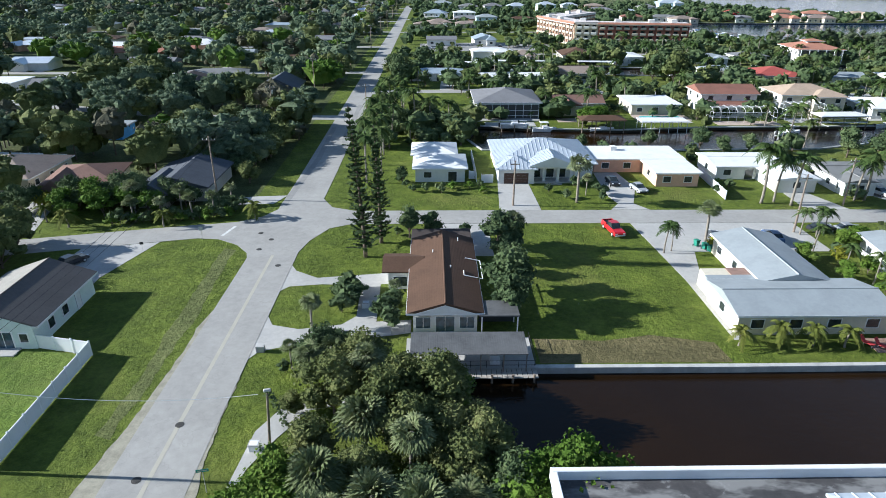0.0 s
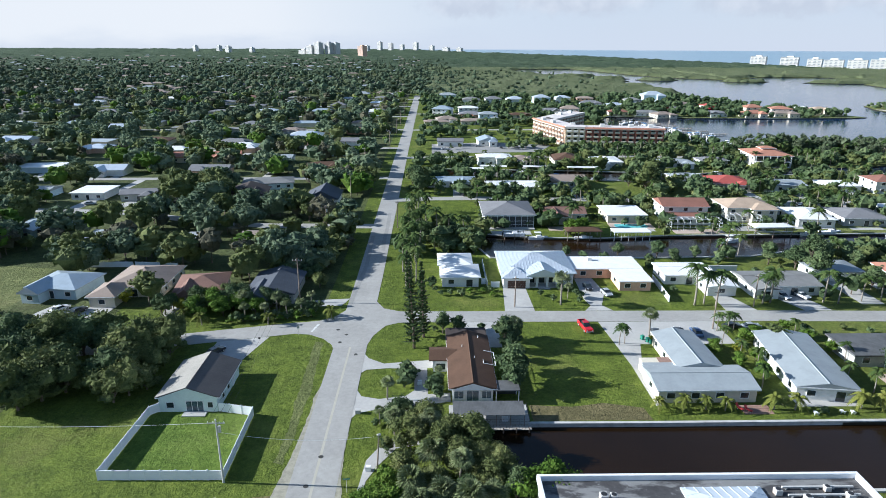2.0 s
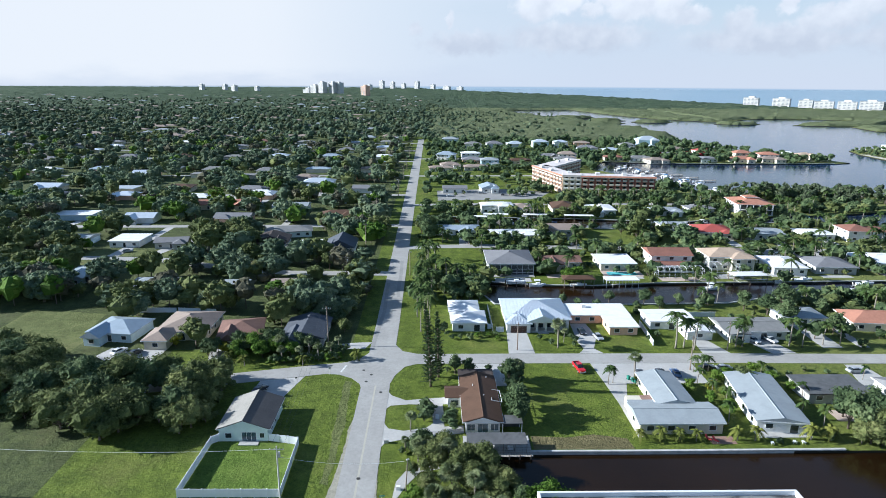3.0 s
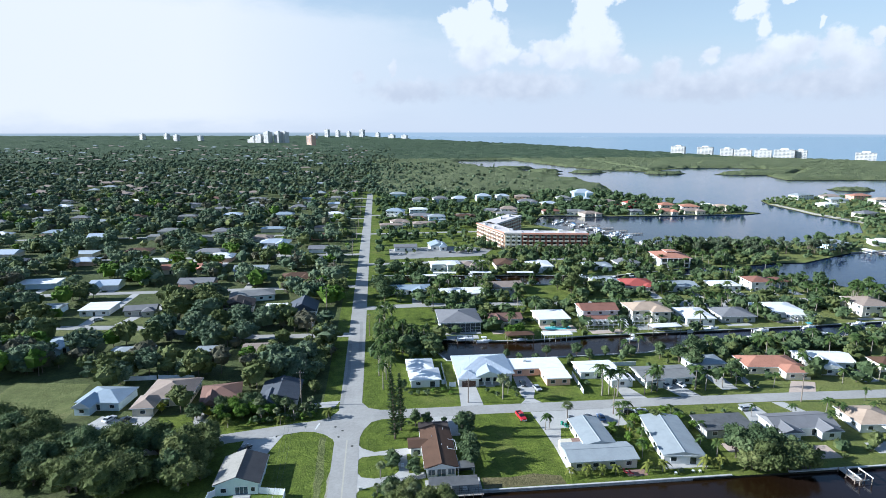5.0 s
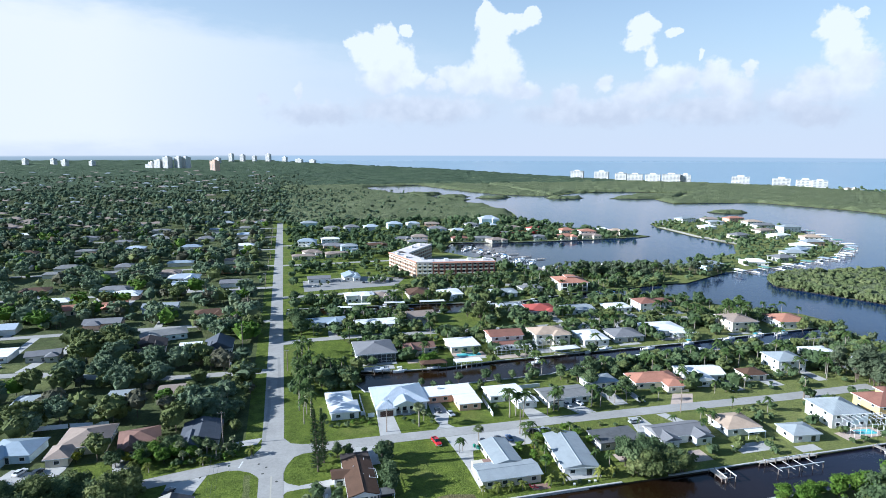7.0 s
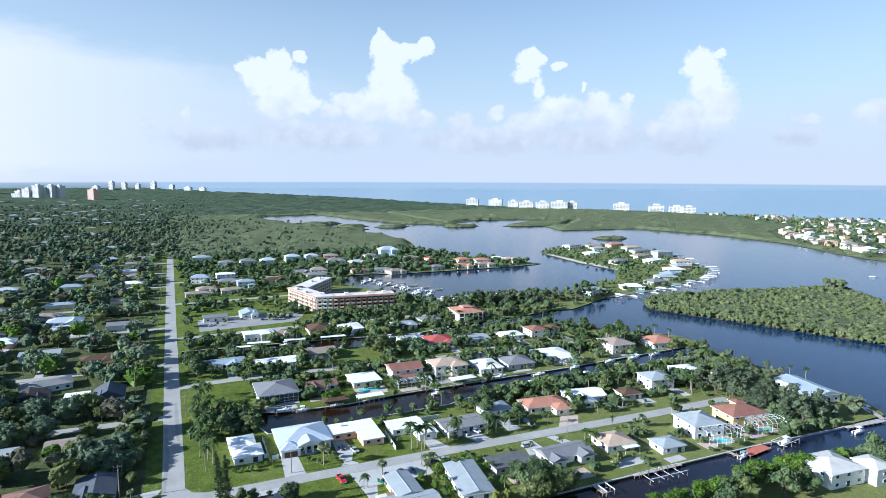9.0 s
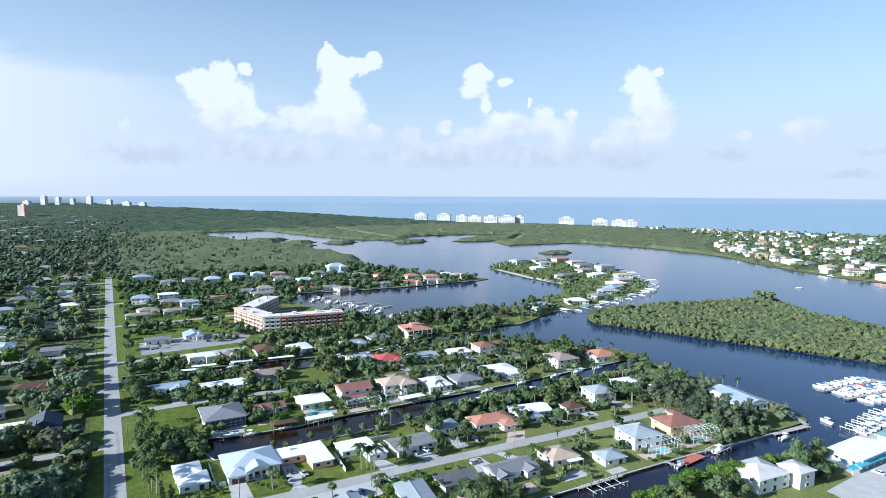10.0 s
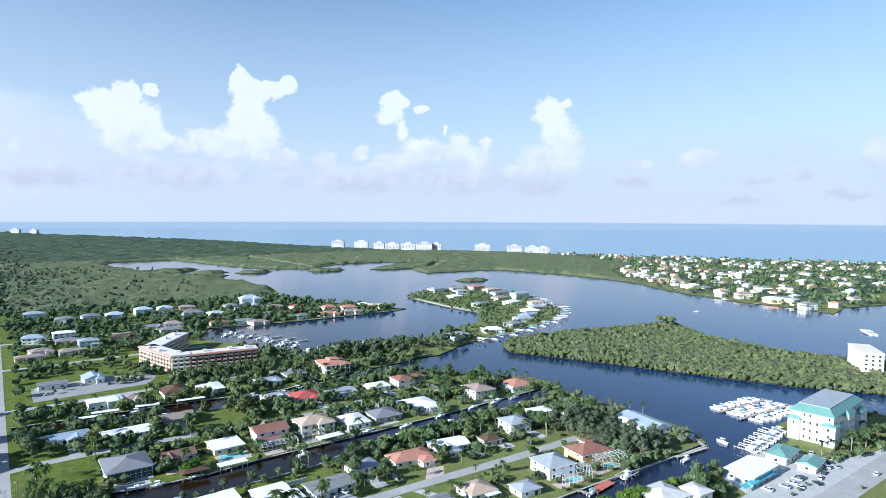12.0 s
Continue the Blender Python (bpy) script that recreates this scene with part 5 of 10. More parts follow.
for i in range(6):
    for yy in (-2.0, 1.6):
        Geo().box(-6.2 + i * 2.46, yy - 0.06, -0.6, -6.08 + i * 2.46, yy + 0.06, 2.42 + (yy + 2) * 0.07).to("post", M["wood"], dock)
Geo().box(-6.9, -1.4, 0.02, 7.4, 4.6, 0.16).to("terrace", M["concrete"], dock, "pale stained terrace slab")
for i in range(26):
    Geo().box(-6.9 + i * 0.55, -3.2, 0.06, -6.4 + i * 0.55, -1.45, 0.13).to("plank", M["dock_wood"], dock)
for i in range(7):
    Geo().tube((-6.6 + i * 2.25, -3.1, -2.4), (-6.6 + i * 2.25, -3.1, 0.5), 0.14, 0.13, 8).to("mooring_post", M["wood"], dock)
g = Geo()
for i in range(9):
    g.tube((-6.8 + i * 1.75, -1.3, 0.1), (-6.8 + i * 1.75, -1.3, 1.0), 0.035, 0.035, 5)
for zz in (0.45, 1.0):
    g.tube((-6.8, -1.3, zz), (7.3, -1.3, zz), 0.03, 0.03, 5)
    g.tube((7.3, -1.3, zz), (7.3, 4.4, zz), 0.03, 0.03, 5)
g.to("railing", M["dark_metal"], dock)
for bx, bw in ((-4.9, 0.9), (-3.2, 1.3), (-1.8, 0.8), (2.4, 1.1)):
    Geo().box(bx, -0.8, 0.16, bx + bw, 0.1, 0.75, bevel=0.08).to("bench", M["vinyl"], dock)

# white gabled house with the fenced yard
mint = house(-26.1, 20.2, 0, [(0, 0, 10.4, 12.6, 2.7, "gable_y", 2.0)], "mint_wall", "slate_roof", "pale mint bungalow with a grey-brown gable roof", 0.6, 2,
             openings=[(5.2, -3.6, 0.9, 1.2, 1.2, "e"), (5.2, -0.6, 0.9, 1.2, 1.2, "e"), (5.2, 2.4, 0.1, 1.0, 2.1, "e", "door", "white_trim", "white_wall", 0)])
front = Geo().box(-5.2, -6.95, -0.3, 5.2, -6.3, 2.72).add([(-5.75, -6.97, 2.7), (5.75, -6.97, 2.7), (0, -6.97, 4.78), (-5.75, -6.88, 2.7), (5.75, -6.88, 2.7), (0, -6.88, 4.78)], [(0, 1, 2), (5, 4, 3), (0, 3, 4, 1), (1, 4, 5, 2), (2, 5, 3, 0)]).to("gable_wall", M["mint_wall"], mint)
for args in ((-3.2, -6.96, 0.9, 1.3, 1.1, "s"), (1.2, -6.96, 0.15, 3.0, 2.05, "s", "door", "white_trim", "glass_blue", 2), (4.0, -6.96, 0.9, 0.9, 1.1, "s")):
    opening(front, *args)
Geo().box(-0.8, -8.6, 0, 3.4, -6.97, 0.16).to("step", M["concrete"], mint)
# paler sheet over the west slope paints the sun on it
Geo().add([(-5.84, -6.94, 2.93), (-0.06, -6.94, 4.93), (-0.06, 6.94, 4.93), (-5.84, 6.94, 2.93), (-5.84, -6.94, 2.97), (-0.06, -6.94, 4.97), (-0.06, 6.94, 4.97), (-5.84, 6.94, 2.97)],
          [(4, 5, 6, 7), (3, 2, 1, 0), (0, 1, 5, 4), (1, 2, 6, 5), (2, 3, 7, 6), (3, 0, 4, 7)]).to("roof_slope", M["sunlit_slope"], mint, "west slope painted paler as if sunlit")
fence = base("fence", pose(-23.5, 3.4, 0), "tall white vinyl privacy fence round a back yard", "fence")
FN = [(-9.6, -8.6), (9.6, -8.8), (9.4, 8.4), (2.7, 9.9), (-7.9, 9.9), (-9.2, 8.8), (-9.6, -8.6)]
for (ax, ay), (bx, by) in zip(FN, FN[1:]):
    if ax == 2.7:       # the house wall closes the yard here
        continue
    ln = math.hypot(bx - ax, by - ay)
    ang = math.degrees(math.atan2(by - ay, bx - ax))
    n = max(1, round(ln / 2.4))
    for i in range(n):
        s = ln / n
        m = pose(ax, ay, 0, 0, 0, ang) @ pose(i * s, 0, 0)
        Geo().box(0.07, -0.03, 0.06, s - 0.07, 0.03, 1.72).box(0, -0.05, 1.66, s, 0.05, 1.82).to("panel", M["vinyl"], fence, m=m)
        Geo().box(-0.075, -0.075, -0.1, 0.075, 0.075, 1.9).add([(-0.1, -0.1, 1.9), (0.1, -0.1, 1.9), (0.1, 0.1, 1.9), (-0.1, 0.1, 1.9), (0, 0, 2.02)], [(0, 1, 4), (1, 2, 4), (2, 3, 4), (3, 0, 4)]).to("post", M["vinyl"], fence, m=m)

# white standing-seam house
wh = house(47.5, 84.5, 0, [(0, -0.9, 19.4, 17.8, 3.3, "hip", 2.9)], "white_wall", "metal_roof", "white villa with a pale standing-seam metal hip roof and columned porch", 0.8, 2, seams=True,
           openings=[(9.7, -4, 1.0, 1.4, 1.4, "e"), (9.7, 4, 1.0, 1.4, 1.4, "e"), (-9.7, -4, 1.0, 1.4, 1.4, "w"), (-9.7, 3, 1.0, 1.4, 1.4, "w")])
Geo().box(-3.6, -2.2, -0.2, 3.6, 2.4, 3.0).to("wall", M["white_wall"], wh, m=pose(-6.4, -10.6, 0))
r1 = roof_geo(7.2, 7.0, 3.0, "hip", 1.7, 0.6).to("roof", M["metal_roof"], wh, m=pose(-6.4, -9.4, 0))
tagged(seam_geo(7.2, 7.0, 3.0, "hip", 1.7, 0.6).to("roof_seam", M["metal_roof"], r1), kind="stuff")
gd = Geo()
for i in range(4):
    gd.box(-2.45, -0.1, 0.05 + i * 0.55, 2.45, 0.0, 0.57 + i * 0.55, bevel=0.03)
gd.to("garage_door", M["red_brown"], wh, "dark brown panelled garage door", m=pose(-6.4, -12.75, 0))
r2 = roof_geo(8.6, 6.0, 3.5, "gable_y", 1.9, 0.5).to("roof", M["metal_roof"], wh, m=pose(0.9, -9.6, 0))
tagged(seam_geo(8.6, 6.0, 3.5, "gable_y", 1.9, 0.5).to("roof_seam", M["metal_roof"], r2), kind="stuff")
Geo().add([(-4.3, -2.95, 3.5), (4.3, -2.95, 3.5), (0, -2.95, 5.35), (-4.3, -2.7, 3.5), (4.3, -2.7, 3.5), (0, -2.7, 5.35)], [(0, 1, 2), (5, 4, 3)]).box(-4.3, -2.95, 3.1, 4.3, -2.6, 3.5).to("gable_wall", M["white_wall"], wh, m=pose(0.9, -9.6, 0))
for cx in (-3.6, -1.3, 1.5, 4.2, 5.2):
    Geo().box(cx - 0.25, -0.25, 0.3, cx + 0.25, 0.25, 3.4).box(cx - 0.34, -0.34, 0.2, cx + 0.34, 0.34, 0.5).to("column", M["white_wall"], wh, m=pose(0.6, -12.0, 0))
Geo().box(-3.4, -3.2, 0, 6.6, 0.6, 0.32).box(-1.0, -4.2, 0, 2.2, -3.2, 0.16).to("porch_floor", M["concrete"], wh, m=pose(0.6, -9.4, 0))
for cx, cw, nm in ((-2.1, 1.2, "window"), (0.5, 1.5, "door"), (3.1, 1.2, "window")):
    opening(wh, cx + 0.4, -9.78, 0.5, cw, 2.3, "s", nm, pane_mat="glass")

house(25.4, 82.4, 0, [(0.4, -4.6, 10.0, 9.6, 2.8, "hip", 1.5), (-0.7, 4.9, 9.0, 9.6, 2.9, "hip", 1.4)], "white_wall", "white_roof", "small white cottage with a bright white coated roof", 0.6, 2)
ph = house(69, 79, 0, [(-1.0, 5.0, 18.6, 9.4, 2.8, "flat", 0), (4.0, -4.6, 8.4, 9.4, 2.7, "flat", 0)], "peach_wall", "white_roof", "peach stucco house with a flat bright white roof", 0.6, 2)
Geo().box(-5.4, 6.2, 3.0, -4.2, 7.4, 4.0, bevel=0.1).to("chimney", M["white_wall"], ph)
house(89.5, 77.5, 0, [(0, 1.5, 13.6, 9.5, 2.7, "gable_x", 0.6), (5.4, -7.4, 7.6, 8.4, 2.6, "gable_y", 0.5)], "white_wall", "white_roof", "white bungalow with a pale low roof and carport wing", 0.6, 2)
house(112.0, 71.3, 0, [(0, 0, 18.5, 10.5, 2.7, "gable_x", 0.9), (-6, -5, 6, 5, 2.6, "gable_y", 0.7)], "white_wall", "dull_roof", "white bungalow with a pale grey roof", 0.6, 2)

# long pale house with the white membrane roof
bg = house(68.6, 26.5, 0, [(2.6, 4.4, 8.4, 15.0, 2.8, "gable_y", 1.0), (0.8, -7.2, 18.4, 8.4, 2.7, "gable_x", 1.0)], "cream_wall", "pale_roof", "long bungalow with a pale grey membrane roof", 0.5, 2)
Geo().box(-9.2, -2.9, 0, -2.2, 3.0, 2.5).to("wall", M["cream_wall"], bg, m=pose(1.2, -1.6, 0))
Geo().box(-9.6, -3.0, 2.52, -1.6, 0.6, 2.75, bevel=0.04).to("roof", M["pale_roof"], bg, m=pose(1.2, -1.6, 0))
Geo().box(-5.8, 0.8, 2.5, -2.0, 3.0, 2.6).to("terrace", M["paver"], bg, "small brick-coloured roof terrace", m=pose(1.2, -1.6, 0))
house(93.4, 26.5, -8, [(0, 0, 10.5, 22.5, 2.8, "gable_y", 1.0)], "white_wall", "pale_roof", "long white bungalow with a pale blue-grey roof", 0.6, 2)
house(113.0, 32.5, 0, [(0, 0, 15, 9, 2.7, "flat", 0)], "grey_wall", "weathered_roof", "low house with a flat dark grey roof", 0.6, 2)
house(133, 29.5, 0, [(3, 1.5, 19, 9, 2.7, "gable_x", 1.6), (-3.6, -2.8, 5.8, 5.5, 2.7, "gable_y", 1.1), (8.6, -3, 6, 6, 2.7, "gable_y", 1.1)], "white_wall", "grey_roof", "white bungalow with a grey gabled roof", 0.6, 2)
tanh = house(160, 31.5, -4, [(0, 0.5, 12.5, 11.5, 2.7, "hip", 1.8)], "white_wall", "beige_roof", "bungalow with a pale tan hip roof and white porch", 0.6, 2)
Geo().box(-3.4, -3.0, 2.35, 3.4, 0, 2.5, bevel=0.04).to("porch_roof", M["white_roof"], tanh, "flat white porch roof", m=pose(3, -5.4, 0))
for px in (-3.2, 0, 3.2):
    Geo().box(px - 0.07, -2.9, 0, px + 0.07, -2.76, 2.36).to("porch_post", M["white_trim"], tanh, m=pose(3, -5.4, 0))
house(177.5, 21, -6, [(0, 0, 10, 8.5, 2.7, "hip", 1.5)], "white_wall", "pale_roof", "small white house with a pale grey hip roof", 0.6, 2)
house(202, 29, -8, [(0, 0, 14, 14, 5.2, "hip", 2.4)], "white_wall", "pale_roof", "two-storey white house with a pale metal hip roof", 0.6, 2, seams=True)
house(227, 30, -8, [(0, 0, 17.5, 13, 5.0, "hip", 2.6), (1, 3, 4, 4, 7.6, "hip", 0.8)], "yellow_wall", "red_roof", "yellow two-storey house with a red tile hip roof", 0.7, 2)
house(287, 42, -10, [(0, 0, 13, 26, 3.6, "gable_y", 1.7), (-7.5, -8, 6, 9, 3.0, "gable_y", 1.2)], "white_wall", "blue_roof", "white waterside sheds with pale blue metal roofs", 0.6, 2, name="boat_shed")
house(216.5, -22, -4, [(-3, 2, 16, 14, 5.4, "hip", 2.2), (10, -4, 8, 9, 6.2, "hip", 1.0)], "white_wall", "bone_roof", "white waterside house with pale bone-coloured hip roofs", 0.6, 2)

# between the canals
gh = house(46, 140, 0, [(0, 0, 17.8, 19.5, 4.6, "hip", 2.4)], "grey_wall", "grey_roof", "raised grey house with a slate-grey hip roof and screened porch", 0.8, 2, win="glass_blue")
Geo().box(-9.0, -3.2, 0, 9.0, 0, 0.25).to("porch_floor", M["concrete"], gh, m=pose(0, -9.8, 0))
Geo().box(-8.8, -0.1, 0.3, 8.8, 0, 4.3).to("porch_screen", M["screen"], gh, "dark insect screen across the porch", m=pose(0, -10.2, 0))
for i in range(9):
    Geo().box(-8.85 + i * 2.2, -0.18, 0.2, -8.73 + i * 2.2, -0.1, 4.5).to("porch_post", M["white_trim"], gh, m=pose(0, -10.2, 0))
for z in (1.1, 2.5, 4.2):
    Geo().box(-8.9, -0.17, z, 8.9, -0.11, z + 0.1).to("porch_rail", M["white_trim"], gh, m=pose(0, -10.2, 0))
house(67.5, 141, 0, [(1, 1.5, 14, 9, 2.8, "gable_x", 1.6), (-3.2, -3, 7.6, 8.5, 2.8, "gable_y", 1.5)], "cream_wall", "rust_roof", "bungalow with rusty brown gabled roofs", 0.6, 2)
house(90.5, 142.5, 0, [(0, 0, 14, 13.5, 2.9, "flat", 0)], "cream_wall", "white_roof", "low house with a flat white roof by a pool", 0.8, 2)
house(113.5, 143.5, -2, [(0, 1, 16.5, 12, 5.4, "gable_x", 1.9), (0, -8, 15.5, 5.5, 2.9, "gable_x", 0.9)], "white_wall", "red_roof", "two-storey white house with a brown-red gable roof", 0.6, 2)
house(137, 142.5, 0, [(0, 0, 18, 13, 5.6, "hip", 2.2), (4, -5, 9, 8, 5.4, "hip", 1.6)], "cream_wall", "beige_roof", "two-storey beige house with beige tile hip roofs", 0.6, 2)
house(159, 138, -4, [(0, 0, 13, 17, 2.9, "hip", 1.3)], "white_wall", "white_roof", "white bungalow with a bright white hip roof", 0.6, 2)
house(178, 138, -4, [(0, 0, 16, 15, 2.9, "hip", 2.0)], "grey_wall", "grey_roof", "grey bungalow with a dark grey hip roof", 0.6, 2)
house(204, 143, -4, [(0, 0, 20, 16, 3.0, "hip", 1.5), (5, -10, 9, 5, 2.8, "flat", 0)], "white_wall", "white_roof", "sprawling white house with a bright white roof", 0.6, 2)
house(250, 140, -6, [(0, 0, 15, 17, 5.4, "hip", 2.4)], "cream_wall", "tan_roof", "two-storey house with a brown hip roof", 0.6, 2)
house(282, 138.5, -8, [(0, 0, 17, 17, 3.8, "hip", 2.4)], "white_wall", "orange_roof", "waterfront house with an orange tile hip roof", 0.6, 2)
house(156, 74, -6, [(0, 3, 20, 11, 2.8, "hip", 1.9), (6, -4, 9, 8, 2.8, "hip", 1.4)], "cream_wall", "orange_roof", "house with orange tile hip roofs", 0.6, 2)
house(180, 77, -10, [(0, 2, 18, 11, 2.9, "gable_x", 1.5), (-3, -5, 8, 9, 2.9, "gable_y", 1.3)], "white_wall", "white_roof", "white house with angular bright white gable roofs", 0.6, 2)
house(202, 72.5, -6, [(0, 0, 9.5, 8, 2.7, "hip", 1.6)], "cream_wall", "brown_roof", "small bungalow with a brown shingle roof", 0.6, 2)
house(225.5, 79.5, -8, [(0, 0, 13, 12.5, 5.4, "hip", 2.0)], "white_wall", "pale_roof", "two-storey white house with a pale hip roof", 0.6, 2)
house(254, 89, -8, [(0, 0, 13, 10, 3.0, "hip", 1.2)], "white_wall", "white_roof", "white house with a bright white roof", 0.6, 2)
house(262, 72, -10, [(0, 0, 14, 10, 3.0, "hip", 1.2)], "white_wall", "white_roof", "low white house under tall trees", 0.6, 1)
house(133, 81, 0, [(0, 0, 13, 9, 2.7, "hip", 1.0)], "white_wall", "pale_roof", "small house with a pale roof among trees", 0.6, 1)
# north of the middle street
house(156, 197, -4, [(0, 0, 16.5, 16, 2.9, "hip", 2.4), (4.5, -8, 7, 6, 2.9, "hip", 1.4)], "cream_wall", "crimson_roof", "bungalow with a bright red tile hip roof", 0.7, 2)
house(178, 192, -4, [(0, 0, 18, 13, 2.9, "gable_x", 1.0)], "white_wall", "pale_roof", "low house with a pale grey roof", 0.6, 1)
vl = house(203, 254, -6, [(0, 0, 19, 21, 6.0, "hip", 2.8), (0, 0, 6, 5, 8.9, "hip", 0.9)], "white_wall", "orange_roof", "two-storey villa with an orange tile hip roof and balconies", 1.2, 2)
Geo().box(-9.3, -1.6, 2.9, 9.3, 0, 3.1).box(-9.3, -1.6, 0.05, 9.3, 0, 0.25).to("balcony_floor", M["white_wall"], vl, m=pose(0, -10.5, 0))
# dark sheet over the front wall on both floors
Geo().box(-8.9, -0.12, 0.3, 8.9, 0, 2.8).box(-8.9, -0.12, 3.2, 8.9, 0, 5.7).to("balcony_shade_screen", M["screen"], vl, "dark sheet behind the balconies", m=pose(0, -10.6, 0))
for i in range(6):
    Geo().box(-9.2 + i * 3.64, -1.6, 0, -8.9 + i * 3.64, -1.3, 6.0).to("balcony_post", M["white_trim"], vl, m=pose(0, -10.5, 0))
house(222.5, 188, -4, [(0, 0, 12, 13, 5.2, "hip", 2.0)], "white_wall", "red_roof", "two-storey white house with a red tile hip roof", 0.6, 2)
house(204, 190.5, -4, [(0, 0, 15, 12, 2.8, "hip", 0.9)], "white_wall", "white_roof", "low white house with a pale roof", 0.6, 1)
house(236, 196, 0, [(0, 0, 16, 10, 2.8, "hip", 1.4)], "cream_wall", "red_roof", "low house with a red-brown roof", 0.6, 1)
for x, y, w, d, hh, kd, rs, wl, rf, lb in (
        (27, 200, 22, 10, 2.8, "hip", 1.2, "white_wall", "blue_roof", "long low house with a pale blue-grey roof"),
        (55, 191, 24, 9, 2.8, "gable_x", 0.9, "white_wall", "white_roof", "long low house with a bright white roof"),
        (78, 200, 22, 12, 2.9, "gable_x", 1.9, "grey_wall", "tan_roof", "bungalow with grey-brown gabled roofs"),
        (52, 252, 18, 9, 4.6, "hip", 1.2, "white_wall", "white_roof", "two-level white house with terraces"),
        (67, 253.5, 11, 11, 2.9, "hip", 1.9, "cream_wall", "tan_roof", "small bungalow with a brown hip roof"),
        (92.5, 256, 15, 18, 2.9, "hip", 2.6, "cream_wall", "brown_roof", "bungalow with a dark brown hip roof"),
        (113, 250.5, 14.5, 17, 2.9, "hip", 1.0, "white_wall", "white_roof", "white house with a bright white roof"),
        (150, 246, 16, 10, 2.8, "hip", 1.2, "white_wall", "pale_roof", "low house with a pale roof"),
        (172, 252, 15, 10, 2.8, "hip", 1.2, "grey_wall", "grey_roof", "low grey house by the back canal"),
        (140, 208, 14, 9, 2.8, "hip", 1.2, "white_wall", "pale_roof", "pale-roofed house beside the back canal"),
        (30, 318, 16, 10, 3, "gable_x", 1.5, "white_wall", "grey_roof", "low hall beside a parking lot"),
        (54, 322, 12, 14, 3, "gable_y", 2.2, "white_wall", "blue_roof", "white gabled hall beside a parking lot"),
        (22, 420, 20, 10, 3, "hip", 1.4, "cream_wall", "tan_roof", "low house with a tan roof"),
        (52, 428, 20, 10, 3, "hip", 1.4, "cream_wall", "tan_roof", "low house with a tan roof"),
        (96, 470, 20, 11, 3, "hip", 1.6, "cream_wall", "brown_roof", "low house with a brown hip roof"),
        (52, 505, 18, 11, 5.4, "hip", 1.6, "white_wall", "white_roof", "two-storey white house with a pale roof"),
        (130, 505, 18, 11, 3.2, "hip", 2.0, "cream_wall", "grey_roof", "low house with a grey hip roof"),
        (140, 480, 20, 11, 3.2, "hip", 1.8, "cream_wall", "grey_roof", "waterside house with a grey hip roof"),
        (190, 495, 18, 11, 3.2, "hip", 1.8, "cream_wall", "red_roof", "waterside house with a red-brown roof"),
        (214, 490, 22, 12, 3.2, "hip", 1.8, "white_wall", "dull_roof", "waterside house with a pale roof"),
        (309, 481, 18, 14, 3.6, "hip", 2.4, "cream_wall", "orange_roof", "waterside house with an orange tile roof"),
        (338, 483, 22, 13, 3.4, "hip", 2.0, "cream_wall", "tan_roof", "waterside house with a beige tile roof"),
        (277, 486, 18, 12, 3.4, "hip", 1.6, "white_wall", "grey_roof", "waterside house with a pale roof"),
        (378, 496, 16, 12, 5.6, "hip", 2.0, "cream_wall", "beige_roof", "two-storey waterside house at the tip"),
        (36, 650, 20, 14, 5.6, "hip", 2.4, "blue_wall", "pale_roof", "two-storey house with a pale hip roof"),
        (60, 592, 18, 14, 5.6, "hip", 2.4, "white_wall", "dull_roof", "two-storey stilt house with a pale hip roof"),
        (84, 597, 17, 13, 5.8, "hip", 2.6, "white_wall", "grey_roof", "two-storey stilt house with a grey hip roof"),
        (107, 592, 18, 14, 6.0, "hip", 2.8, "white_wall", "metal_roof", "two-storey stilt house with a pale metal roof"),
        (139, 615, 18, 14, 6.0, "hip", 2.8, "blue_wall", "metal_roof", "two-storey stilt house with a pale metal roof"),
        (163, 617, 16, 12, 5.6, "hip", 2.2, "white_wall", "metal_roof", "two-storey stilt house with a pale metal roof"),
        (184, 576, 22, 12, 3.6, "hip", 2.4, "blue_wall", "grey_roof", "house with a blue-grey hip roof"),
        (268, 630, 24, 16, 7.5, "hip", 4.0, "blue_wall", "metal_roof", "tall pale blue villa with a peaked metal roof"),
        (252, 520, 18, 11, 3.2, "hip", 1.8, "white_wall", "grey_roof", "low house under red-flowering trees")):
    house(x, y, rng.uniform(-4, 4), with_wing(w, d, hh, kd, rs, rng), wl, rf, lb, 0.6, 0 if y > 560 else 1 if y > 300 else 2)

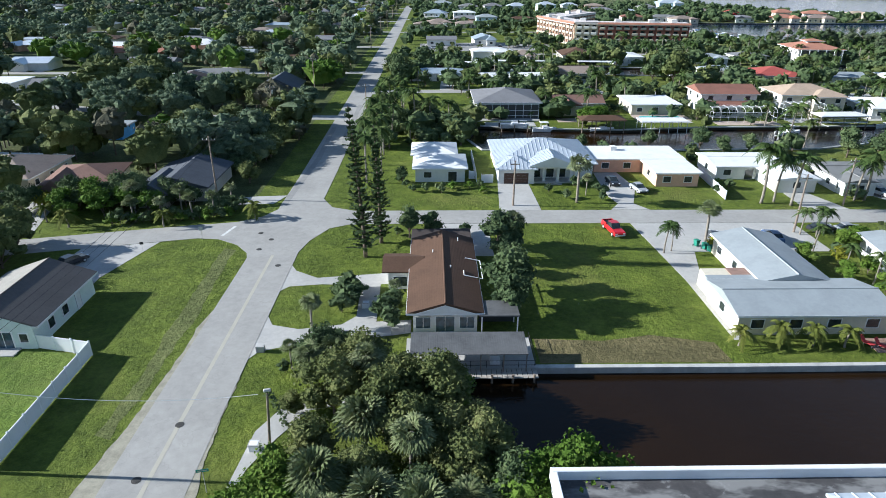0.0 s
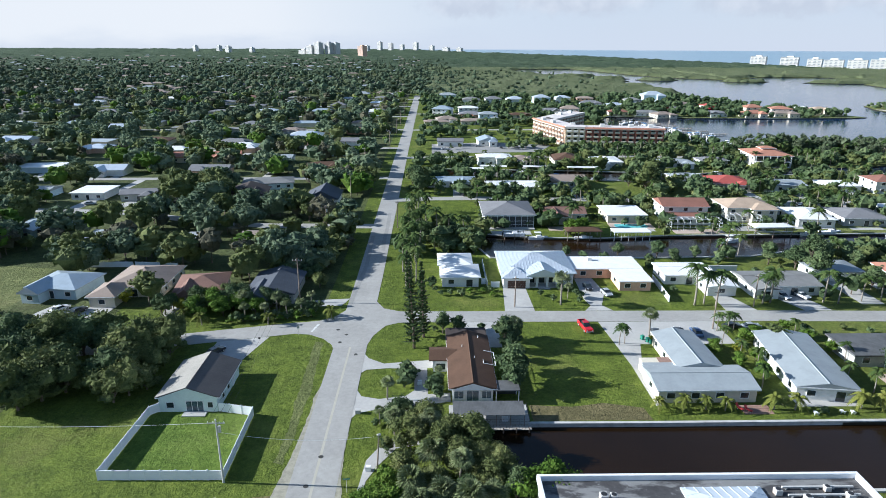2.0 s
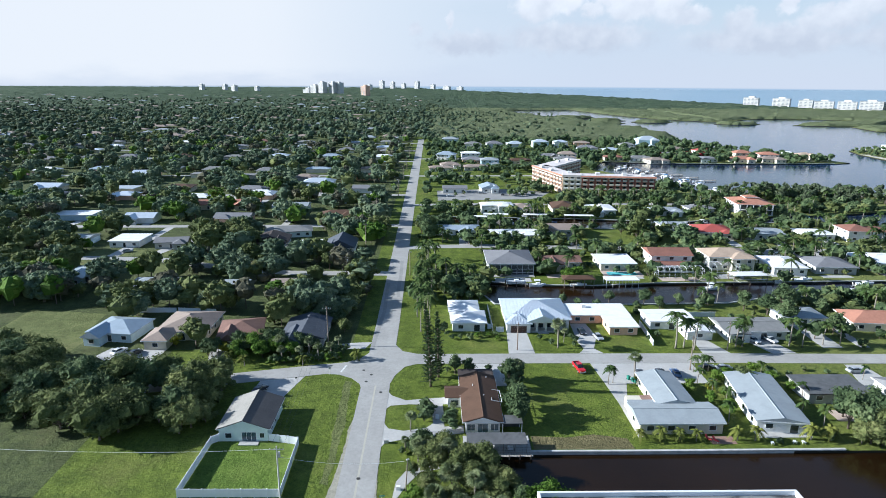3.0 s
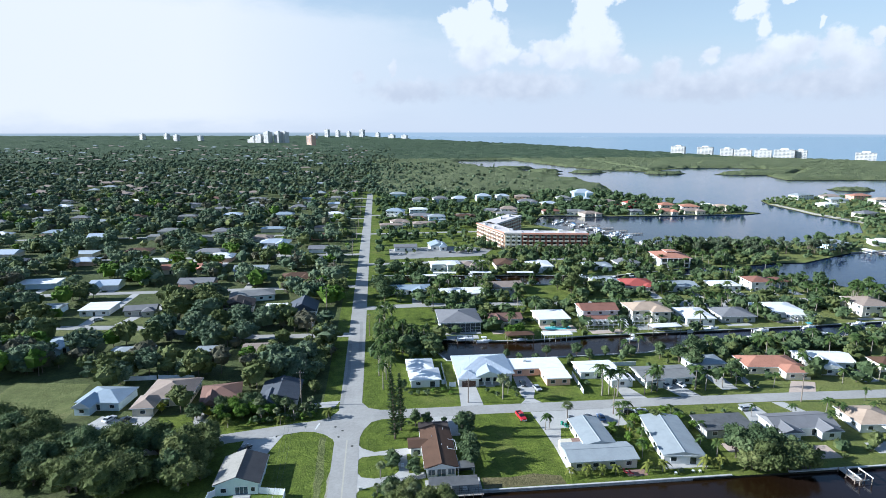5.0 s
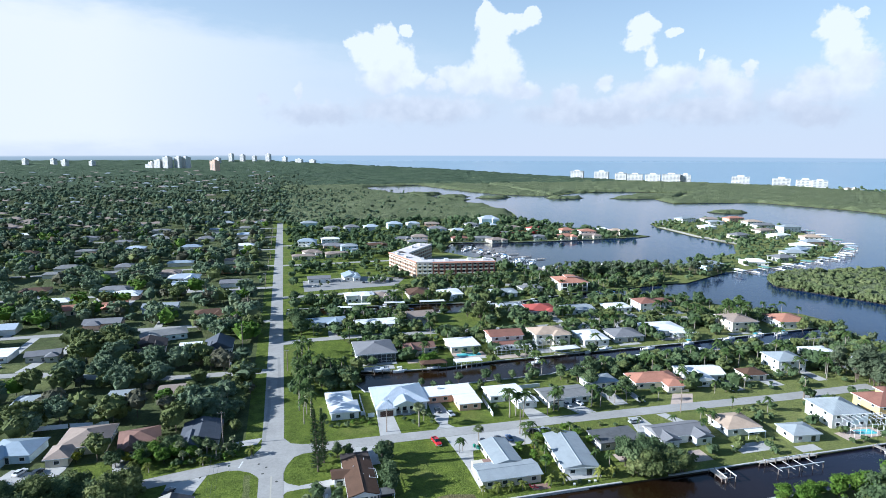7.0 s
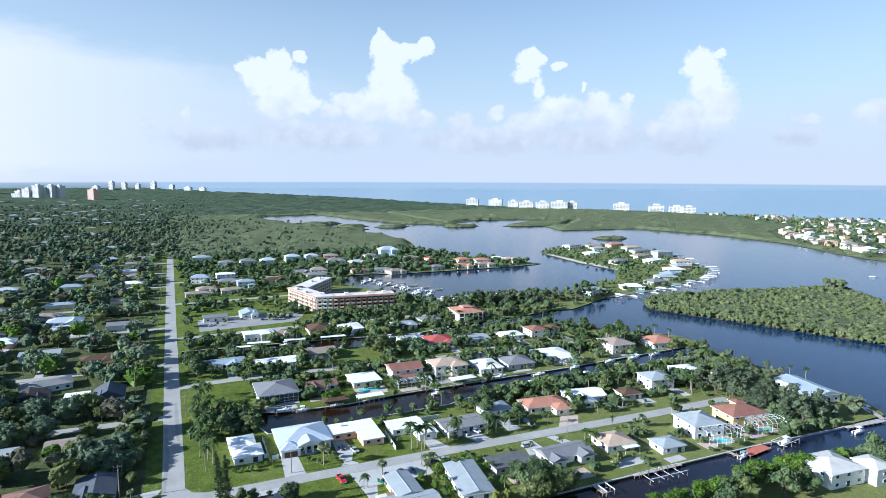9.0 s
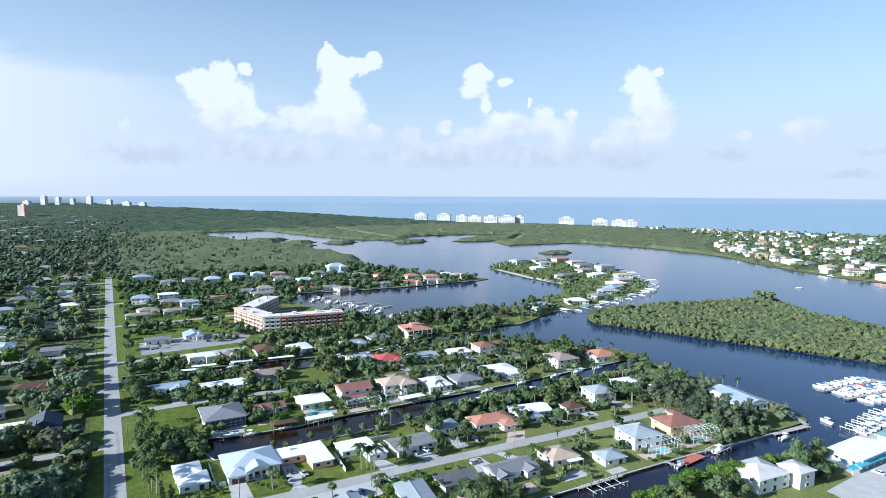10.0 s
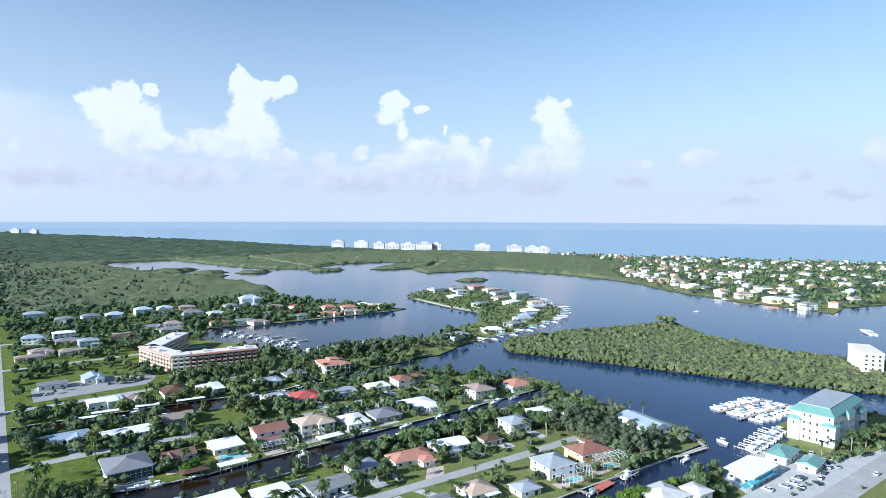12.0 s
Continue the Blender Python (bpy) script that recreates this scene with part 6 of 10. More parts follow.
# west side, half hidden under trees
for x, y, rot, w, d, hh, kd, rs, wl, rf, lb in (
        (-80, 71.5, -8, 13.5, 11.5, 2.8, "hip", 1.9, "blue_wall", "blue_roof", "bungalow with a pale blue hip roof"),
        (-43, 70, 10, 12, 12, 2.8, "hip", 1.9, "cream_wall", "rust_roof", "bungalow with a brown hip roof under trees"),
        (-150, 179, 0, 10, 13, 2.8, "gable_x", 1.2, "blue_wall", "pale_roof", "house with a pale grey roof beside a lawn"),
        (-42, 292, 6, 12, 9, 2.9, "hip", 1.8, "white_wall", "green_roof", "small house with a green roof among trees"),
        (-23.4, 69.5, 0, 12, 15, 2.7, "gable_y", 1.9, "grey_wall", "slate_blue_roof", "shaded house with a dark blue-grey roof under trees"),
        (-127, 178.5, 0, 13.5, 13.5, 2.9, "flat", 0, "white_wall", "white_roof", "long house with a bright white flat roof"),
        (-105.5, 174, 8, 14, 8.5, 2.9, "gable_x", 1.4, "grey_wall", "grey_roof", "low house with a dark grey roof"),
        (-60.5, 176.5, 6, 16, 12, 3.0, "gable_y", 2.6, "grey_wall", "dark_roof", "house with a steep dark gable roof"),
        (-40.5, 167, 0, 9.5, 14, 2.9, "flat", 0, "white_wall", "white_roof", "small building with a flat white roof"),
        (-27, 168, 0, 13, 15, 3.0, "gable_y", 3.4, "white_wall", "slate_blue_roof", "house with a steep grey gable roof"),
        (-57, 196, 12, 22, 12, 2.9, "hip", 1.6, "mint_wall", "dull_roof", "pale turquoise house with a grey hip roof"),
        (-69, 258, 0, 20, 11, 2.9, "gable_x", 1.4, "white_wall", "pale_roof", "house with a pale roof"),
        (-119, 262, 10, 15, 11, 2.9, "gable_x", 2.2, "cream_wall", "orange_roof", "house with a terracotta gable roof"),
        (-97, 264, 10, 15, 11, 2.9, "gable_x", 2.2, "cream_wall", "orange_roof", "house with a terracotta gable roof"),
        (-68, 345, 0, 22, 13, 3.0, "hip", 2.4, "white_wall", "metal_roof", "house with a pale metal hip roof"),
        (-58, 111, 0, 9, 8, 2.8, "flat", 0, "blue_vivid", "pale_roof", "small bright blue house under trees"),
        (-38, 112, 0, 12, 9, 2.8, "gable_x", 1.3, "cream_wall", "tan_roof", "small house with a tan roof under trees"),
        (-88, 113, 0, 15, 10, 2.8, "hip", 1.6, "cream_wall", "pale_roof", "house with a pale roof under trees"),
        (-118, 127.5, 10, 13.5, 13, 2.8, "hip", 1.6, "blue_wall", "blue_roof", "house with a pale blue roof")):
    house(x, y, rot, with_wing(w, d, hh, kd, rs, rng), wl, rf, lb, 0.6, 1)
house(-60, 74.5, 0, [(0, 0, 14.5, 15.5, 2.8, "hip", 2.4), (-5, -10, 6.4, 9, 2.8, "hip", 1.5)], "cream_wall", "tan_roof", "bungalow with a tan shingle hip roof and garage wing", 0.6, 2)
WEST = []
gen = np.random.default_rng(21)
roofs = ("white_roof", "dull_roof", "grey_roof", "tan_roof", "brown_roof", "blue_roof", "dull_roof", "metal_roof", "tan_roof", "grey_roof", "rust_roof", "pale_roof")
walls = ("white_wall", "cream_wall", "blue_wall", "cream_wall", "peach_wall")
names_of = {"white_roof": "white", "pale_roof": "pale grey", "grey_roof": "dark grey", "tan_roof": "tan", "brown_roof": "brown", "blue_roof": "pale blue", "rust_roof": "rusty brown", "orange_roof": "terracotta", "metal_roof": "pale metal", "dull_roof": "dull grey"}
FAR_HOMES = []
for row in (232, 290, 322, 376, 408, 464, 496, 554, 586, 634):
    xx = -26.0 - gen.uniform(0, 14)
    while xx > -0.76 * (row + 150):
        if not any(math.hypot(xx - a, row - b) < 21 for a, b in ((-61, 210), (-69, 258), (-119, 262), (-97, 264), (-68, 345))):
            rf = roofs[int(gen.integers(len(roofs)))]
            w, d = gen.uniform(14, 21), gen.uniform(9, 13)
            yy = row + gen.uniform(-9, 9)
            kd = ("hip", "gable_x", "hip", "flat")[int(gen.integers(4))]
            if row > 400:
                FAR_HOMES.append((xx, yy, w, d, 2.9, gen.uniform(1.3, 2.4), rf))
            else:
                house(xx, yy, gen.uniform(-6, 6), with_wing(w, d, 2.9, kd, 0 if kd == "flat" else gen.uniform(1.3, 2.4), gen), walls[int(gen.integers(len(walls)))], rf, f"bungalow with a {names_of[rf]} roof among dense trees", 0.6, 0, group="bungalows among the trees")
            WEST.append((xx, yy))
        xx -= gen.uniform(34, 60)


def joined_homes(rows, label):
    """Small far houses joined: walls in one mesh, roofs of each covering in another."""
    w = Geo()
    roofs_by = {}
    for x, y, a, b, h, rise, rf in rows:
        w.box(x - a / 2, y - b / 2, -0.2, x + a / 2, y + b / 2, h)
        g = roof_geo(a, b, h, "hip", rise, 0.6)
        roofs_by.setdefault(rf, Geo()).add([(px + x, py + y, pz) for px, py, pz in g.v], g.f)
    top = tagged(w.to("far_houses", M["cream_wall"]), label, "houses", kind="stuff")
    for rf, g in roofs_by.items():
        tagged(g.to("far_roofs", M[rf], top), kind="stuff")


joined_homes(FAR_HOMES, "far bungalows with pale roofs among dense trees")

# pale drives from the west streets to the bungalows
for hx, hy in WEST[:26] + [(-61, 210), (-69, 258), (-119, 262), (-97, 264), (-68, 345), (-127, 178), (-105, 174)]:
    sy = min((216, 306, 392, 480, 570, 650), key=lambda q: abs(q - hy))
    if hx > -100 and hy < 200:
        continue
    a, b = sorted((sy, hy))
    patch("driveway", [(hx + 3, a), (hx + 7, a), (hx + 7, b), (hx + 3, b)], 0.035, M["concrete"], "short pale concrete driveway to a bungalow", "driveway")

# canal homes between the flats and the mangrove flat
gen = np.random.default_rng(29)
TAKEN = [(o.matrix_basis.translation.x, o.matrix_basis.translation.y) for o in scene.objects if o.name.startswith("house")]
for x, y, rf in ((31, 684, "pale_roof"), (59, 622, "white_roof"), (83, 596, "dull_roof"), (110, 610, "metal_roof"), (142, 639, "pale_roof"), (164, 608, "grey_roof"), (186, 609, "tan_roof"), (58, 540, "dull_roof"), (130, 529, "grey_roof"), (146, 498, "tan_roof"), (206, 484, "grey_roof"),
                 (183, 492, "tan_roof"), (257, 606, "metal_roof"), (280, 572, "tan_roof"), (303, 556, "crimson_roof"), (324, 513, "orange_roof"), (344, 500, "orange_roof"), (376, 520, "white_roof"), (225, 476, "tan_roof"), (264, 484, "grey_roof"), (28, 493, "blue_roof"), (53, 476, "grey_roof"), (66, 452, "pale_roof"), (101, 475, "grey_roof"),
                 (30, 440, "tan_roof"), (34, 560, "dull_roof"), (36, 622, "grey_roof"), (100, 548, "pale_roof"), (232, 590, "dull_roof"), (206, 560, "metal_roof"), (168, 548, "pale_roof")):
    if is_land(x, y) and (x > 170 or y < 500) and all(math.hypot(x - a, y - b) > 17 for a, b in TAKEN):
        two = gen.uniform() < 0.4
        w, d = gen.uniform(15, 20), gen.uniform(11, 14)
        house(x, y, gen.uniform(-20, 20), [(0, 0, w, d, 5.6 if two else 3.1, "hip", gen.uniform(1.8, 2.8)), (w * 0.3, -d * 0.5, w * 0.4, d * 0.5, 2.9, "hip", 1.3)], walls[int(gen.integers(len(walls)))], rf, f"{'two-storey' if two else 'single-storey'} house with a {names_of.get(rf, 'dark red')} hip roof near the lagoon", 0.7, 1, group="houses near the lagoon")

# ---- trees ----
thick = [Kind(make_tree("broad_tree", 8.0, 4.2, 10, 2700, 0.2, ("leaf_olive", "leaf", "leaf_olive")[i], 20 + i, ("dense olive green tree in the thicket by the canal", "dense dark green tree in the thicket by the canal")[i % 2], 0.22, low=0.1)) for i in range(3)]
broad = [Kind(make_tree("broad_tree", 8.5, 4.2, 9, 850, 0.26, "leaf", 40 + i, "broad dark green shade tree with a dense rounded crown", 0.25, low=0.22)) for i in range(4)]
light_broad = [Kind(make_tree("broad_tree", 8.0, 4.2, 9, 420, 0.34, ("leaf", "leaf_olive", "leaf")[i], 50 + i, ("dark green garden tree with a rounded crown", "olive green garden tree with a rounded crown")[i % 2], 0.22, low=0.1, grid=(7, 3))) for i in range(3)]
oak = [Kind(make_tree("broad_tree", 8.5, 5.2, 15, 1250, 0.24, ("leaf_olive", "leaf", "leaf_olive")[i], 30 + i, ("large spreading olive green tree with a low dense crown", "large spreading dark green tree with a low dense crown")[i % 2], 0.3, low=0.1, grid=(8, 4))) for i in range(3)]
bright = [Kind(make_tree("broad_tree", 6.0, 3.4, 8, 800, 0.22, "leaf_light", 60 + i, "bright green leafy tree with a full crown", 0.18, low=0.15)) for i in range(2)]
casuarina = [Kind(make_tree("casuarina", 12.0, 3.8, 12, 620, 0.33, "leaf_grey", 70 + i, "tall feathery grey-green casuarina tree", 0.25, low=0.12, grid=(7, 4))) for i in range(3)]
shrub = [Kind(make_tree("shrub", 2.4, 1.7, 6, 110, 0.18, "leaf", 80 + i, "dark green garden shrub", 0.06, "shrub", low=0.06, grid=(6, 3))) for i in range(2)]
light_shrub = Kind(make_tree("shrub", 2.0, 1.5, 6, 150, 0.17, "leaf_light", 85, "bright green garden shrub", 0.06, "shrub", low=0.06, grid=(6, 3)))
gold = Kind(make_tree("croton_shrub", 2.6, 1.7, 6, 150, 0.17, "gold", 86, "yellow-green leafy ornamental shrub", 0.06, "shrub", low=0.08, grid=(6, 3)))
coco = [Kind(make_palm("coconut_palm", 7.5, 15, 3.1, 90 + i, "tall feather palm with arching fronds")) for i in range(2)]
royal = Kind(make_palm("royal_palm", 11.5, 15, 3.3, 95, "very tall royal palm with a slim grey trunk", trunk_r=0.22, lean=0.15))
tall_queen = Kind(make_palm("queen_palm", 9.6, 16, 2.7, 98, "slim tall queen palm with a pale trunk and soft fronds", trunk_r=0.16, droop=1.15, lean=0.3))
queen = Kind(make_palm("young_palm", 2.6, 14, 2.2, 97, "small palm with yellow-green drooping fronds", mat="palm_light", trunk_r=0.12, droop=1.1, lean=0.1))
sabal = [Kind(make_fan_palm("cabbage_palm", 6.0, 50, 2.1, 100 + i, "cabbage palm with a rough trunk and round head of fans")) for i in range(2)]
low_sabal = Kind(make_fan_palm("cabbage_palm", 4.2, 70, 2.6, 104, "broad cabbage palm with a shaggy head of pale fans"))

tagged(make_norfolk("norfolk_pine", 22.8, 2.5, 5, "very tall slender norfolk pine beside the road", 1.4), group="").matrix_basis = pose(14.1, 37.4, 0)
tagged(make_norfolk("norfolk_pine", 18.8, 2.0, 6, "tall slender norfolk pine on the lawn", 0.5)).matrix_basis = pose(16.1, 42.6, 0)

# thicket between road and canal, in front of the brown house
for x, y, s in ((12.5, 8.5, 0.75), (17, 5.5, 0.85), (21.5, 4.2, 0.62), (14.5, 1.5, 0.8), (19.5, -1.2, 0.85), (24.5, 0.5, 0.9), (25.5, -4.5, 0.75), (13.5, -6.0, 0.7), (18.5, -9.0, 0.7), (23, -11.5, 0.7), (21, 1.8, 0.8), (16, 8.2, 0.6), (22, -4.5, 0.85), (10.5, 1.5, 0.35), (28.2, -2.5, 0.55), (31, -9.6, 0.6), (34.2, -10.2, 0.5), (28.6, -6.0, 0.75), (26.8, -8.6, 0.8), (30.4, -10.6, 0.7), (37, -10.6, 0.4), (39.5, -10.8, 0.34), (25, 4.6, 0.6)):
    thick[int(rng.integers(3))].plant(x, y, s)
for x, y, s in ((26.8, 3.0, 0.55), (29, -9, 0.6), (31.5, -10.5, 0.9), (34.8, -10.3, 1.0), (37.4, -10.6, 0.85), (40, -10.8, 0.55), (11.5, -9.5, 0.75), (9.6, -11.0, 0.62), (11.8, -13.5, 0.8), (9.2, -15, 0.85), (7.8, -12.4, 0.6), (11.2, -11.2, 0.7), (13.5, -17, 0.7), (10.5, -18, 0.7), (23.5, 5.0, 0.55), (33, -9.5, 0.5)):
    bright[int(rng.integers(2))].plant(x, y, s)
for x, y, s in ((14.8, -10.2, 0.95), (18.2, -4.6, 1.0), (19.4, -12.8, 0.95), (23.4, -14.2, 1.0), (15.8, -14.8, 0.9), (26.5, -13.2, 0.85)):
    low_sabal.plant(x, y, s)
for x, y, s in ((11.6, 5.6, 0.75), (13.8, 6.8, 0.7), (17.6, 3.4, 0.85), (22.2, -7.5, 0.95), (8.8, 9.0, 0.5)):
    sabal[int(rng.integers(2))].plant(x, y, s)
# round the brown house
for x, y, s in ((34.2, 22.5, 0.95), (35.2, 26.5, 0.72), (33.6, 19.0, 0.75)):
    broad[int(rng.integers(4))].plant(x, y, s)
for x, y, s in ((34.5, 31.5, 0.55), (35, 35.5, 0.6), (34.2, 39.5, 0.85), (36.5, 41.2, 0.6), (20.5, 44.5, 0.62), (24.2, 44, 0.55), ):
    broad[int(rng.integers(4))].plant(x, y, s)
for x, y, s in ((9.6, 16.8, 0.68), (19.2, 23.5, 0.45), (35.6, 37.2, 0.7), (36.4, 40.0, 0.9)):
    sabal[int(rng.integers(2))].plant(x, y, s)
for x, y, s in ((13.0, 26.6, 1.25), (12.2, 24.4, 1.1), (13.6, 23.0, 1.3), (12.6, 21.0, 1.15), (18.9, 17.6, 1.2), (18.4, 19.8, 1.3), (19.2, 21.8, 1.2), (14.4, 25.2, 1.0)):
    shrub[int(rng.integers(2))].plant(x, y, s)
for x, y in ((12.2, 14.2), (13.3, 14.0), (8.2, 8.3), (9.4, 10.0), (33.5, 12.2), (18.5, 45.6), (29.5, 46.0)):
    shrub[int(rng.integers(2))].plant(x, y, rng.uniform(0.6, 0.9))
HEDGE = []


def low_tree(x, y, s):
    """A bushy tree of the joined hedges: place and size."""
    HEDGE.append((x, y, 8.0 * s, 4.2 * s))


# gardens along the side street
sabal[0].plant(51, 60.5, 1.15)
sabal[1].plant(67.8, 42.6, 0.95)
sabal[0].plant(53.6, 64.6, 0.55)
for x, y, s in ((59.6, 38.2, 0.62), (61.0, 39.0, 0.55), (84.5, 45.2, 0.6), (86.6, 44.2, 0.62), (88.5, 45.4, 0.55)):
    coco[int(rng.integers(2))].plant(x, y, s)
for x in (59.5, 64.2, 68.2, 71.6, 80.8, 84.6, 97, 101):
    queen.plant(x, 12.6 + rng.uniform(-0.4, 0.6), rng.uniform(0.85, 1.15))
for x, y in ((67.5, 39.4), (68.4, 38.2), (69.2, 36.8), (86, 37), (84, 34), (81, 22), (79.5, 17)):
    gold.plant(x, y, rng.uniform(0.6, 0.9))
for x, y in ((56, 62), (57, 64.5), (56.4, 67.5), (55.4, 71), (49.5, 63), (46.8, 66.5), (52.5, 70), (19, 70), (20.5, 67), (23, 67), (28, 68.4), (31.5, 68.8), (33.6, 70), (34, 66.5), (26, 66), (17.6, 73), (79.5, 66), (81, 70), (83, 68.5), (104, 62)):
    (shrub[int(rng.integers(2))] if rng.uniform() < 0.6 else light_shrub).plant(x, y, rng.uniform(0.6, 1.1))
for x, y, s in ((85.3, 60, 1.35), (90.3, 58.8, 1.25), (88, 60.6, 1.1), (103.5, 61, 1.1), (105.5, 61.3, 1.25), (119.5, 61.4, 1.15), (123, 60.5, 0.95)):
    coco[int(rng.integers(2))].plant(x, y, s)
for x, y, s in ((78, 33, 0.5), (82, 29, 0.5), (84.5, 24, 0.55), (86.5, 31, 0.45), (80, 36, 0.45), (88, 39, 0.55), (91, 41.5, 0.5), (100, 44, 0.55), (102.6, 40, 0.5), (104.6, 34, 0.5)):
    bright[int(rng.integers(2))].plant(x, y, s)
for x, y in ((82.5, 38), (83, 31), (85, 27.5), (101, 42), (99.5, 21), (103, 18), (105, 30), (82, 19.5)):
    coco[int(rng.integers(2))].plant(x, y, rng.uniform(0.5, 0.7))
for x, y, s in ((108, 17, 1.05), (113, 13.5, 1.1), (118, 17, 1.0), (113, 11, 1.0), (118, 10.5, 0.95), (123, 10, 0.9), (109, 12.5, 0.9), (110, 22, 0.9), (122, 14, 0.9), (116, 21.5, 0.9)):
    broad[int(rng.integers(4))].plant(x, y, s)
for x, y, s in ((88, 96, 0.7), (92, 92, 0.6), (76, 97, 0.55), (128, 78, 1.05), (133, 90, 1.1), (126, 86, 1.0), (138, 70, 0.8), (120, 90, 0.8), (144, 86, 0.75), (60, 97, 0.45), (100, 96, 0.5)):
    broad[int(rng.integers(4))].plant(x, y, s)
for x, y, s in ((112, 101, 1.2), (115, 99, 0.8), (108, 97, 0.7), (130, 62, 0.9), (135, 62, 0.8), (148, 60, 0.7), (190, 62, 0.8), (175, 61, 0.7), (172, 47, 0.6), (150, 37, 0.8), (153, 35, 0.8), (146, 30, 0.7), (166, 36, 0.6), (205, 47, 0.7), (182, 40, 0.7), (127, 40, 0.5), (139, 38, 0.6)):
    coco[int(rng.integers(2))].plant(x, y, s)
for i in range(8):
    royal.plant(252 + rng.uniform(-9, 9), 146 + rng.uniform(-8, 8), rng.uniform(0.85, 1.1))
for x, y, s in ((268, 152, 1.0), (278, 152, 0.95), (288, 148, 1.0), (292, 140, 0.9), (262, 120, 0.8), (258, 95, 0.9), (232, 62, 0.9), (247, 66, 0.8), (300, 52, 0.8), (300, 61, 0.7)):
    royal.plant(x, y, s * 0.85)
for i in range(40):
    casuarina[i % 3].plant(rng.uniform(240, 266), rng.uniform(16, 70), rng.uniform(0.75, 1.15))
for i in range(30):
    casuarina[i % 3].plant(rng.uniform(205, 300), rng.uniform(268, 306), rng.uniform(0.6, 0.95))
for i in range(22):
    low_tree(rng.uniform(230, 262), rng.uniform(10, 36), rng.uniform(0.5, 0.85))
for x, y in ((286, 128), (292, 126), (296, 122), (298, 117), (288, 118), (280, 124)):
    light_broad[int(rng.integers(3))].plant(x, y, rng.uniform(0.7, 0.95))
for i in range(22):
    x = 150 + i * 5
    light_broad[i % 3].plant(x + rng.uniform(-2, 2), -16 + rng.uniform(-9, 2), rng.uniform(0.8, 1.3)) if not 203 < x < 232 else bright[i % 2].plant(x, -13.5, 0.9)
# dark hedge and palms at the head of the middle canal
for i in range(44):
    low_tree(rng.uniform(17, 32.5), rng.uniform(100, 120), rng.uniform(0.28, 0.46))
for x, y, s in ((11, 72.6, 1.0), (13.6, 77, 1.05), (12.2, 81, 0.95), (9.6, 85, 1.0), (11.8, 88, 1.05), (13, 93, 1.0), (10, 97, 1.1), (12, 103, 1.0), (9.4, 109, 1.0), (11.4, 115, 1.1), (13.6, 122, 1.0), (9.8, 128, 1.05), (12.2, 135, 1.0), (10.2, 142, 1.0)):
    tall_queen.plant(x, y, s)
for x, y, s in ((19.9, 115.6, 1.35), (16, 127, 1.2), (14.2, 108, 1.1), (15.5, 146, 1.1), (12.6, 152, 1.2)):
    coco[0].plant(x, y, s)
for i in range(22):
    low_tree(rng.uniform(8.2, 15), rng.uniform(98, 150), rng.uniform(0.3, 0.6))
for x, y, s in ((24, 132, 0.5), (31, 131, 0.5), (34.5, 168, 0.6), (12, 190, 1.2), (10, 200, 1.1), (13, 182, 1.0), (17, 118, 0.6)):
    broad[int(rng.integers(4))].plant(x, y, s)
for x, y, s in ((18.2, 72.0, 0.45), (18.6, 100, 0.3), (9, 200, 1.0), (14, 206, 0.9), (20, 214, 1.0), (12, 195, 0.8), (115, 188, 1.5), (119, 193, 1.3), (110, 197, 1.2), (30, 300, 0.4), (36, 306, 0.4), (22, 184, 0.7)):
    light_broad[int(rng.integers(3))].plant(x, y, s)
for x, y, s in ((66.5, 121.5, 0.62), (70, 123, 0.6), (72.5, 127, 0.5)):
    bright[int(rng.integers(2))].plant(x, y, s * 1.5)
for x, y, s in ((48, 172, 1.1), (54, 180, 1.1), (60, 168, 1.0), (66, 180, 1.1), (74, 178, 1.1), (80, 172, 1.0), (86, 182, 1.0), (94, 160, 0.8), (100, 166, 0.9), (100, 128, 0.6), (122, 152, 0.7), (118, 124, 0.55)):
    light_broad[int(rng.integers(3))].plant(x, y, s * 0.75)
# random gardens among the houses east of the road
HOUSES = [(o.matrix_basis.translation.x, o.matrix_basis.translation.y) for o in scene.objects if o.name.startswith("house")]
gen = np.random.default_rng(3)


def clear(x, y, r):
    return is_land(x, y) and all(math.hypot(x - a, y - b) > r for a, b in HOUSES)


made = 0
GARDEN = []
while made < 1700:
    x, y = gen.uniform(8, 290), gen.uniform(58, 300)
    near_house = not clear(x, y, 11.0)
    if 34 < x < 296 and 93 + 0.05 * x < y < 126 + 0.05 * x and gen.uniform() < 0.75:
        continue
    if not clear(x, y, 8.6) or abs(y - 170) < 5 or abs(y - 273) < 5 or (y < 100 and x < 130) or (y < 66) or (16 < x < 98 and 284 < y < 326) or (88 < x < 112 and 176 < y < 204) or (8 < x < 80 and 258 < y < 300 and gen.uniform() < 0.85) or (4 < x < 36 and 124 < y < 170) or (4 < x < 34 and 170 <= y < 192 and gen.uniform() < 0.8) or (y > 178 and gen.uniform() < 0.25):
        continue
    u = gen.uniform()
    if u < 0.66:
        r = gen.uniform(1.1, 2.0) if near_house else 1.7 + 3.6 * gen.uniform() ** 1.5
        GARDEN.append((x, y, r * gen.uniform(1.15, 1.6), r))
    elif u < 0.78:
        coco[made % 2].plant(x, y, gen.uniform(0.7, 1.15))
    elif u < 0.85:
        shrub[made % 2].plant(x, y, gen.uniform(0.8, 1.3))
    made += 1
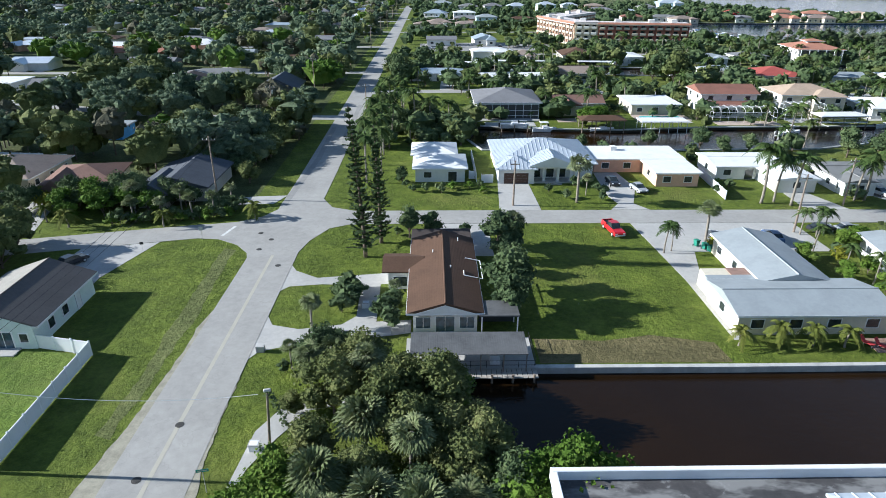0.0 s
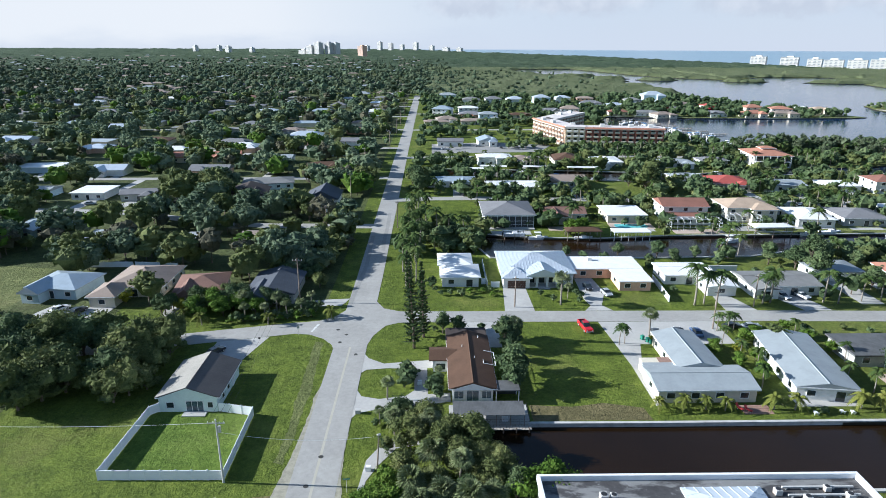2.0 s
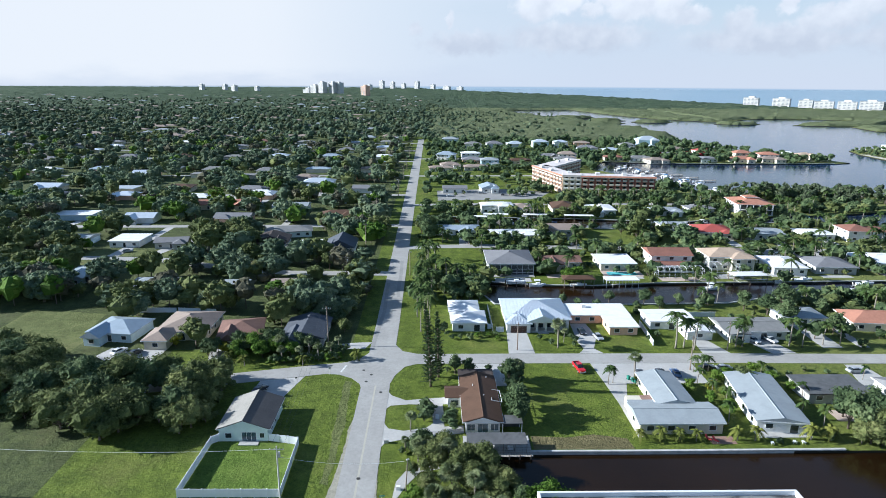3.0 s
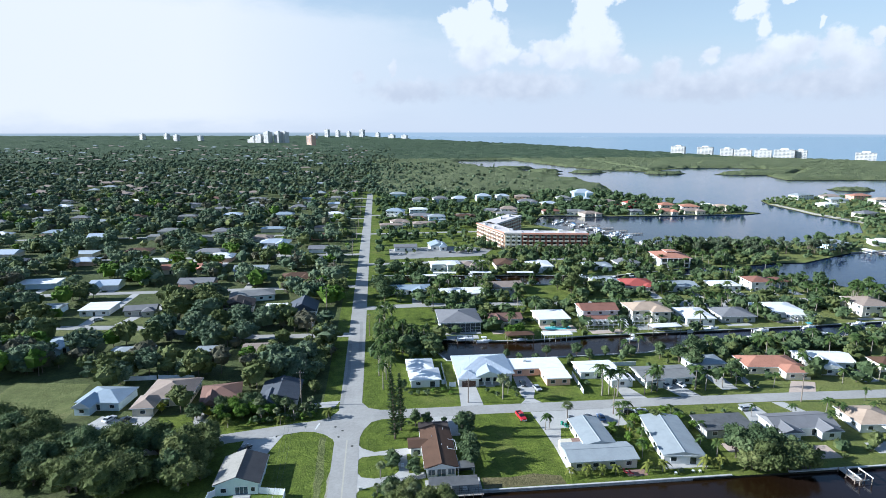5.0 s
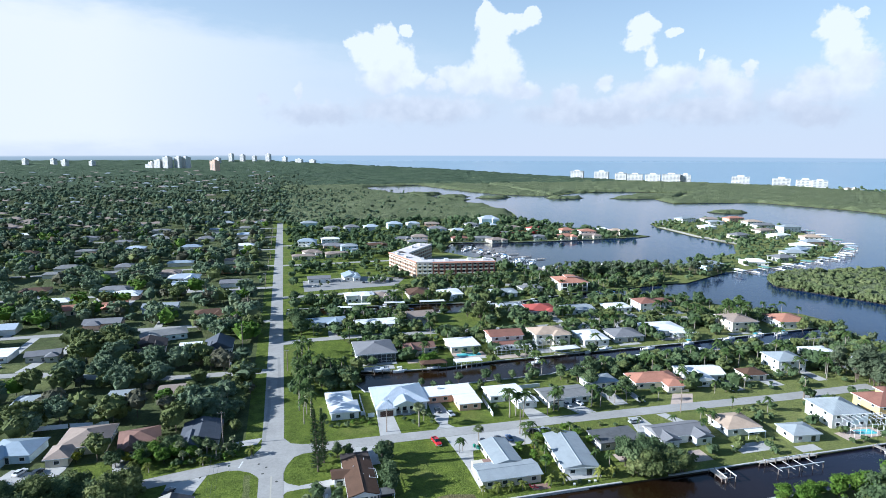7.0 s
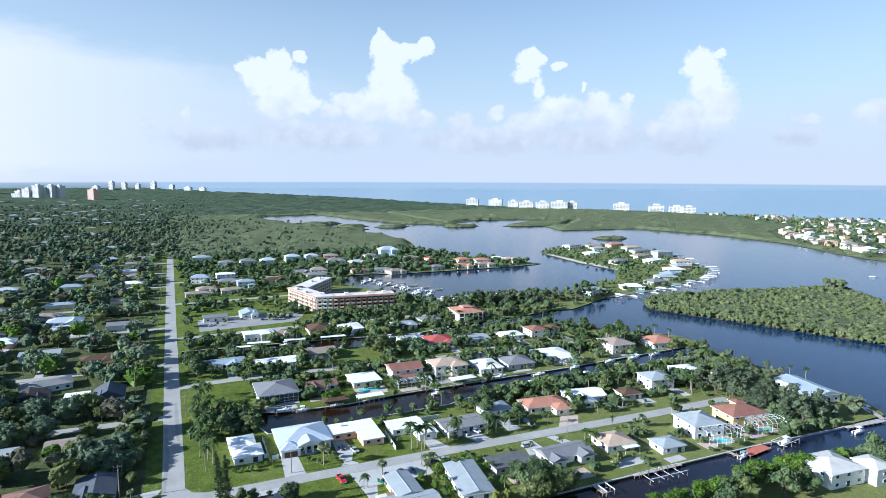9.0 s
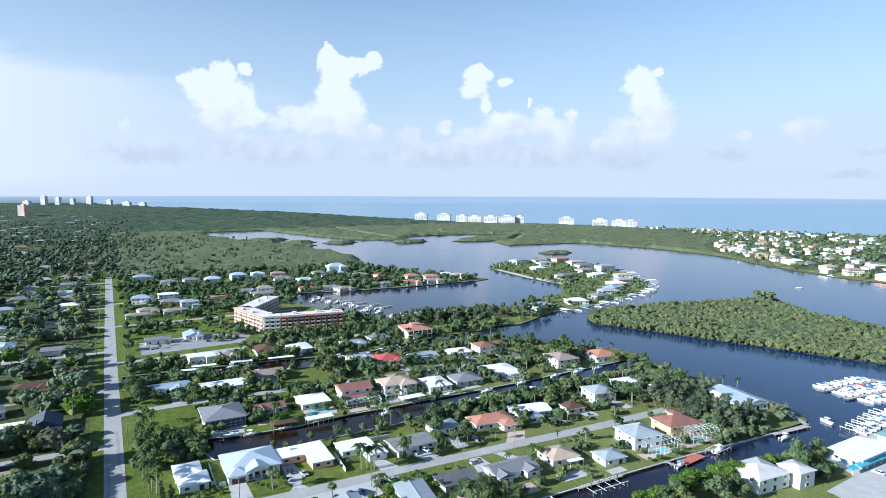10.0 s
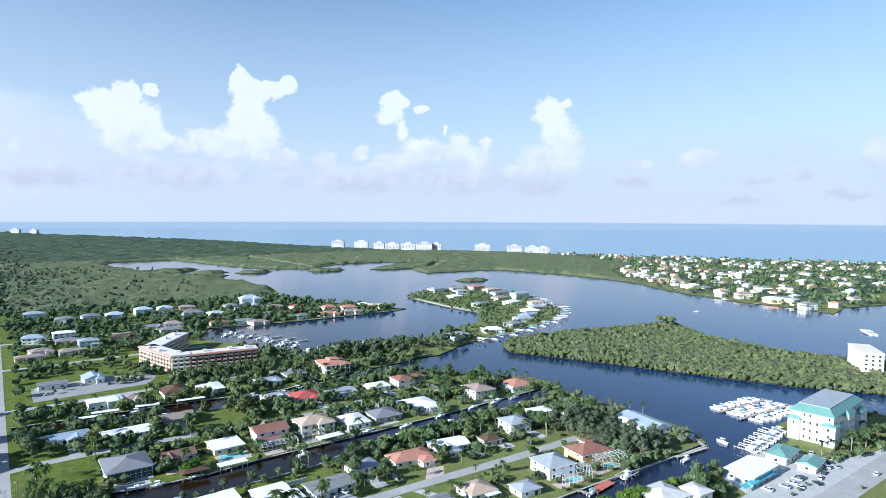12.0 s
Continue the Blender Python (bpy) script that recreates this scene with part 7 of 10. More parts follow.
for x0, y0, x1, y1, n in ((78, 11.5, 232, 47, 130), (100, 58.5, 292, 108, 190), (64, 86, 104, 99, 14)):
    for i in range(n):
        x, y = gen.uniform(x0, x1), gen.uniform(y0, y1)
        if clear(x, y, 8.4 if y > 50 else 9.5) and not (x < 106 and y < 44 and x < 84) and not any(a < x < c and b < y < d for a, b, c, d in ((122, 33, 152, 50), (148, 54, 168, 66), (106, 56, 120, 67), (90, 56, 101, 67))):
            r = 0.9 + 2.4 * gen.uniform() ** 2
            GARDEN.append((x, y, r * gen.uniform(1.25, 1.75), r))
for x, y, s in ((113, 9.8, 1.0), (118.5, 9.8, 1.0), (123.5, 9.6, 0.85), (109, 11, 0.85)):
    oak[int(gen.integers(3))].plant(x, y, s)
for x, y, s in ((111, 10.2, 0.8), (115.5, 9.4, 0.75), (120, 9.4, 0.75), (124.5, 9.4, 0.65), (107, 11, 0.65)):
    thick[int(gen.integers(3))].plant(x, y, s)
# big trees west of the fenced yard and along the side street
for x, y, s in ((-37.8, 34, 0.8), (-39.5, 40.5, 0.8), (-38.2, 27, 0.72), (-44, 36, 1.0), (-43.5, 28.5, 0.95), (-37, 21, 0.55)):
    oak[int(gen.integers(3))].plant(x, y, s)
for i in range(120):
    x, y = gen.uniform(-104, -36.5), gen.uniform(10, 55)
    if y < 12 + max(0, -58 - x) * 0.35 + max(0, x + 44) * 1.4 or y > 44 + max(0, -44 - x) * 0.6 or (y > 40 and x > -42) or (x > -86 and y > 42):
        continue
    oak[i % 3].plant(x, y, gen.uniform(0.7, 1.15))
for i in range(40):
    x = -10 - 40 * gen.uniform() ** 1.2
    broad[i % 4].plant(x, 59.5 + gen.uniform(-1, 5.5) - 0.10 * (x + 10) * -1, gen.uniform(0.35, 0.7)) if not -17 < x < -8 else shrub[i % 2].plant(x, 57.5 + gen.uniform(-1, 2), 0.9)
for x, y in ((-46, 60), (-43, 63), (-36, 61), (-33, 64), (-44, 57), (-60, 62)):
    gold.plant(x, y, 1.3)
for x, y, s in ((-12.5, 60.5, 0.6), (-28.5, 56.5, 0.8), (-20.5, 57, 0.7)):
    sabal[0].plant(x, y, s)


for i in range(46):
    x, y = gen.uniform(-48, -9), gen.uniform(57.5, 92)
    if 66 < y < 86 and gen.uniform() < 0.55 or (x > -20 and 59 < y < 65.5) or (-52 < x < -42 and y < 68):
        continue
    if -31 < x < -16 and y < 78:
        continue
    oak[i % 3].plant(x, y, gen.uniform(0.38, 0.72 if x < -20 else 0.5))
for i in range(9):
    bright[i % 2].plant(168 + i * 5 + gen.uniform(-2, 2), -13 + gen.uniform(-2, 1), gen.uniform(0.9, 1.5))
for x, y, s in ((340, -40, 1.2), (352, -42, 1.3), (361, -43, 1.2), (346, -38, 1.0), (326, -36, 1.0), (322, -34, 0.9), (352, -36, 1.0), (372, -34, 0.9), (386, -32, 0.9), (312, -20, 0.7), (398, -30, 0.9)):
    coco[0].plant(x, y, s)


for i in range(8):
    oak[i % 3].plant(gen.uniform(-17, -12.5), 74 + i * 7.2 + gen.uniform(-2, 2), gen.uniform(0.4, 0.8))


for i in range(12):
    bright[i % 2].plant(139 + i * 2.6 + gen.uniform(-1, 1), -11.5 + gen.uniform(-3, 1.5), gen.uniform(0.6, 1.0))
for i in range(16):
    low_tree(gen.uniform(330, 400), gen.uniform(-58, -36), gen.uniform(0.5, 0.8))
# planting in front of the bungalows across the side street
for x, y, s in ((-36.6, 49.5, 1.1), (-41.5, 52.0, 1.0), (-46.5, 60.5, 1.2), (-44, 64, 1.2), (-20.8, 49.6, 1.0), (-6.4, 53.2, 1.0)):
    queen.plant(x, y, s)
for x, y, s in ((-40.5, 55.5, 0.85), (-36.5, 58.5, 1.0), (-33, 54.5, 0.8), (-29.5, 58, 0.9), (-25.5, 55.5, 0.7), (-38, 52.5, 0.55)):
    bright[int(gen.integers(2))].plant(x, y, s)
for i in range(16):
    (shrub[i % 2] if i % 3 else light_shrub).plant(-30 + i * 1.25 + gen.uniform(-0.3, 0.3), 50.6 + i * 0.22 + gen.uniform(-0.5, 0.5), gen.uniform(0.8, 1.2))
for x, y, s in ((-27, 52.5, 0.62), (-17, 52.8, 0.7), (-22.5, 53, 0.6), (-14, 55, 0.65)):
    sabal[int(gen.integers(2))].plant(x, y, s)
# ---- woods ----
def crowns(spots, lump, fill, nlon, nlat, per, size, seed):
    """Many crowns joined: spots are rows of x, y, height, radius. Each crown is a dome of leafy lumps about one inner mass, with loose clumps round them."""
    g = np.random.default_rng(seed)
    t = np.array(spots, float)
    half = np.minimum(0.5 * t[:, 2], 0.8 * t[:, 3])
    n = np.clip((fill * (t[:, 3] / lump) ** 2).astype(int), 3 if lump < 3 else 1, 60)
    s = np.repeat(np.column_stack([t, half]), n, axis=0)
    d = g.normal(0, 1, (len(s), 3))
    d /= np.linalg.norm(d, axis=1, keepdims=True)
    d[:, 2] = np.where(d[:, 2] < -0.25, -d[:, 2], d[:, 2])
    rr = np.minimum(lump * g.uniform(0.7, 1.35, len(s)), s[:, 3] * 0.62)
    out = g.uniform(0.7, 1.05, len(s))
    ex = np.maximum(s[:, 3] - rr * 0.8, 0.2) * out
    ez = np.maximum(s[:, 4] - rr * 0.6, 0.2) * out
    if lump >= 3:
        rr, ex = s[:, 3] * g.uniform(0.75, 1.0, len(s)), ex * 0.35
    lob = np.column_stack([s[:, 0] + d[:, 0] * ex, s[:, 1] + d[:, 1] * ex, np.maximum(s[:, 2] - s[:, 4] + d[:, 2] * ez, rr * 0.6), rr, rr * g.uniform(0.65, 0.9, len(s))])
    loose = np.zeros((0, 3))
    if per:
        m = np.repeat(lob, per, axis=0)
        v = g.normal(0, 1, (len(m), 3))
        v /= np.linalg.norm(v, axis=1, keepdims=True)
        v[:, 2] = np.where(v[:, 2] < -0.3, -v[:, 2], v[:, 2])
        pts = m[:, :3] + v * g.uniform(0.75, 1.15, (len(m), 1)) * np.stack([m[:, 3], m[:, 3], m[:, 4]], 1)
        loose = quads(pts, v + np.array([0, 0, 0.3]), np.full(len(m), size), 1.0, 0.6, g)
    lob[:, 3:] *= 0.8
    inner = np.column_stack([t[:, 0], t[:, 1], t[:, 2] - half, t[:, 3] * 0.72, half * 0.72])
    a = cores(lob, nlon, nlat, g, 0.24)
    if lump >= 3:
        return loose, a
    b = cores(inner, 6, 2, g, 0.2)
    return loose, (np.concatenate([a[0], b[0]]), np.concatenate([a[1], b[1] + len(a[0])]))


def trunks(spots):
    g = Geo()
    for x, y, h, r in spots:
        g.tube((x, y, -0.2), (x + 0.2, y, h - r * 0.7), 0.2, 0.1, 4, False)
    return g


NEAR, MID, FAR, HORIZON = (1.3, 1.6, 6, 2, 15, 0.3), (1.7, 1.4, 5, 2, 5, 0.48), (2.4, 1.1, 5, 2, 1, 0.7), (3.2, 0.7, 6, 2, 2, 0.9)


def wood(name, spots, grain, mat, seed, label, trunk=True):
    loose, core = crowns(spots, *grain, seed)
    ob = new(name, leaf_mesh(name, loose, M[mat], core))
    tagged(ob, label, "trees", kind="stuff")
    if trunk and grain not in (HORIZON, FAR):
        trunks(spots).to("trunks", M["bark"], ob)
    return ob


gen = np.random.default_rng(11)
ALLH = HOUSES + WEST
spots = []
tries = 0
LAWNS = ((-155, 56, -89, 93), (-142, 138, -90, 179), (-140, 190, -80, 216), (-100, 196, -40, 205), (-74, 178, -38, 190), (-40, 150, -10, 160), (-9, 60, -4, 70), (-14, 140, -8, 160), (-62, 236, -44, 248))
while tries < 4700:
    tries += 1
    y = 60 + 640 * gen.uniform() ** 0.75
    x = -gen.uniform(8.5, 0.78 * (y + 120))
    if abs(y - 132 - 23 * min(1, max(0, (-43 - x) / 60))) < 4.6 or any(abs(y - q) < 4.6 for q in (216, 306, 392, 480, 570, 650)) or any(a < x < c and b < y < d for a, b, c, d in LAWNS):
        continue
    near = min((math.hypot((x - a), (y - b) * 1.2) for a, b in ALLH))
    if near < (13.0 if y < 420 else 12.0) or (y < 420 and near < 18 and gen.uniform() < 0.6) or (x > -13 and gen.uniform() < 0.35):
        continue
    if noise.noise(Vector((x * 0.02, y * 0.02, 3))) < (-0.6 if y < 130 else -0.12 if y < 420 else -0.08) and gen.uniform() < 0.88:
        continue
    r = 2.9 + 5.6 * gen.uniform() ** 1.25 if y < 260 else 2.4 + 5.0 * gen.uniform() ** 1.25
    top = min(r * gen.uniform(1.35, 2.1), 11.0)
    if x > -30 and gen.uniform() < 0.8:       # lower growth beside the road
        top = min(top, max(2.6, 1.6 - 0.42 * (x + 4)))
        r = min(r, 0.8 * top)
    spots.append((x, y, top, r))
mixed = [s for s in spots if (s[0] * 7.3 + s[1] * 3.1) % 10 < 3.4]
spots = [s for s in spots if (s[0] * 7.3 + s[1] * 3.1) % 10 >= 3.4]
for grain, some, where in ((MID, [q for q in mixed if q[1] < 330], "through the woodland"), (FAR, [q for q in mixed if q[1] >= 330], "through the distant woodland")):
    wood("woodland", some[::4], grain, "leaf_brown", 21, "grey-brown trees scattered " + where)
    wood("woodland", some[1::4] + some[2::4], grain, "leaf_olive", 23, "olive green trees scattered " + where)
    wood("woodland", some[3::4], grain, "leaf_light", 22, "bright green trees scattered " + where)
a = [s for s in spots if s[1] < 200]
b = [s for s in spots if 200 <= s[1] < 420]
c = [s for s in spots if s[1] >= 420]
wood("woodland", a[::3], NEAR, "leaf_olive", 7, "olive green trees over the lots west of the road")
a = a[1::3] + a[2::3]
# these leaves carry the haze in their colour
wood("woodland", a, NEAR, "leaf_hazed", 1, "dense subtropical trees with haze-tinted blue-green leaves over the lots west of the road")
wood("woodland", b, MID, "leaf_hazed", 2, "dense trees with haze-tinted blue-green leaves between distant bungalows")
wood("woodland", c[::2], FAR, "leaf_hazed", 3, "distant dense green tree canopy")
# grey casuarina leaf reused: its paler tone stands in for haze
wood("woodland", c[1::2], FAR, "leaf_grey", 33, "distant trees in haze-toned grey-green in the canopy")
spots = []
for i in range(46):       # planting round the marina hotel and the south waterside house
    t = gen.uniform()
    low_tree(312 + 60 * t + gen.uniform(-2, 2), -40.5 - 3.5 * t + gen.uniform(-1.5, 4.5), gen.uniform(0.16, 0.34))
for i in range(26):
    low_tree(gen.uniform(233, 250), gen.uniform(-31, -12), gen.uniform(0.35, 0.65))
for i in range(34):       # bushes down to the water on the point
    low_tree(gen.uniform(229, 262), gen.uniform(8.6, 14), gen.uniform(0.3, 0.55))
for x, y in ((296, -60.5), (280, -45.5), (272, -45.8), (265, -46.2)):
    low_tree(x, y, 0.22)
wood("garden_trees", HEDGE, NEAR, "leaf", 37, "dark hedges and bushes along the banks")
wood("garden_trees", GARDEN[::3], MID, "leaf_olive", 36, "olive garden trees and bushes between the canal houses")
wood("garden_trees", GARDEN[1::3] + GARDEN[2::3], MID, "leaf", 31, "green garden trees and bushes between the canal houses")
while len(spots) < 1250:
    x, y = gen.uniform(8, 380), gen.uniform(300, 690)
    if not clear(x, y, 12) or (12 < x < 98 and 284 < y < 342) or (84 < x < 172 and 296 < y < 415 and not (y < 300)) or (abs(y - 390) < 4 or abs(y - 500) < 4) and x < 150 or (60 < x < 84 and 330 < y < 360):
        continue
    r = 1.8 + 4.0 * gen.uniform() ** 1.5
    spots.append((x, y, r * gen.uniform(1.2, 1.8), r))
for i in range(230):
    x = gen.uniform(182, 396)
    y = gen.uniform(478, 540 - max(0, x - 330) * 0.75)
    if is_land(x, y) and clear(x, y, 10.5):
        r = gen.uniform(2.2, 4.6)
        spots.append((x, y, r * gen.uniform(1.5, 2.2), r))
wood("woodland", spots, FAR, "leaf", 4, "trees among the houses and along the lagoon shore")
wood("woodland", [(244 + 5.5 * i + gen.uniform(-2, 2), 512 + gen.uniform(-7, 7), gen.uniform(5, 7), gen.uniform(2.6, 3.8)) for i in range(9)], MID, "red_leaf", 44, "red-flowering trees near the lagoon shore")
spots = []
while len(spots) < 620:
    x, y = gen.uniform(300, 625), gen.uniform(252, 612)
    if inside((x, y), LAGOON[14:31]) and is_land(x, y):
        r = gen.uniform(1.6, 3.6)
        if not clear(x, y, 9.0):
            continue
        spots.append((x, y, r * gen.uniform(1.2, 1.9), r))
wood("woodland", spots, FAR, "leaf", 5, "trees on the inhabited point in the lagoon")


spots = []
for i in range(120):
    x, y = gen.uniform(252, 300), gen.uniform(12, 104)
    if is_land(x, y) and not (x > 264 and 22 < y < 60) and math.hypot(x - 262, y - 72) > 9 and abs(y - 51) > 5:
        r = gen.uniform(1.6, 3.0)
        spots.append((x, y, r * gen.uniform(1.5, 3.0), r))
wood("woodland", spots, MID, "leaf_grey", 25, "grey-green trees on the tip of land by the lagoon")
# feathery belt along the lagoon bank and trees round the flats
spots = []
for i in range(90):
    t = gen.uniform()
    x, y = 212 + 135 * t + gen.uniform(-4, 4), 300 - 24 * t + gen.uniform(-9, 7)
    if is_land(x, y):
        r = gen.uniform(1.8, 3.0)
        spots.append((x, y, gen.uniform(6.5, 11), r))
wood("woodland", spots, MID, "leaf_grey", 24, "tall feathery casuarinas along the lagoon bank")
spots = []
for x0, y0, x1, y1, n in ((140, 320, 190, 352, 40), (112, 296, 168, 303, 44), (84, 312, 98, 352, 24), (100, 282, 170, 294, 26), (66, 300, 86, 350, 16), (112, 322, 132, 372, 14)):
    for i in range(n):
        x, y = gen.uniform(x0, x1), gen.uniform(y0, y1)
        if is_land(x, y):
            r = gen.uniform(1.8, 3.6)
            spots.append((x, y, r * gen.uniform(1.3, 2.0), r))
wood("garden_trees", spots, MID, "leaf", 32, "dark green trees round the apartment block")


def canopy(name, test, x0, y0, x1, y1, step, h0, h1, mat, seed, label):
    """A closed far canopy: an uneven sheet of crowns with rough edges down to the ground."""
    g = np.random.default_rng(seed)
    nx, ny = int((x1 - x0) / step), int((y1 - y0) / step)
    ok = np.zeros((nx + 1, ny + 1), bool)
    V, idx = [], -np.ones((nx + 1, ny + 1), int)
    px = np.zeros((nx + 1, ny + 1, 2))
    for i in range(nx + 1):
        for j in range(ny + 1):
            p = (x0 + i * step + g.uniform(-0.35, 0.35) * step, y0 + j * step + g.uniform(-0.35, 0.35) * step)
            px[i, j] = p
            ok[i, j] = test(*p)
    for i in range(nx + 1):
        for j in range(ny + 1):
            if ok[i, j]:
                edge = i in (0, nx) or j in (0, ny) or not ok[i - 1:i + 2, j - 1:j + 2].all()
                idx[i, j] = len(V)
                hh = g.uniform(h0, h1) * (0.85 + 0.35 * noise.noise(Vector((px[i, j, 0] * 0.03, px[i, j, 1] * 0.03, 0))))
                V.append((px[i, j, 0], px[i, j, 1], 0.2 if edge else hh))
    F = []
    for i in range(nx):
        for j in range(ny):
            q = (idx[i, j], idx[i + 1, j], idx[i + 1, j + 1], idx[i, j + 1])
            if min(q) >= 0:
                F += [(q[0], q[1], q[2]), (q[0], q[2], q[3])]
    if F:
        tagged(obj(name, V, F, M[mat], smooth=True), label, "trees", kind="stuff")


def canopy_material(name, stops, scale):
    k = Mat(name, 0.9, 0, 0.1)
    f1, f2 = k.noise(scale, 5, 0.75, "World"), k.noise(scale * 0.06, 4, 0.6, "World")
    mx = k.node("ShaderNodeMath")
    mx.operation, mx.use_clamp = "MULTIPLY_ADD", True
    mx.inputs[1].default_value = 0.5
    k.link(f2, mx.inputs[0])
    md = k.node("ShaderNodeMath")
    md.operation = "MULTIPLY_ADD"
    md.inputs[1].default_value, md.inputs[2].default_value = 1.1, -0.3
    k.link(f1, md.inputs[0])
    k.link(md.outputs[0], mx.inputs[2])
    k.color(k.ramp(mx.outputs[0], stops)).bump(f1, 1.0, 2.5)
    return k.m


M["far_mangrove"] = canopy_material("mangrove_canopy", [(0.15, (0.060, 0.078, 0.038)), (0.4, (0.108, 0.130, 0.062)), (0.6, (0.145, 0.165, 0.086)), (0.85, (0.20, 0.205, 0.12))], 0.35)
# far canopy: haze put into the colour, lighter and bluer
M["far_wood"] = canopy_material("hazed_tree_canopy", [(0.15, (0.018, 0.034, 0.020)), (0.4, (0.048, 0.074, 0.042)), (0.6, (0.080, 0.108, 0.062)), (0.85, (0.13, 0.15, 0.09))], 0.25)


def in_island(x, y):
    return inside((x, y), ISLAND)


canopy("mangrove_island", in_island, 345, -75, 615, 260, 3.2, 3.4, 5.4, "far_mangrove", 5, "low dense mangrove island in the lagoon")
spots = []
while len(spots) < 1500:
    x, y = gen.uniform(350, 600), gen.uniform(-60, 258)
    if in_island(x, y):
        r = gen.uniform(2.0, 3.6)
        spots.append((x, y, gen.uniform(5.2, 6.2) if gen.uniform() < 0.92 else gen.uniform(6.0, 7.4), r * 1.12))
for (ax, ay), (bx, by) in zip(ISLAND, ISLAND[1:] + ISLAND[:1]):      # overhanging fringe at the water
    for i in range(int(math.hypot(bx - ax, by - ay) / 2.6)):
        k = gen.uniform()
        r = gen.uniform(1.8, 2.6)
        spots.append((ax + (bx - ax) * k, ay + (by - ay) * k, gen.uniform(3.4, 5.4), r))
        ln = math.hypot(bx - ax, by - ay)
        nx, ny = (by - ay) / ln, -(bx - ax) / ln
        k, side = gen.uniform(), -1 if in_island(ax + (bx - ax) * k + nx, ay + (by - ay) * k + ny) else 1
        spots.append((ax + (bx - ax) * k + side * nx * 1.1, ay + (by - ay) * k + side * ny * 1.1, gen.uniform(2.0, 2.8), gen.uniform(1.5, 2.1)))
for i in range(9):
    spots.append((566 + gen.uniform(-9, 9), 212 + gen.uniform(-8, 8), gen.uniform(10, 14), gen.uniform(3, 4.5)))
wood("mangroves", spots, (1.9, 1.0, 5, 2, 2, 0.6), "mangrove", 6, "yellow-green mangrove crowns covering the island")
canopy("mangrove_islets", lambda x, y: any(inside((x, y), q) for q in ISLES[1:]), 260, 640, 900, 1210, 5, 3.0, 5.5, "far_mangrove", 7, "small mangrove islets in the lagoon")




# ---- distance ----
BEACHSIDE = [(960, 140), (880, 168), (803, 165), (818, 240), (848, 345), (880, 410), (935, 530), (1010, 620), (1120, 680), (1200, 720), (1320, 960), (1330, 1240), (1500, 900), (1780, 412), (1900, 60), (1200, 40)]


canopy("mangrove_shore", lambda x, y: y > 150 and is_land(x, y) and (x > 600 or y > 1000) and not inside((x, y), BEACHSIDE) and not any(inside((x, y), q) for q in ISLES), 560, 150, 1500, 1800, 8, 3.5, 6.5, "far_mangrove", 8, "wide belt of mangroves behind the beach")
canopy("mangrove_flat", lambda x, y: is_land(x, y) and x > 2 and (y > 712 - 0.1 * x or (x > 20 and y > 690)), 4, 660, 560, 1800, 7, 3.0, 6.0, "far_mangrove", 9, "flat mangrove wetland beyond the last houses")
gen = np.random.default_rng(77)
spots = []
while len(spots) < 4400:
    y = 690 + 620 * gen.uniform()
    x = 4 - gen.uniform() * 0.8 * (y + 130)
    if noise.noise(Vector((x * 0.012, y * 0.012, 5))) < -0.3:
        continue
    r = 2.4 + 3.8 * gen.uniform() ** 1.5
    spots.append((x, y, r * gen.uniform(1.4, 2.0), r))
for i in range(1500):
    x, y = 4 + 300 * gen.uniform() ** 1.8, 670 + 640 * gen.uniform()
    if is_land(x, y) and gen.uniform() > (x - 4) / 330:
        r = gen.uniform(1.8, 4.4)
        spots.append((x, y, r * gen.uniform(1.5, 2.2), r))
# both leaf colours hold the haze over these far trees
wood("woodland", spots[::2], HORIZON, "leaf_grey", 51, "far trees in haze-toned grey-green among scattered roofs")
wood("woodland", spots[1::2], HORIZON, "leaf_hazed", 52, "far green trees among scattered roofs")
spots = []
while len(spots) < 2300:
    y = 1310 + 800 * gen.uniform() ** 1.3
    x = 60 - gen.uniform() * 0.8 * (y + 130)
    if is_land(x, y):
        r = gen.uniform(2.5, 6.0)
        spots.append((x, y, 4.5 + r * gen.uniform(0.9, 1.5), r))
wood("woodland", spots, (4.0, 0.3, 5, 2, 0, 1.0), "leaf_grey", 53, "distant green tree tops above the canopy", trunk=False)
canopy("far_woods", lambda x, y: x < 4 and is_land(x, y), -1450, 1300, 4, 1500, 9, 3.0, 9.5, "far_wood", 10, "distant green tree canopy")
canopy("far_woods", lambda x, y: is_land(x, y), -2900, 1500, 1000, 3300, 17, 3.0, 10.0, "far_wood", 12, "far green tree canopy towards the towers")
canopy("far_woods", lambda x, y: is_land(x, y), -3900, 3300, 900, 4900, 32, 3.0, 12.0, "far_wood", 13, "far green tree canopy at the horizon")
canopy("beach_woods", lambda x, y: is_land(x, y) and inside((x, y), BEACHSIDE) and noise.noise(Vector((x * 0.02, y * 0.02, 0))) > -0.12, 860, 100, 1900, 1260, 8, 2.5, 6.0, "far_wood", 14, "gardens and trees among the beach houses")

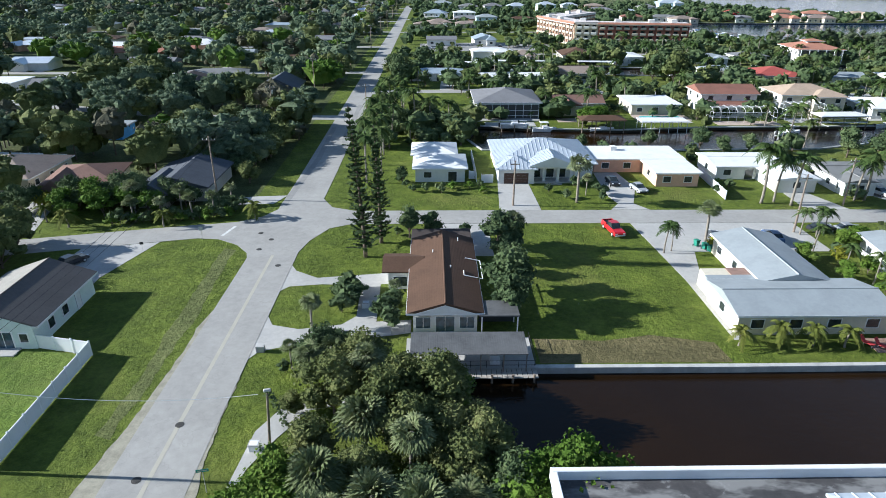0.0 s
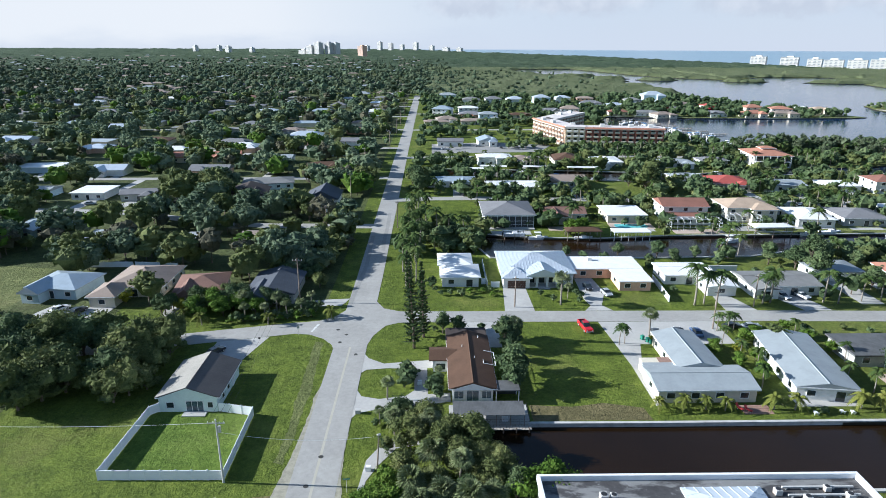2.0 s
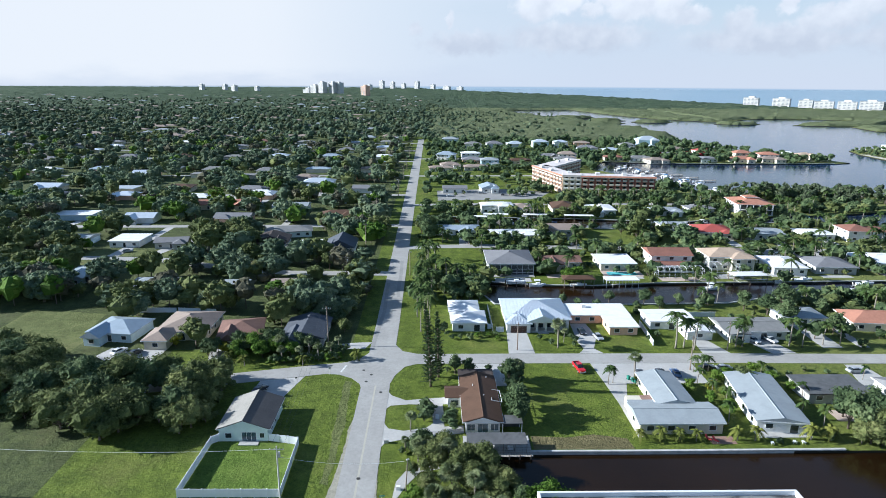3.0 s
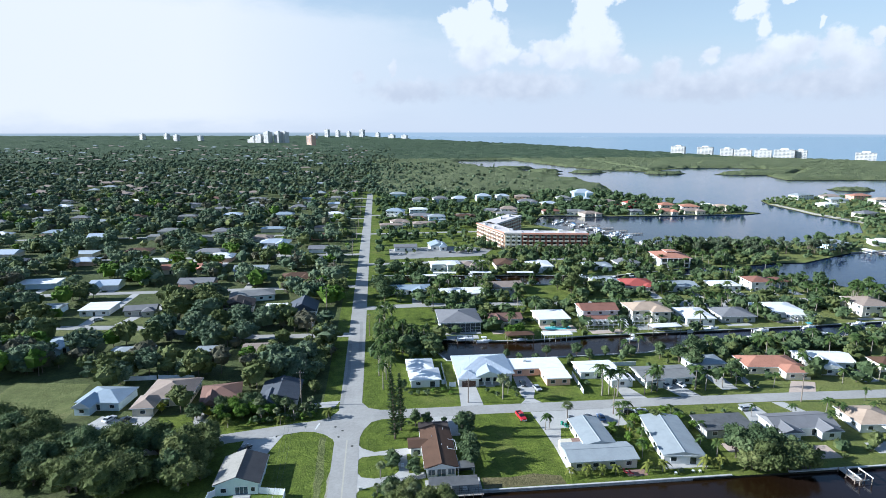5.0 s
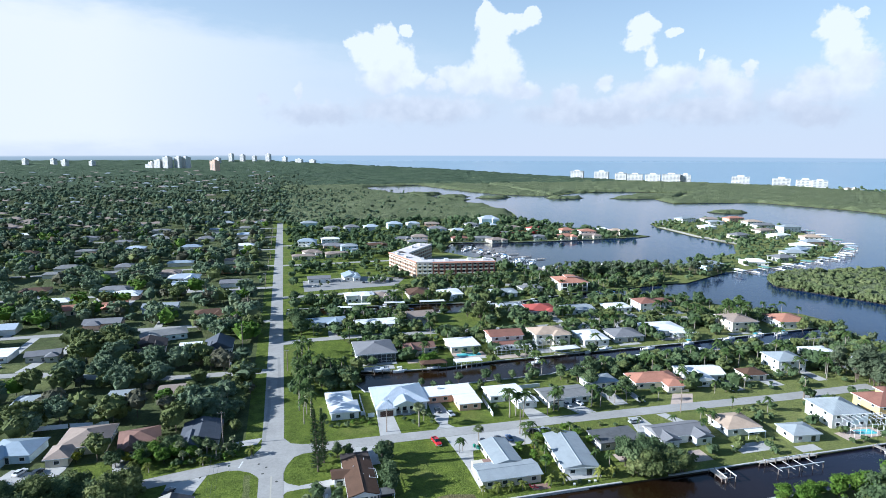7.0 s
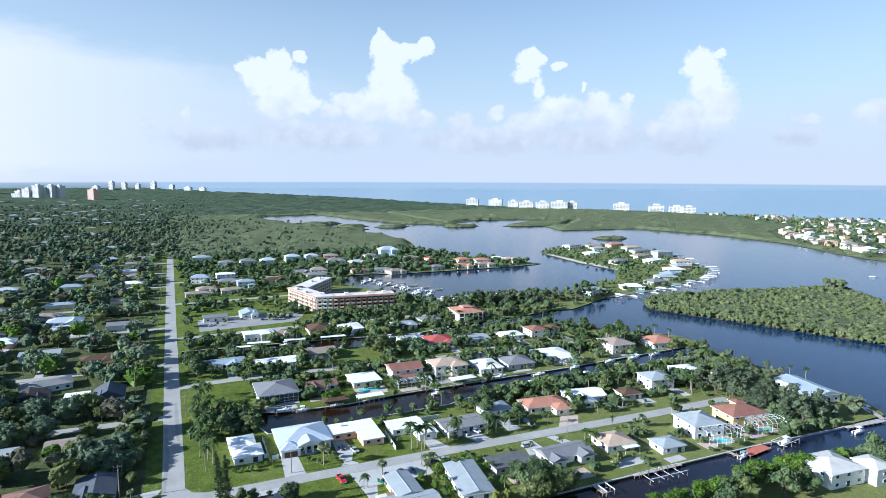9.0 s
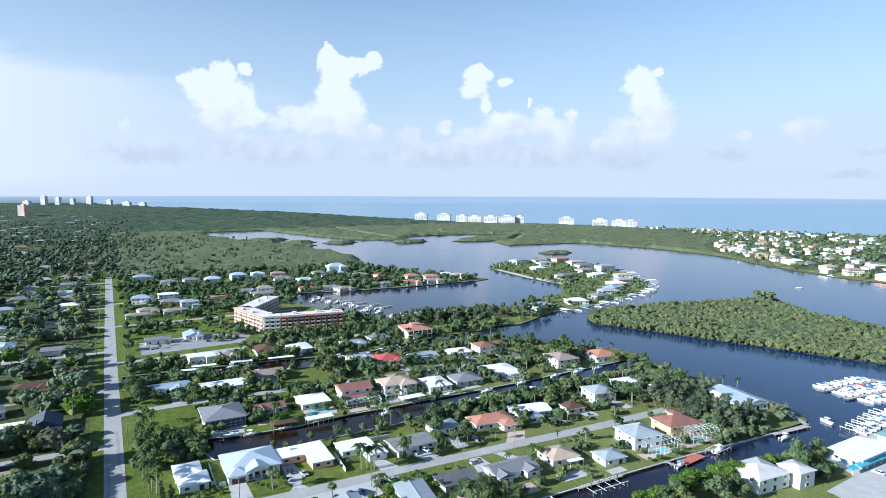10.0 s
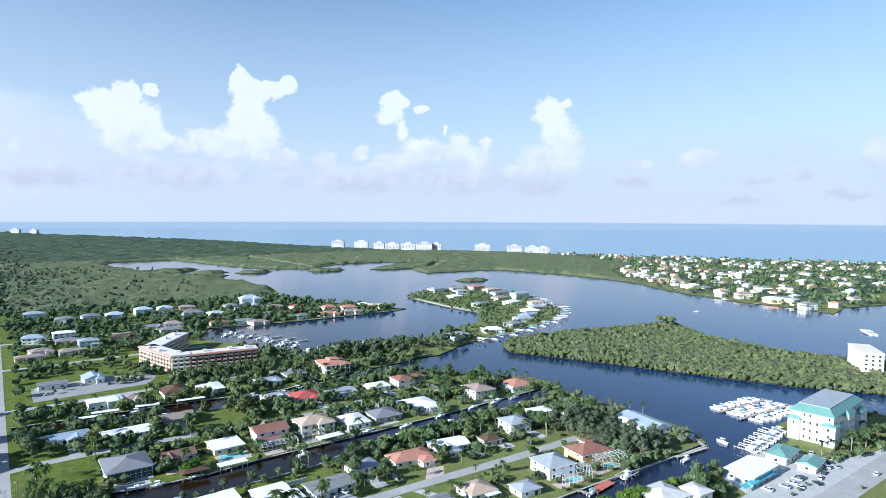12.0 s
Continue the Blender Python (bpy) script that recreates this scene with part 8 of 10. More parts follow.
# ---- large buildings ----
def wing(top, ax, ay, bx, by, depth, floors, bay, wall, rail="white_trim", fh=3.15, tile=True):
    """One wing of a block of flats: front from a to b, deep to its left, with a loggia in every bay of every floor."""
    L = math.hypot(bx - ax, by - ay)
    m = pose(ax, ay, 0, 0, 0, math.degrees(math.atan2(by - ay, bx - ax)))
    H = floors * fh
    Geo().box(0, 0.5, -0.3, L, depth, H).to("wall", M[wall], top, m=m)
    g = Geo()
    n = max(1, round(L / bay))
    s = L / n
    for i in range(n + 1):
        g.box(i * s - 0.22, -0.5, 0, i * s + 0.22, 0.9, H)
    for f in range(floors + 1):
        g.box(0, -0.5, f * fh - 0.12, L, 0.9, f * fh + 0.12)
    g.to("facade_grid", M[wall], top, m=m)
    Geo().box(-0.6, -0.9, H + 0.12, L + 0.6, depth + 0.6, H + 0.5, bevel=0.1).box(-0.3, -0.9, H - 0.9, L + 0.3, -0.5, H + 0.3).to("roof", M["buff_roof"], top, m=m)
    if tile:
        Geo().add([(-0.7, -1.5, H - 0.25), (L + 0.7, -1.5, H - 0.25), (L + 0.7, -0.6, H + 0.75), (-0.7, -0.6, H + 0.75), (-0.7, -0.55, H - 0.2), (L + 0.7, -0.55, H - 0.2)], [(0, 1, 2, 3), (0, 4, 5, 1)]).to("eave_tiles", M["orange_roof"], top, "sloping terracotta eave", m=m)
    for f in range(floors):
        for i in range(n):
            mm = m @ pose(i * s + s / 2, 0, f * fh)
            b = Geo().box(-s * 0.34, -1.1, 0.02, s * 0.34, -0.5, 1.12, bevel=0.08).to("balcony", M[rail], top, m=mm)
            Geo().box(-s * 0.24, 0.42, 0.15, s * 0.24, 0.495, 2.25).to("glass_door", M["glass"], b)


condo = base("apartment_block", pose(0, 0, 0), "four-storey pink apartment block with rows of white balconies", "apartment building")
wing(condo, 116.5, 312.0, 164.5, 306.0, 11, 4, 4.4, "pink_wall", "cream_wall", fh=2.95)
wing(condo, 91.5, 364.0, 104.0, 315.0, 11, 4, 4.6, "salmon_wall", "cream_wall", fh=2.95)
wing(condo, 104.4, 314.2, 116.2, 312.2, 9, 4, 3.9, "cream_wall", "white_wall", fh=3.05, tile=False)
wing(condo, 104.5, 357.0, 136.0, 401.5, 13, 4, 5.0, "salmon_wall", "cream_wall", fh=2.95, tile=False)
for x, y, turn in ((128, 316, -7), (146, 314, -7), (158, 312.5, -7), (100, 336, -75), (96, 352, -75), (110, 322, -10), (114, 384, 55), (124, 396, 55)):
    Geo().box(-1.6, -1.2, 12.1, 1.6, 1.2, 14.0, bevel=0.1).to("roof_hut", M["white_wall"], condo, m=pose(x, y, 0, 0, 0, turn))


green = base("marina_building", pose(338, -32.5, 0, 0, 0, 5) @ Matrix.Diagonal((0.96, 0.92, 1.28, 1)), "four-storey white marina hotel with green mansard roofs", "hotel building")
Geo().box(0, 0, -0.2, 48, 22, 12).to("wall", M["white_wall"], green)
rim = [(-0.8, -0.8), (48.8, -0.8), (48.8, 22.8), (-0.8, 22.8)]
deck = [(4.2, 3.4), (44, 3.4), (44, 19), (4.2, 19)]
Geo().add([(a, b, 11.9) for a, b in rim] + [(a, b, 14.2) for a, b in deck] + [(a, b, 11.6) for a, b in rim], [(k, (k + 1) % 4, 4 + (k + 1) % 4, 4 + k) for k in range(4)] + [(8 + k, 8 + (k + 1) % 4, (k + 1) % 4, k) for k in range(4)]).to("mansard_roof", M["green_roof"], green)
Geo().slab([(4.0, 3.2), (44.2, 3.2), (44.2, 19.2), (4.0, 19.2)], 14.1, 14.35).to("roof_deck", M["pale_roof"], green, "flat grey roof deck")


def corner_bay(x0, y0, x1, y1, h):
    """A shallow bay with a green pent roof of its own."""
    b = Geo().box(x0, y0, -0.2, x1, y1, h).to("bay_wall", M["white_wall"], green)
    roof_geo(x1 - x0, y1 - y0, h, "hip", 1.8, 0.6).to("bay_roof", M["green_roof"], green, m=pose((x0 + x1) / 2, (y0 + y1) / 2, 0))
    return b


corner_bay(-1.6, -1.4, 5.5, 5.5, 8.0)
corner_bay(-1.4, 16.5, 3.5, 22.6, 8.4)
corner_bay(16, -2.6, 26, 0.3, 10.2)
corner_bay(36, -3.0, 47, 0.3, 8.0)
for f in range(4):
    for yy in (8.0, 11.5, 14.5):
        if f < 3 or yy > 9:
            opening(green, 0, yy, 1.0 + f * 3, 1.0, 1.2, "w")
    for xx in (8, 11, 14, 28.5, 31.5, 34):
        opening(green, xx, 0, 1.0 + f * 3, 1.3, 1.3, "s")
    for xx in (19, 23):
        opening(green, xx, -2.6, 1.0 + min(f, 2) * 3, 1.4, 1.4, "s") if f < 3 else None
    if f < 3:
        opening(green, 41, -3.0, 1.0 + f * 2.6, 1.4, 1.3, "s")
        opening(green, -1.6, 2.0, 1.0 + f * 2.6, 1.0, 1.1, "w")
opening(green, 0, 2.0, 10.0, 1.0, 1.1, "w")
opening(green, -1.4, 19.5, 6.4, 1.0, 1.1, "w")
house(302.5, -24.5, 6, [(0, 0, 16, 9, 3.6, "hip", 2.4)], "white_wall", "green_roof", "white marina office with a green hip roof", 0.8, 2, name="marina_office")
house(302, -37.5, 8, [(0, 0, 12, 7.5, 3.0, "gable_x", 1.4)], "white_wall", "green_roof", "small white shed with a green roof", 0.7, 2, name="marina_shed")
house(271.5, -25.5, 2, [(0, 0, 22, 13, 4.0, "gable_x", 1.0)], "blue_wall", "white_roof", "marina workshop with a white roof and turquoise walls", 0.6, 1, name="marina_workshop")
aw = base("awning", pose(264, -33.6, 0, 0, 0, 1), "row of turquoise awnings along the marina workshop", "awning")
for i in range(5):
    Geo().add([(-13 + i * 5.4, 0, 2.2), (-8 + i * 5.4, 0, 2.2), (-8 + i * 5.4, 2.2, 3.1), (-13 + i * 5.4, 2.2, 3.1), (-13 + i * 5.4, 0, 2.1), (-8 + i * 5.4, 0, 2.1), (-8 + i * 5.4, 2.2, 3.0), (-13 + i * 5.4, 2.2, 3.0)], [(0, 1, 2, 3), (7, 6, 5, 4), (4, 5, 1, 0), (5, 6, 2, 1), (6, 7, 3, 2), (7, 4, 0, 3)]).to("canvas", M["teal_canvas"], aw)
    for q in (-13, -8):
        Geo().tube((q + i * 5.4, 0.1, 0), (q + i * 5.4, 0.1, 2.15), 0.05, 0.05, 6).to("pole", M["white_trim"], aw)
apt = base("apartment_tower", pose(517, 5, -5.5, 0, 0, 35), "white mid-rise apartment tower beyond the mangroves", "apartment building")
Geo().box(0, 0, -0.2, 34, 14, 22).box(-0.3, -0.3, 22, 34.3, 14.3, 22.8).to("wall", M["cream_wall"], apt)
for f in range(7):
    for i in range(8):
        opening(apt, 3 + i * 4, 0, 0.8 + f * 3.1, 2.2, 1.5, "s")
    for i in range(3):
        opening(apt, 0, 2.6 + i * 4.2, 0.8 + f * 3.1, 1.6, 1.5, "w")
    for i in range(2):
        Geo().box(8.5 + i * 14, -1.5, 0.4 + f * 3.1, 16 + i * 14, 0, 0.6 + f * 3.1).box(8.5 + i * 14, -1.5, 0.6 + f * 3.1, 16 + i * 14, -1.4, 1.5 + f * 3.1).to("balcony", M["white_trim"], apt)


def slab_tower(x, y, w, d, h, rot, wall, label, group, name="tower_block"):
    """A far tower: body, floor bands and window strips."""
    top = base(name, pose(x, y, 0, 0, 0, rot), label, "tower", group)
    Geo().box(-w / 2, -d / 2, -1, w / 2, d / 2, h).box(-w / 5, -d / 4, h, w / 5, d / 4, h + 4).to("wall", M[wall], top)
    n = max(2, int(h / 3.6))
    g = Geo()
    for i in range(n):
        z = 1.5 + i * h / n
        k = max(2, int(w / 9))
        for j in range(k):
            u = -w / 2 + w * (j + 0.5) / k
            g.box(u - w / k * 0.26, -d / 2 - 0.3, z, u + w / k * 0.26, -d / 2 + 0.1, z + h / n * 0.4)
    g.to("window_strip", M["tower_glass"], top)
    tagged(top.children[-1], kind="stuff")
    g = Geo()
    for i in range(n + 1):
        g.box(-w / 2 - 0.8, -d / 2 - 1.4, i * h / n - 0.2, w / 2 + 0.8, -d / 2, i * h / n + 0.25)
    tagged(g.to("balcony_front", M["tower_wall"], top), kind="stuff")
    return top


for x, y, w, h in ((943, 1725, 40, 27), (1007, 1680, 44, 26), (1030, 1600, 34, 24), (1046, 1545, 44, 23), (1078, 1500, 42, 24), (1113, 1460, 50, 26), (1150, 1445, 30, 25), (1268, 1358, 46, 22), (1296, 1238, 42, 22), (1316, 1180, 40, 21), (1322, 1140, 34, 21)):
    slab_tower(x, y, w, 20, h, -40, "tower_wall", "white beachfront apartment tower with stacked balconies", "beachfront towers")
for x, y, w, h in ((-545, 2960, 40, 50), (-505, 2935, 36, 66), (-455, 2925, 34, 66), (-425, 2925, 34, 64), (-270, 2620, 30, 52)):
    slab_tower(x, y, w, 26, h * 0.88, -42, "tower_wall" if w > 31 else "peach_wall", "tall apartment tower on the far skyline", "skyline towers")
for x, y, w, h in ((-1320, 3620, 38, 70), (-1180, 3600, 38, 70), (-1060, 3380, 44, 66), (-930, 3360, 32, 56), (-330, 4300, 40, 110), (-260, 4350, 40, 95), (-180, 4300, 34, 80), (-90, 4350, 44, 105), (20, 4250, 40, 70), (-590, 3000, 60, 42), (-380, 3900, 50, 70), (110, 4000, 60, 52), (190, 3900, 50, 48), (-640, 3300, 40, 50)):
    slab_tower(x, y, w * 0.8, 20, h * 0.55, -42, "tower_wall", "tall pale tower on the far skyline", "skyline towers")

# flat-roofed building at the canal, below the drone
flat = base("flat_roofed_building", pose(0, 0, 0), "flat-roofed building with a white parapet and stained dark roof", "commercial building")
Geo().box(33.0, -36, -0.3, 78.4, -12.2, 5.0).to("wall", M["white_wall"], flat)
Geo().box(33.3, -35.7, 5.0, 78.1, -12.5, 5.12).to("roof", M["tar_worn"], flat, "black tar roof with pale worn patches")
for nm, b in (("parapet", (32.8, -12.55, 5.0, 78.6, -12.1, 6.0)), ("parapet", (32.8, -36.2, 5.0, 33.25, -12.56, 6.0)), ("parapet", (78.15, -36.2, 5.0, 78.6, -12.56, 6.0)), ("parapet", (33.26, -36.2, 5.0, 78.14, -35.75, 6.0))):
    Geo().box(*b, bevel=0.05).to(nm, M["vinyl"], flat)
st = roof_geo(10.4, 9.0, 5.15, "hip", 1.5, 0.4)
st.to("raised_roof", M["metal_roof"], flat, "raised pale metal hip roof", m=pose(58, -19.2, 0))
tagged(seam_geo(10.4, 9.0, 5.15, "hip", 1.5, 0.4, 1.3).to("roof_seam", M["metal_roof"], flat, m=pose(58, -19.2, 0)), kind="stuff")
tagged(flat.children[-1], kind="stuff")
for x, y, s in ((41.2, -16.4, 1.0), (42.6, -16.3, 0.85), (65.4, -15.6, 0.9), (68.8, -17.0, 0.9), (72.6, -15.0, 0.8), (74.8, -16.6, 0.9)):
    ac = base("air_conditioner", pose(x, y, 5.12), "grey rooftop air conditioning unit with a fan grille", "air conditioner", "rooftop air conditioners")
    Geo().box(-0.5 * s, -0.5 * s, 0.12, 0.5 * s, 0.5 * s, 1.0 * s, bevel=0.04).to("casing", M["pole_grey"], ac)
    Geo().tube((0, 0, 1.0 * s), (0, 0, 1.06 * s), 0.4 * s, 0.4 * s, 14).to("fan_grille", M["dark_metal"], ac)
    Geo().box(-0.55 * s, -0.5 * s, 0.0, -0.3 * s, 0.5 * s, 0.12).box(0.3 * s, -0.5 * s, 0, 0.55 * s, 0.5 * s, 0.12).to("mount", M["wood"], ac)
for y0 in (-14.6, -16.2, -18.0, -19.6):
    duct = Geo().box(66.5, y0 - 0.14, 5.35, 76.5, y0 + 0.14, 5.6, bevel=0.03)
    for k in range(5):
        duct.box(67 + k * 2.2, y0 - 0.2, 5.12, 67.2 + k * 2.2, y0 + 0.2, 5.36)
    tagged(duct.to("roof_duct", M["pole_grey"]), "long grey duct along the flat roof", "duct", "roof ducts")


# ---- vehicles ----
def loft(profile, half, taper=0.86):
    """A car body: the side outline drawn out to both sides, its upper points set in."""
    g = Geo()
    n = len(profile)
    v = []
    for s in (-1, 1):
        for x, z in profile:
            k = half * (taper if z > 1.05 else 0.97 if z > 0.75 else 1.0)
            v.append((x, s * k, z))
    f = [tuple(range(n)), tuple(range(2 * n - 1, n - 1, -1))]
    f += [(i, n + i, n + (i + 1) % n, (i + 1) % n) for i in range(n)]
    return g.add(v, f)


def vehicle(x, y, rot, paint, label, truck=False, z=0.0):
    top = base("pickup_truck" if truck else "car", pose(x, y, z, 0, 0, rot), label, "truck" if truck else "car")
    if truck:
        body = [(-2.75, 0.42), (-2.75, 0.98), (-2.7, 1.08), (-0.85, 1.10), (-0.85, 1.1), (1.0, 1.10), (2.45, 1.02), (2.72, 0.86), (2.75, 0.42)]
        cab = [(-0.95, 1.08), (-0.75, 1.72), (-0.55, 1.80), (0.45, 1.80), (0.62, 1.74), (1.25, 1.08)]
        wheels = (-1.75, 1.75)
    else:
        body = [(-2.2, 0.36), (-2.24, 0.72), (-2.1, 0.92), (-1.3, 0.98), (0.9, 0.98), (2.0, 0.86), (2.22, 0.66), (2.2, 0.34)]
        cab = [(-1.75, 0.96), (-1.25, 1.36), (-0.9, 1.44), (0.05, 1.44), (0.35, 1.38), (1.1, 0.96)]
        wheels = (-1.35, 1.35)
    b = loft(body, 0.95 if truck else 0.9).to("body", M[paint], top)
    loft(cab, 0.84 if truck else 0.80, 0.84).to("cabin_glass", M["glass"], top)
    r = 1.81 if truck else 1.45
    x0, x1 = (-0.72, 0.5) if truck else (-1.2, 0.2)
    Geo().box(x0, -0.66, r - 0.06, x1, 0.66, r + 0.03, bevel=0.03).to("cabin_roof", M[paint], top)
    if truck:
        Geo().box(-2.62, -0.78, 1.075, -1.0, 0.78, 1.115).to("cargo_bed", M["dark_metal"], top, "dark open cargo bed")
        for s in (-1, 1):
            Geo().box(-2.7, s * 0.86 - 0.06, 1.05, -0.95, s * 0.86 + 0.06, 1.32).to("bed_side", M[paint], top)
        Geo().box(-2.76, -0.86, 0.95, -2.66, 0.86, 1.3).to("tailgate", M[paint], top)
    Geo().box(body[-1][0] - 0.08, -0.85, 0.38, body[-1][0] + 0.06, 0.85, 0.58, bevel=0.03).to("bumper", M["white_trim"] if truck else M["dark_metal"], top)
    for s in (-1, 1):
        Geo().box(body[-1][0] - 0.16, s * 0.66 - 0.17, 0.66, body[-1][0] + 0.02, s * 0.66 + 0.17, 0.84).to("headlight", M["vinyl"], top)
        for wx in wheels:
            rr = 0.38 if truck else 0.32
            t = Geo().tube((wx, s * 0.98, rr), (wx, s * 0.74, rr), rr, rr, 14).to("tyre", M["rubber"], top)
            Geo().tube((wx, s * 0.99, rr), (wx, s * 0.9, rr), rr * 0.6, rr * 0.6, 10).to("rim", M["pole_grey"], t)
    return top


for x, y, r, q in ((292.7, -45.2, 20, "car_white"), (308.7, -42.6, 15, "car_silver"), (286, -40, 95, "car_black"), (283, -40, 95, "car_silver"), (277, -40.5, 95, "car_white"), (271, -40.5, 95, "car_silver"), (300, -44, 10, "car_black"), (262, -37.5, 92, "car_white"), (318, -58.5, 2, "car_white"), (258, -55, 182, "car_silver")):
    vehicle(x, y, r, q, "car parked on the concrete lot at the marina", z=0.06)
vehicle(54.0, 46.6, -81, "car_red", "bright red pickup truck parked on the lawn", True, 0.0)
for x, y, r, p, lab in ((64.6, 67.2, -80, "car_silver", "silver car parked in a driveway"), (60.6, 71.5, -86, "car_black", "dark car parked in a driveway"), (69.4, 43.2, 75, "car_black", "dark car beside the long house"),
                        (75.2, 43.6, 88, "car_black", "dark car parked behind the long house"), (79.0, 43.4, 88, "car_blue", "dark blue car parked behind the long house"), (88.8, 46.6, 10, "car_black", "dark car parked by the street"),
                        (93.2, 46.4, 8, "car_silver", "silver car parked by the street"), (110.5, 64.6, -70, "car_white", "white car parked in a driveway"), (115.8, 64.8, -70, "car_white", "white car parked in a driveway"),
                        (-28.6, 35.4, 62, "car_black", "dark car parked beside the bungalow"), (-74.5, 58.2, 65, "car_white", "white car parked at a bungalow"), (-69.5, 57.0, 70, "car_black", "dark car parked at a bungalow"),
                        (114, 40, 10, "car_black", "dark car parked at the kerb"), (128, 44.5, 5, "car_silver", "silver car parked at the kerb"), (26, 300, 20, "car_white", "white car in the parking lot"), (300, -36, 60, "car_black", "dark car at the marina"), (308, -41, 60, "car_white", "white car at the marina"), (312, -44, 65, "car_silver", "silver car at the marina"), (286, -47, 60, "car_black", "dark car at the marina"), (276, -44, 62, "car_white", "white car at the marina"), (320, -30, 20, "car_silver", "silver car beside the marina office"), (303, -38, 60, "car_silver", "silver car at the marina"),
                        (48, 312, 0, "car_silver", "silver car in the parking lot"), (62, 306, 80, "car_black", "dark car in the parking lot"), (72, 310, 80, "car_white", "white car in the parking lot"), (-122, 164, 20, "car_silver", "silver car in a drive"), (168, 158, 80, "car_white", "white car in a drive"), (204, 156, 60, "car_black", "dark car in a drive")):
    vehicle(x, y, r, p, lab, z=0.0)


# ---- boats and docks ----
def boat(x, y, rot, length, label, canopy="white_trim", cabin=True, z=-0.55):
    top = base("boat", pose(x, y, z, 0, 0, rot), label, "boat", "moored boats")
    w = length * 0.15
    g = Geo()
    secs = [(-0.5, 1.0, 0.0), (-0.2, 1.0, 0.0), (0.15, 0.92, 0.05), (0.35, 0.62, 0.14), (0.5, 0.05, 0.3)]
    v = []
    for s, k, up in secs:
        X = s * length
        v += [(X, -w * k, 0.95 + up), (X, -w * k * 0.8, 0.1), (X, 0, -0.25), (X, w * k * 0.8, 0.1), (X, w * k, 0.95 + up)]
    f = []
    for i in range(4):
        for j in range(4):
            a = i * 5 + j
            f.append((a, a + 1, a + 6, a + 5))
    f += [(0, 1, 2, 3, 4)[::-1]]
    g.add(v, f)
    g.to("hull", M["vinyl"], top)
    d = Geo()
    dv = []
    for s, k, up in secs:
        dv += [(s * length, -w * k * 0.93, 0.78 + up), (s * length, w * k * 0.93, 0.78 + up)]
    d.add(dv, [(2 * i, 2 * i + 2, 2 * i + 3, 2 * i + 1) for i in range(4)])
    d.to("deck", M["white_wall"], top)
    if cabin:
        Geo().box(-length * 0.08, -w * 0.5, 0.8, length * 0.2, w * 0.5, 1.55, bevel=0.12).to("cabin", M["vinyl"], top)
        Geo().box(length * 0.13, -w * 0.45, 1.5, length * 0.19, w * 0.45, 1.95).to("windscreen", M["glass"], top)
    if canopy:
        g = Geo()
        for sx in (-0.14, 0.1):
            for sy in (-0.6, 0.6):
                g.tube((sx * length, sy * w, 0.8), (sx * length, sy * w, 2.5), 0.04, 0.04, 5)
        g.to("canopy_frame", M["pole_grey"], top)
        Geo().box(-length * 0.2, -w * 0.8, 2.48, length * 0.15, w * 0.8, 2.6, bevel=0.05).to("canopy", M[canopy], top)
    Geo().box(-length * 0.5 - 0.45, -0.25, 0.2, -length * 0.5, 0.25, 1.35, bevel=0.08).to("outboard_motor", M["dark_metal"], top)
    return top


def pier(x, y, rot, length, width, label, mat="dock_wood", planks=True):
    """A boarded dock on piles."""
    top = base("dock", pose(x, y, 0, 0, 0, rot), label, "dock", "docks")
    n = max(3, int(length / 0.6))
    if planks and n < 40:
        for i in range(n):
            Geo().box(i * length / n, -width / 2, 0.28, (i + 0.93) * length / n, width / 2, 0.34).to("plank", M[mat], top)
    else:
        g = Geo()
        for i in range(n):
            g.box(i * length / n, -width / 2, 0.28, (i + 0.93) * length / n, width / 2, 0.34)
        tagged(g.to("planks", M[mat], top), kind="stuff")
    Geo().box(0, -width / 2 + 0.1, 0.1, length, -width / 2 + 0.25, 0.28).box(0, width / 2 - 0.25, 0.1, length, width / 2 - 0.1, 0.28).to("beam", M["wood"], top)
    far = Geo()
    for i in range(max(2, int(length / 3)) + 1):
        for s in (-1, 1):
            px = i * length / max(2, int(length / 3))
            g = Geo() if planks else far
            g.tube((px, s * width / 2, -2.4), (px, s * width / 2, 0.9), 0.13, 0.12, 7)
            if planks:
                g.to("mooring_post", M["wood"], top)
    if not planks:
        tagged(far.to("piling", M["wood"], top), kind="stuff")
    return top


def boat_lift(x, y, rot, label, w=4.2, d=7.0, roof="white_roof", with_boat=True):
    top = base("boat_lift", pose(x, y, 0, 0, 0, rot), label, "boat lift", "boat lifts")
    for sx in (-1, 1):
        for k in range(3):
            Geo().tube((sx * w / 2, -d / 2 + k * d / 2, -2.4), (sx * w / 2, -d / 2 + k * d / 2, 3.0 if roof else 1.5), 0.14, 0.13, 7).to("mooring_post", M["wood"], top)
        Geo().box(sx * w / 2 - 0.1, -d / 2 - 0.3, 1.3, sx * w / 2 + 0.1, d / 2 + 0.3, 1.55).to("beam", M["white_trim"], top)
    for k in (-0.3, 0.3):
        Geo().box(-w / 2, k * d - 0.08, 0.2, w / 2, k * d + 0.08, 0.36).to("cradle", M["pole_grey"], top)
    if roof:
        roof_geo(w, d, 3.0, "hip", 0.7, 0.5).to("roof", M[roof], top)
    return top


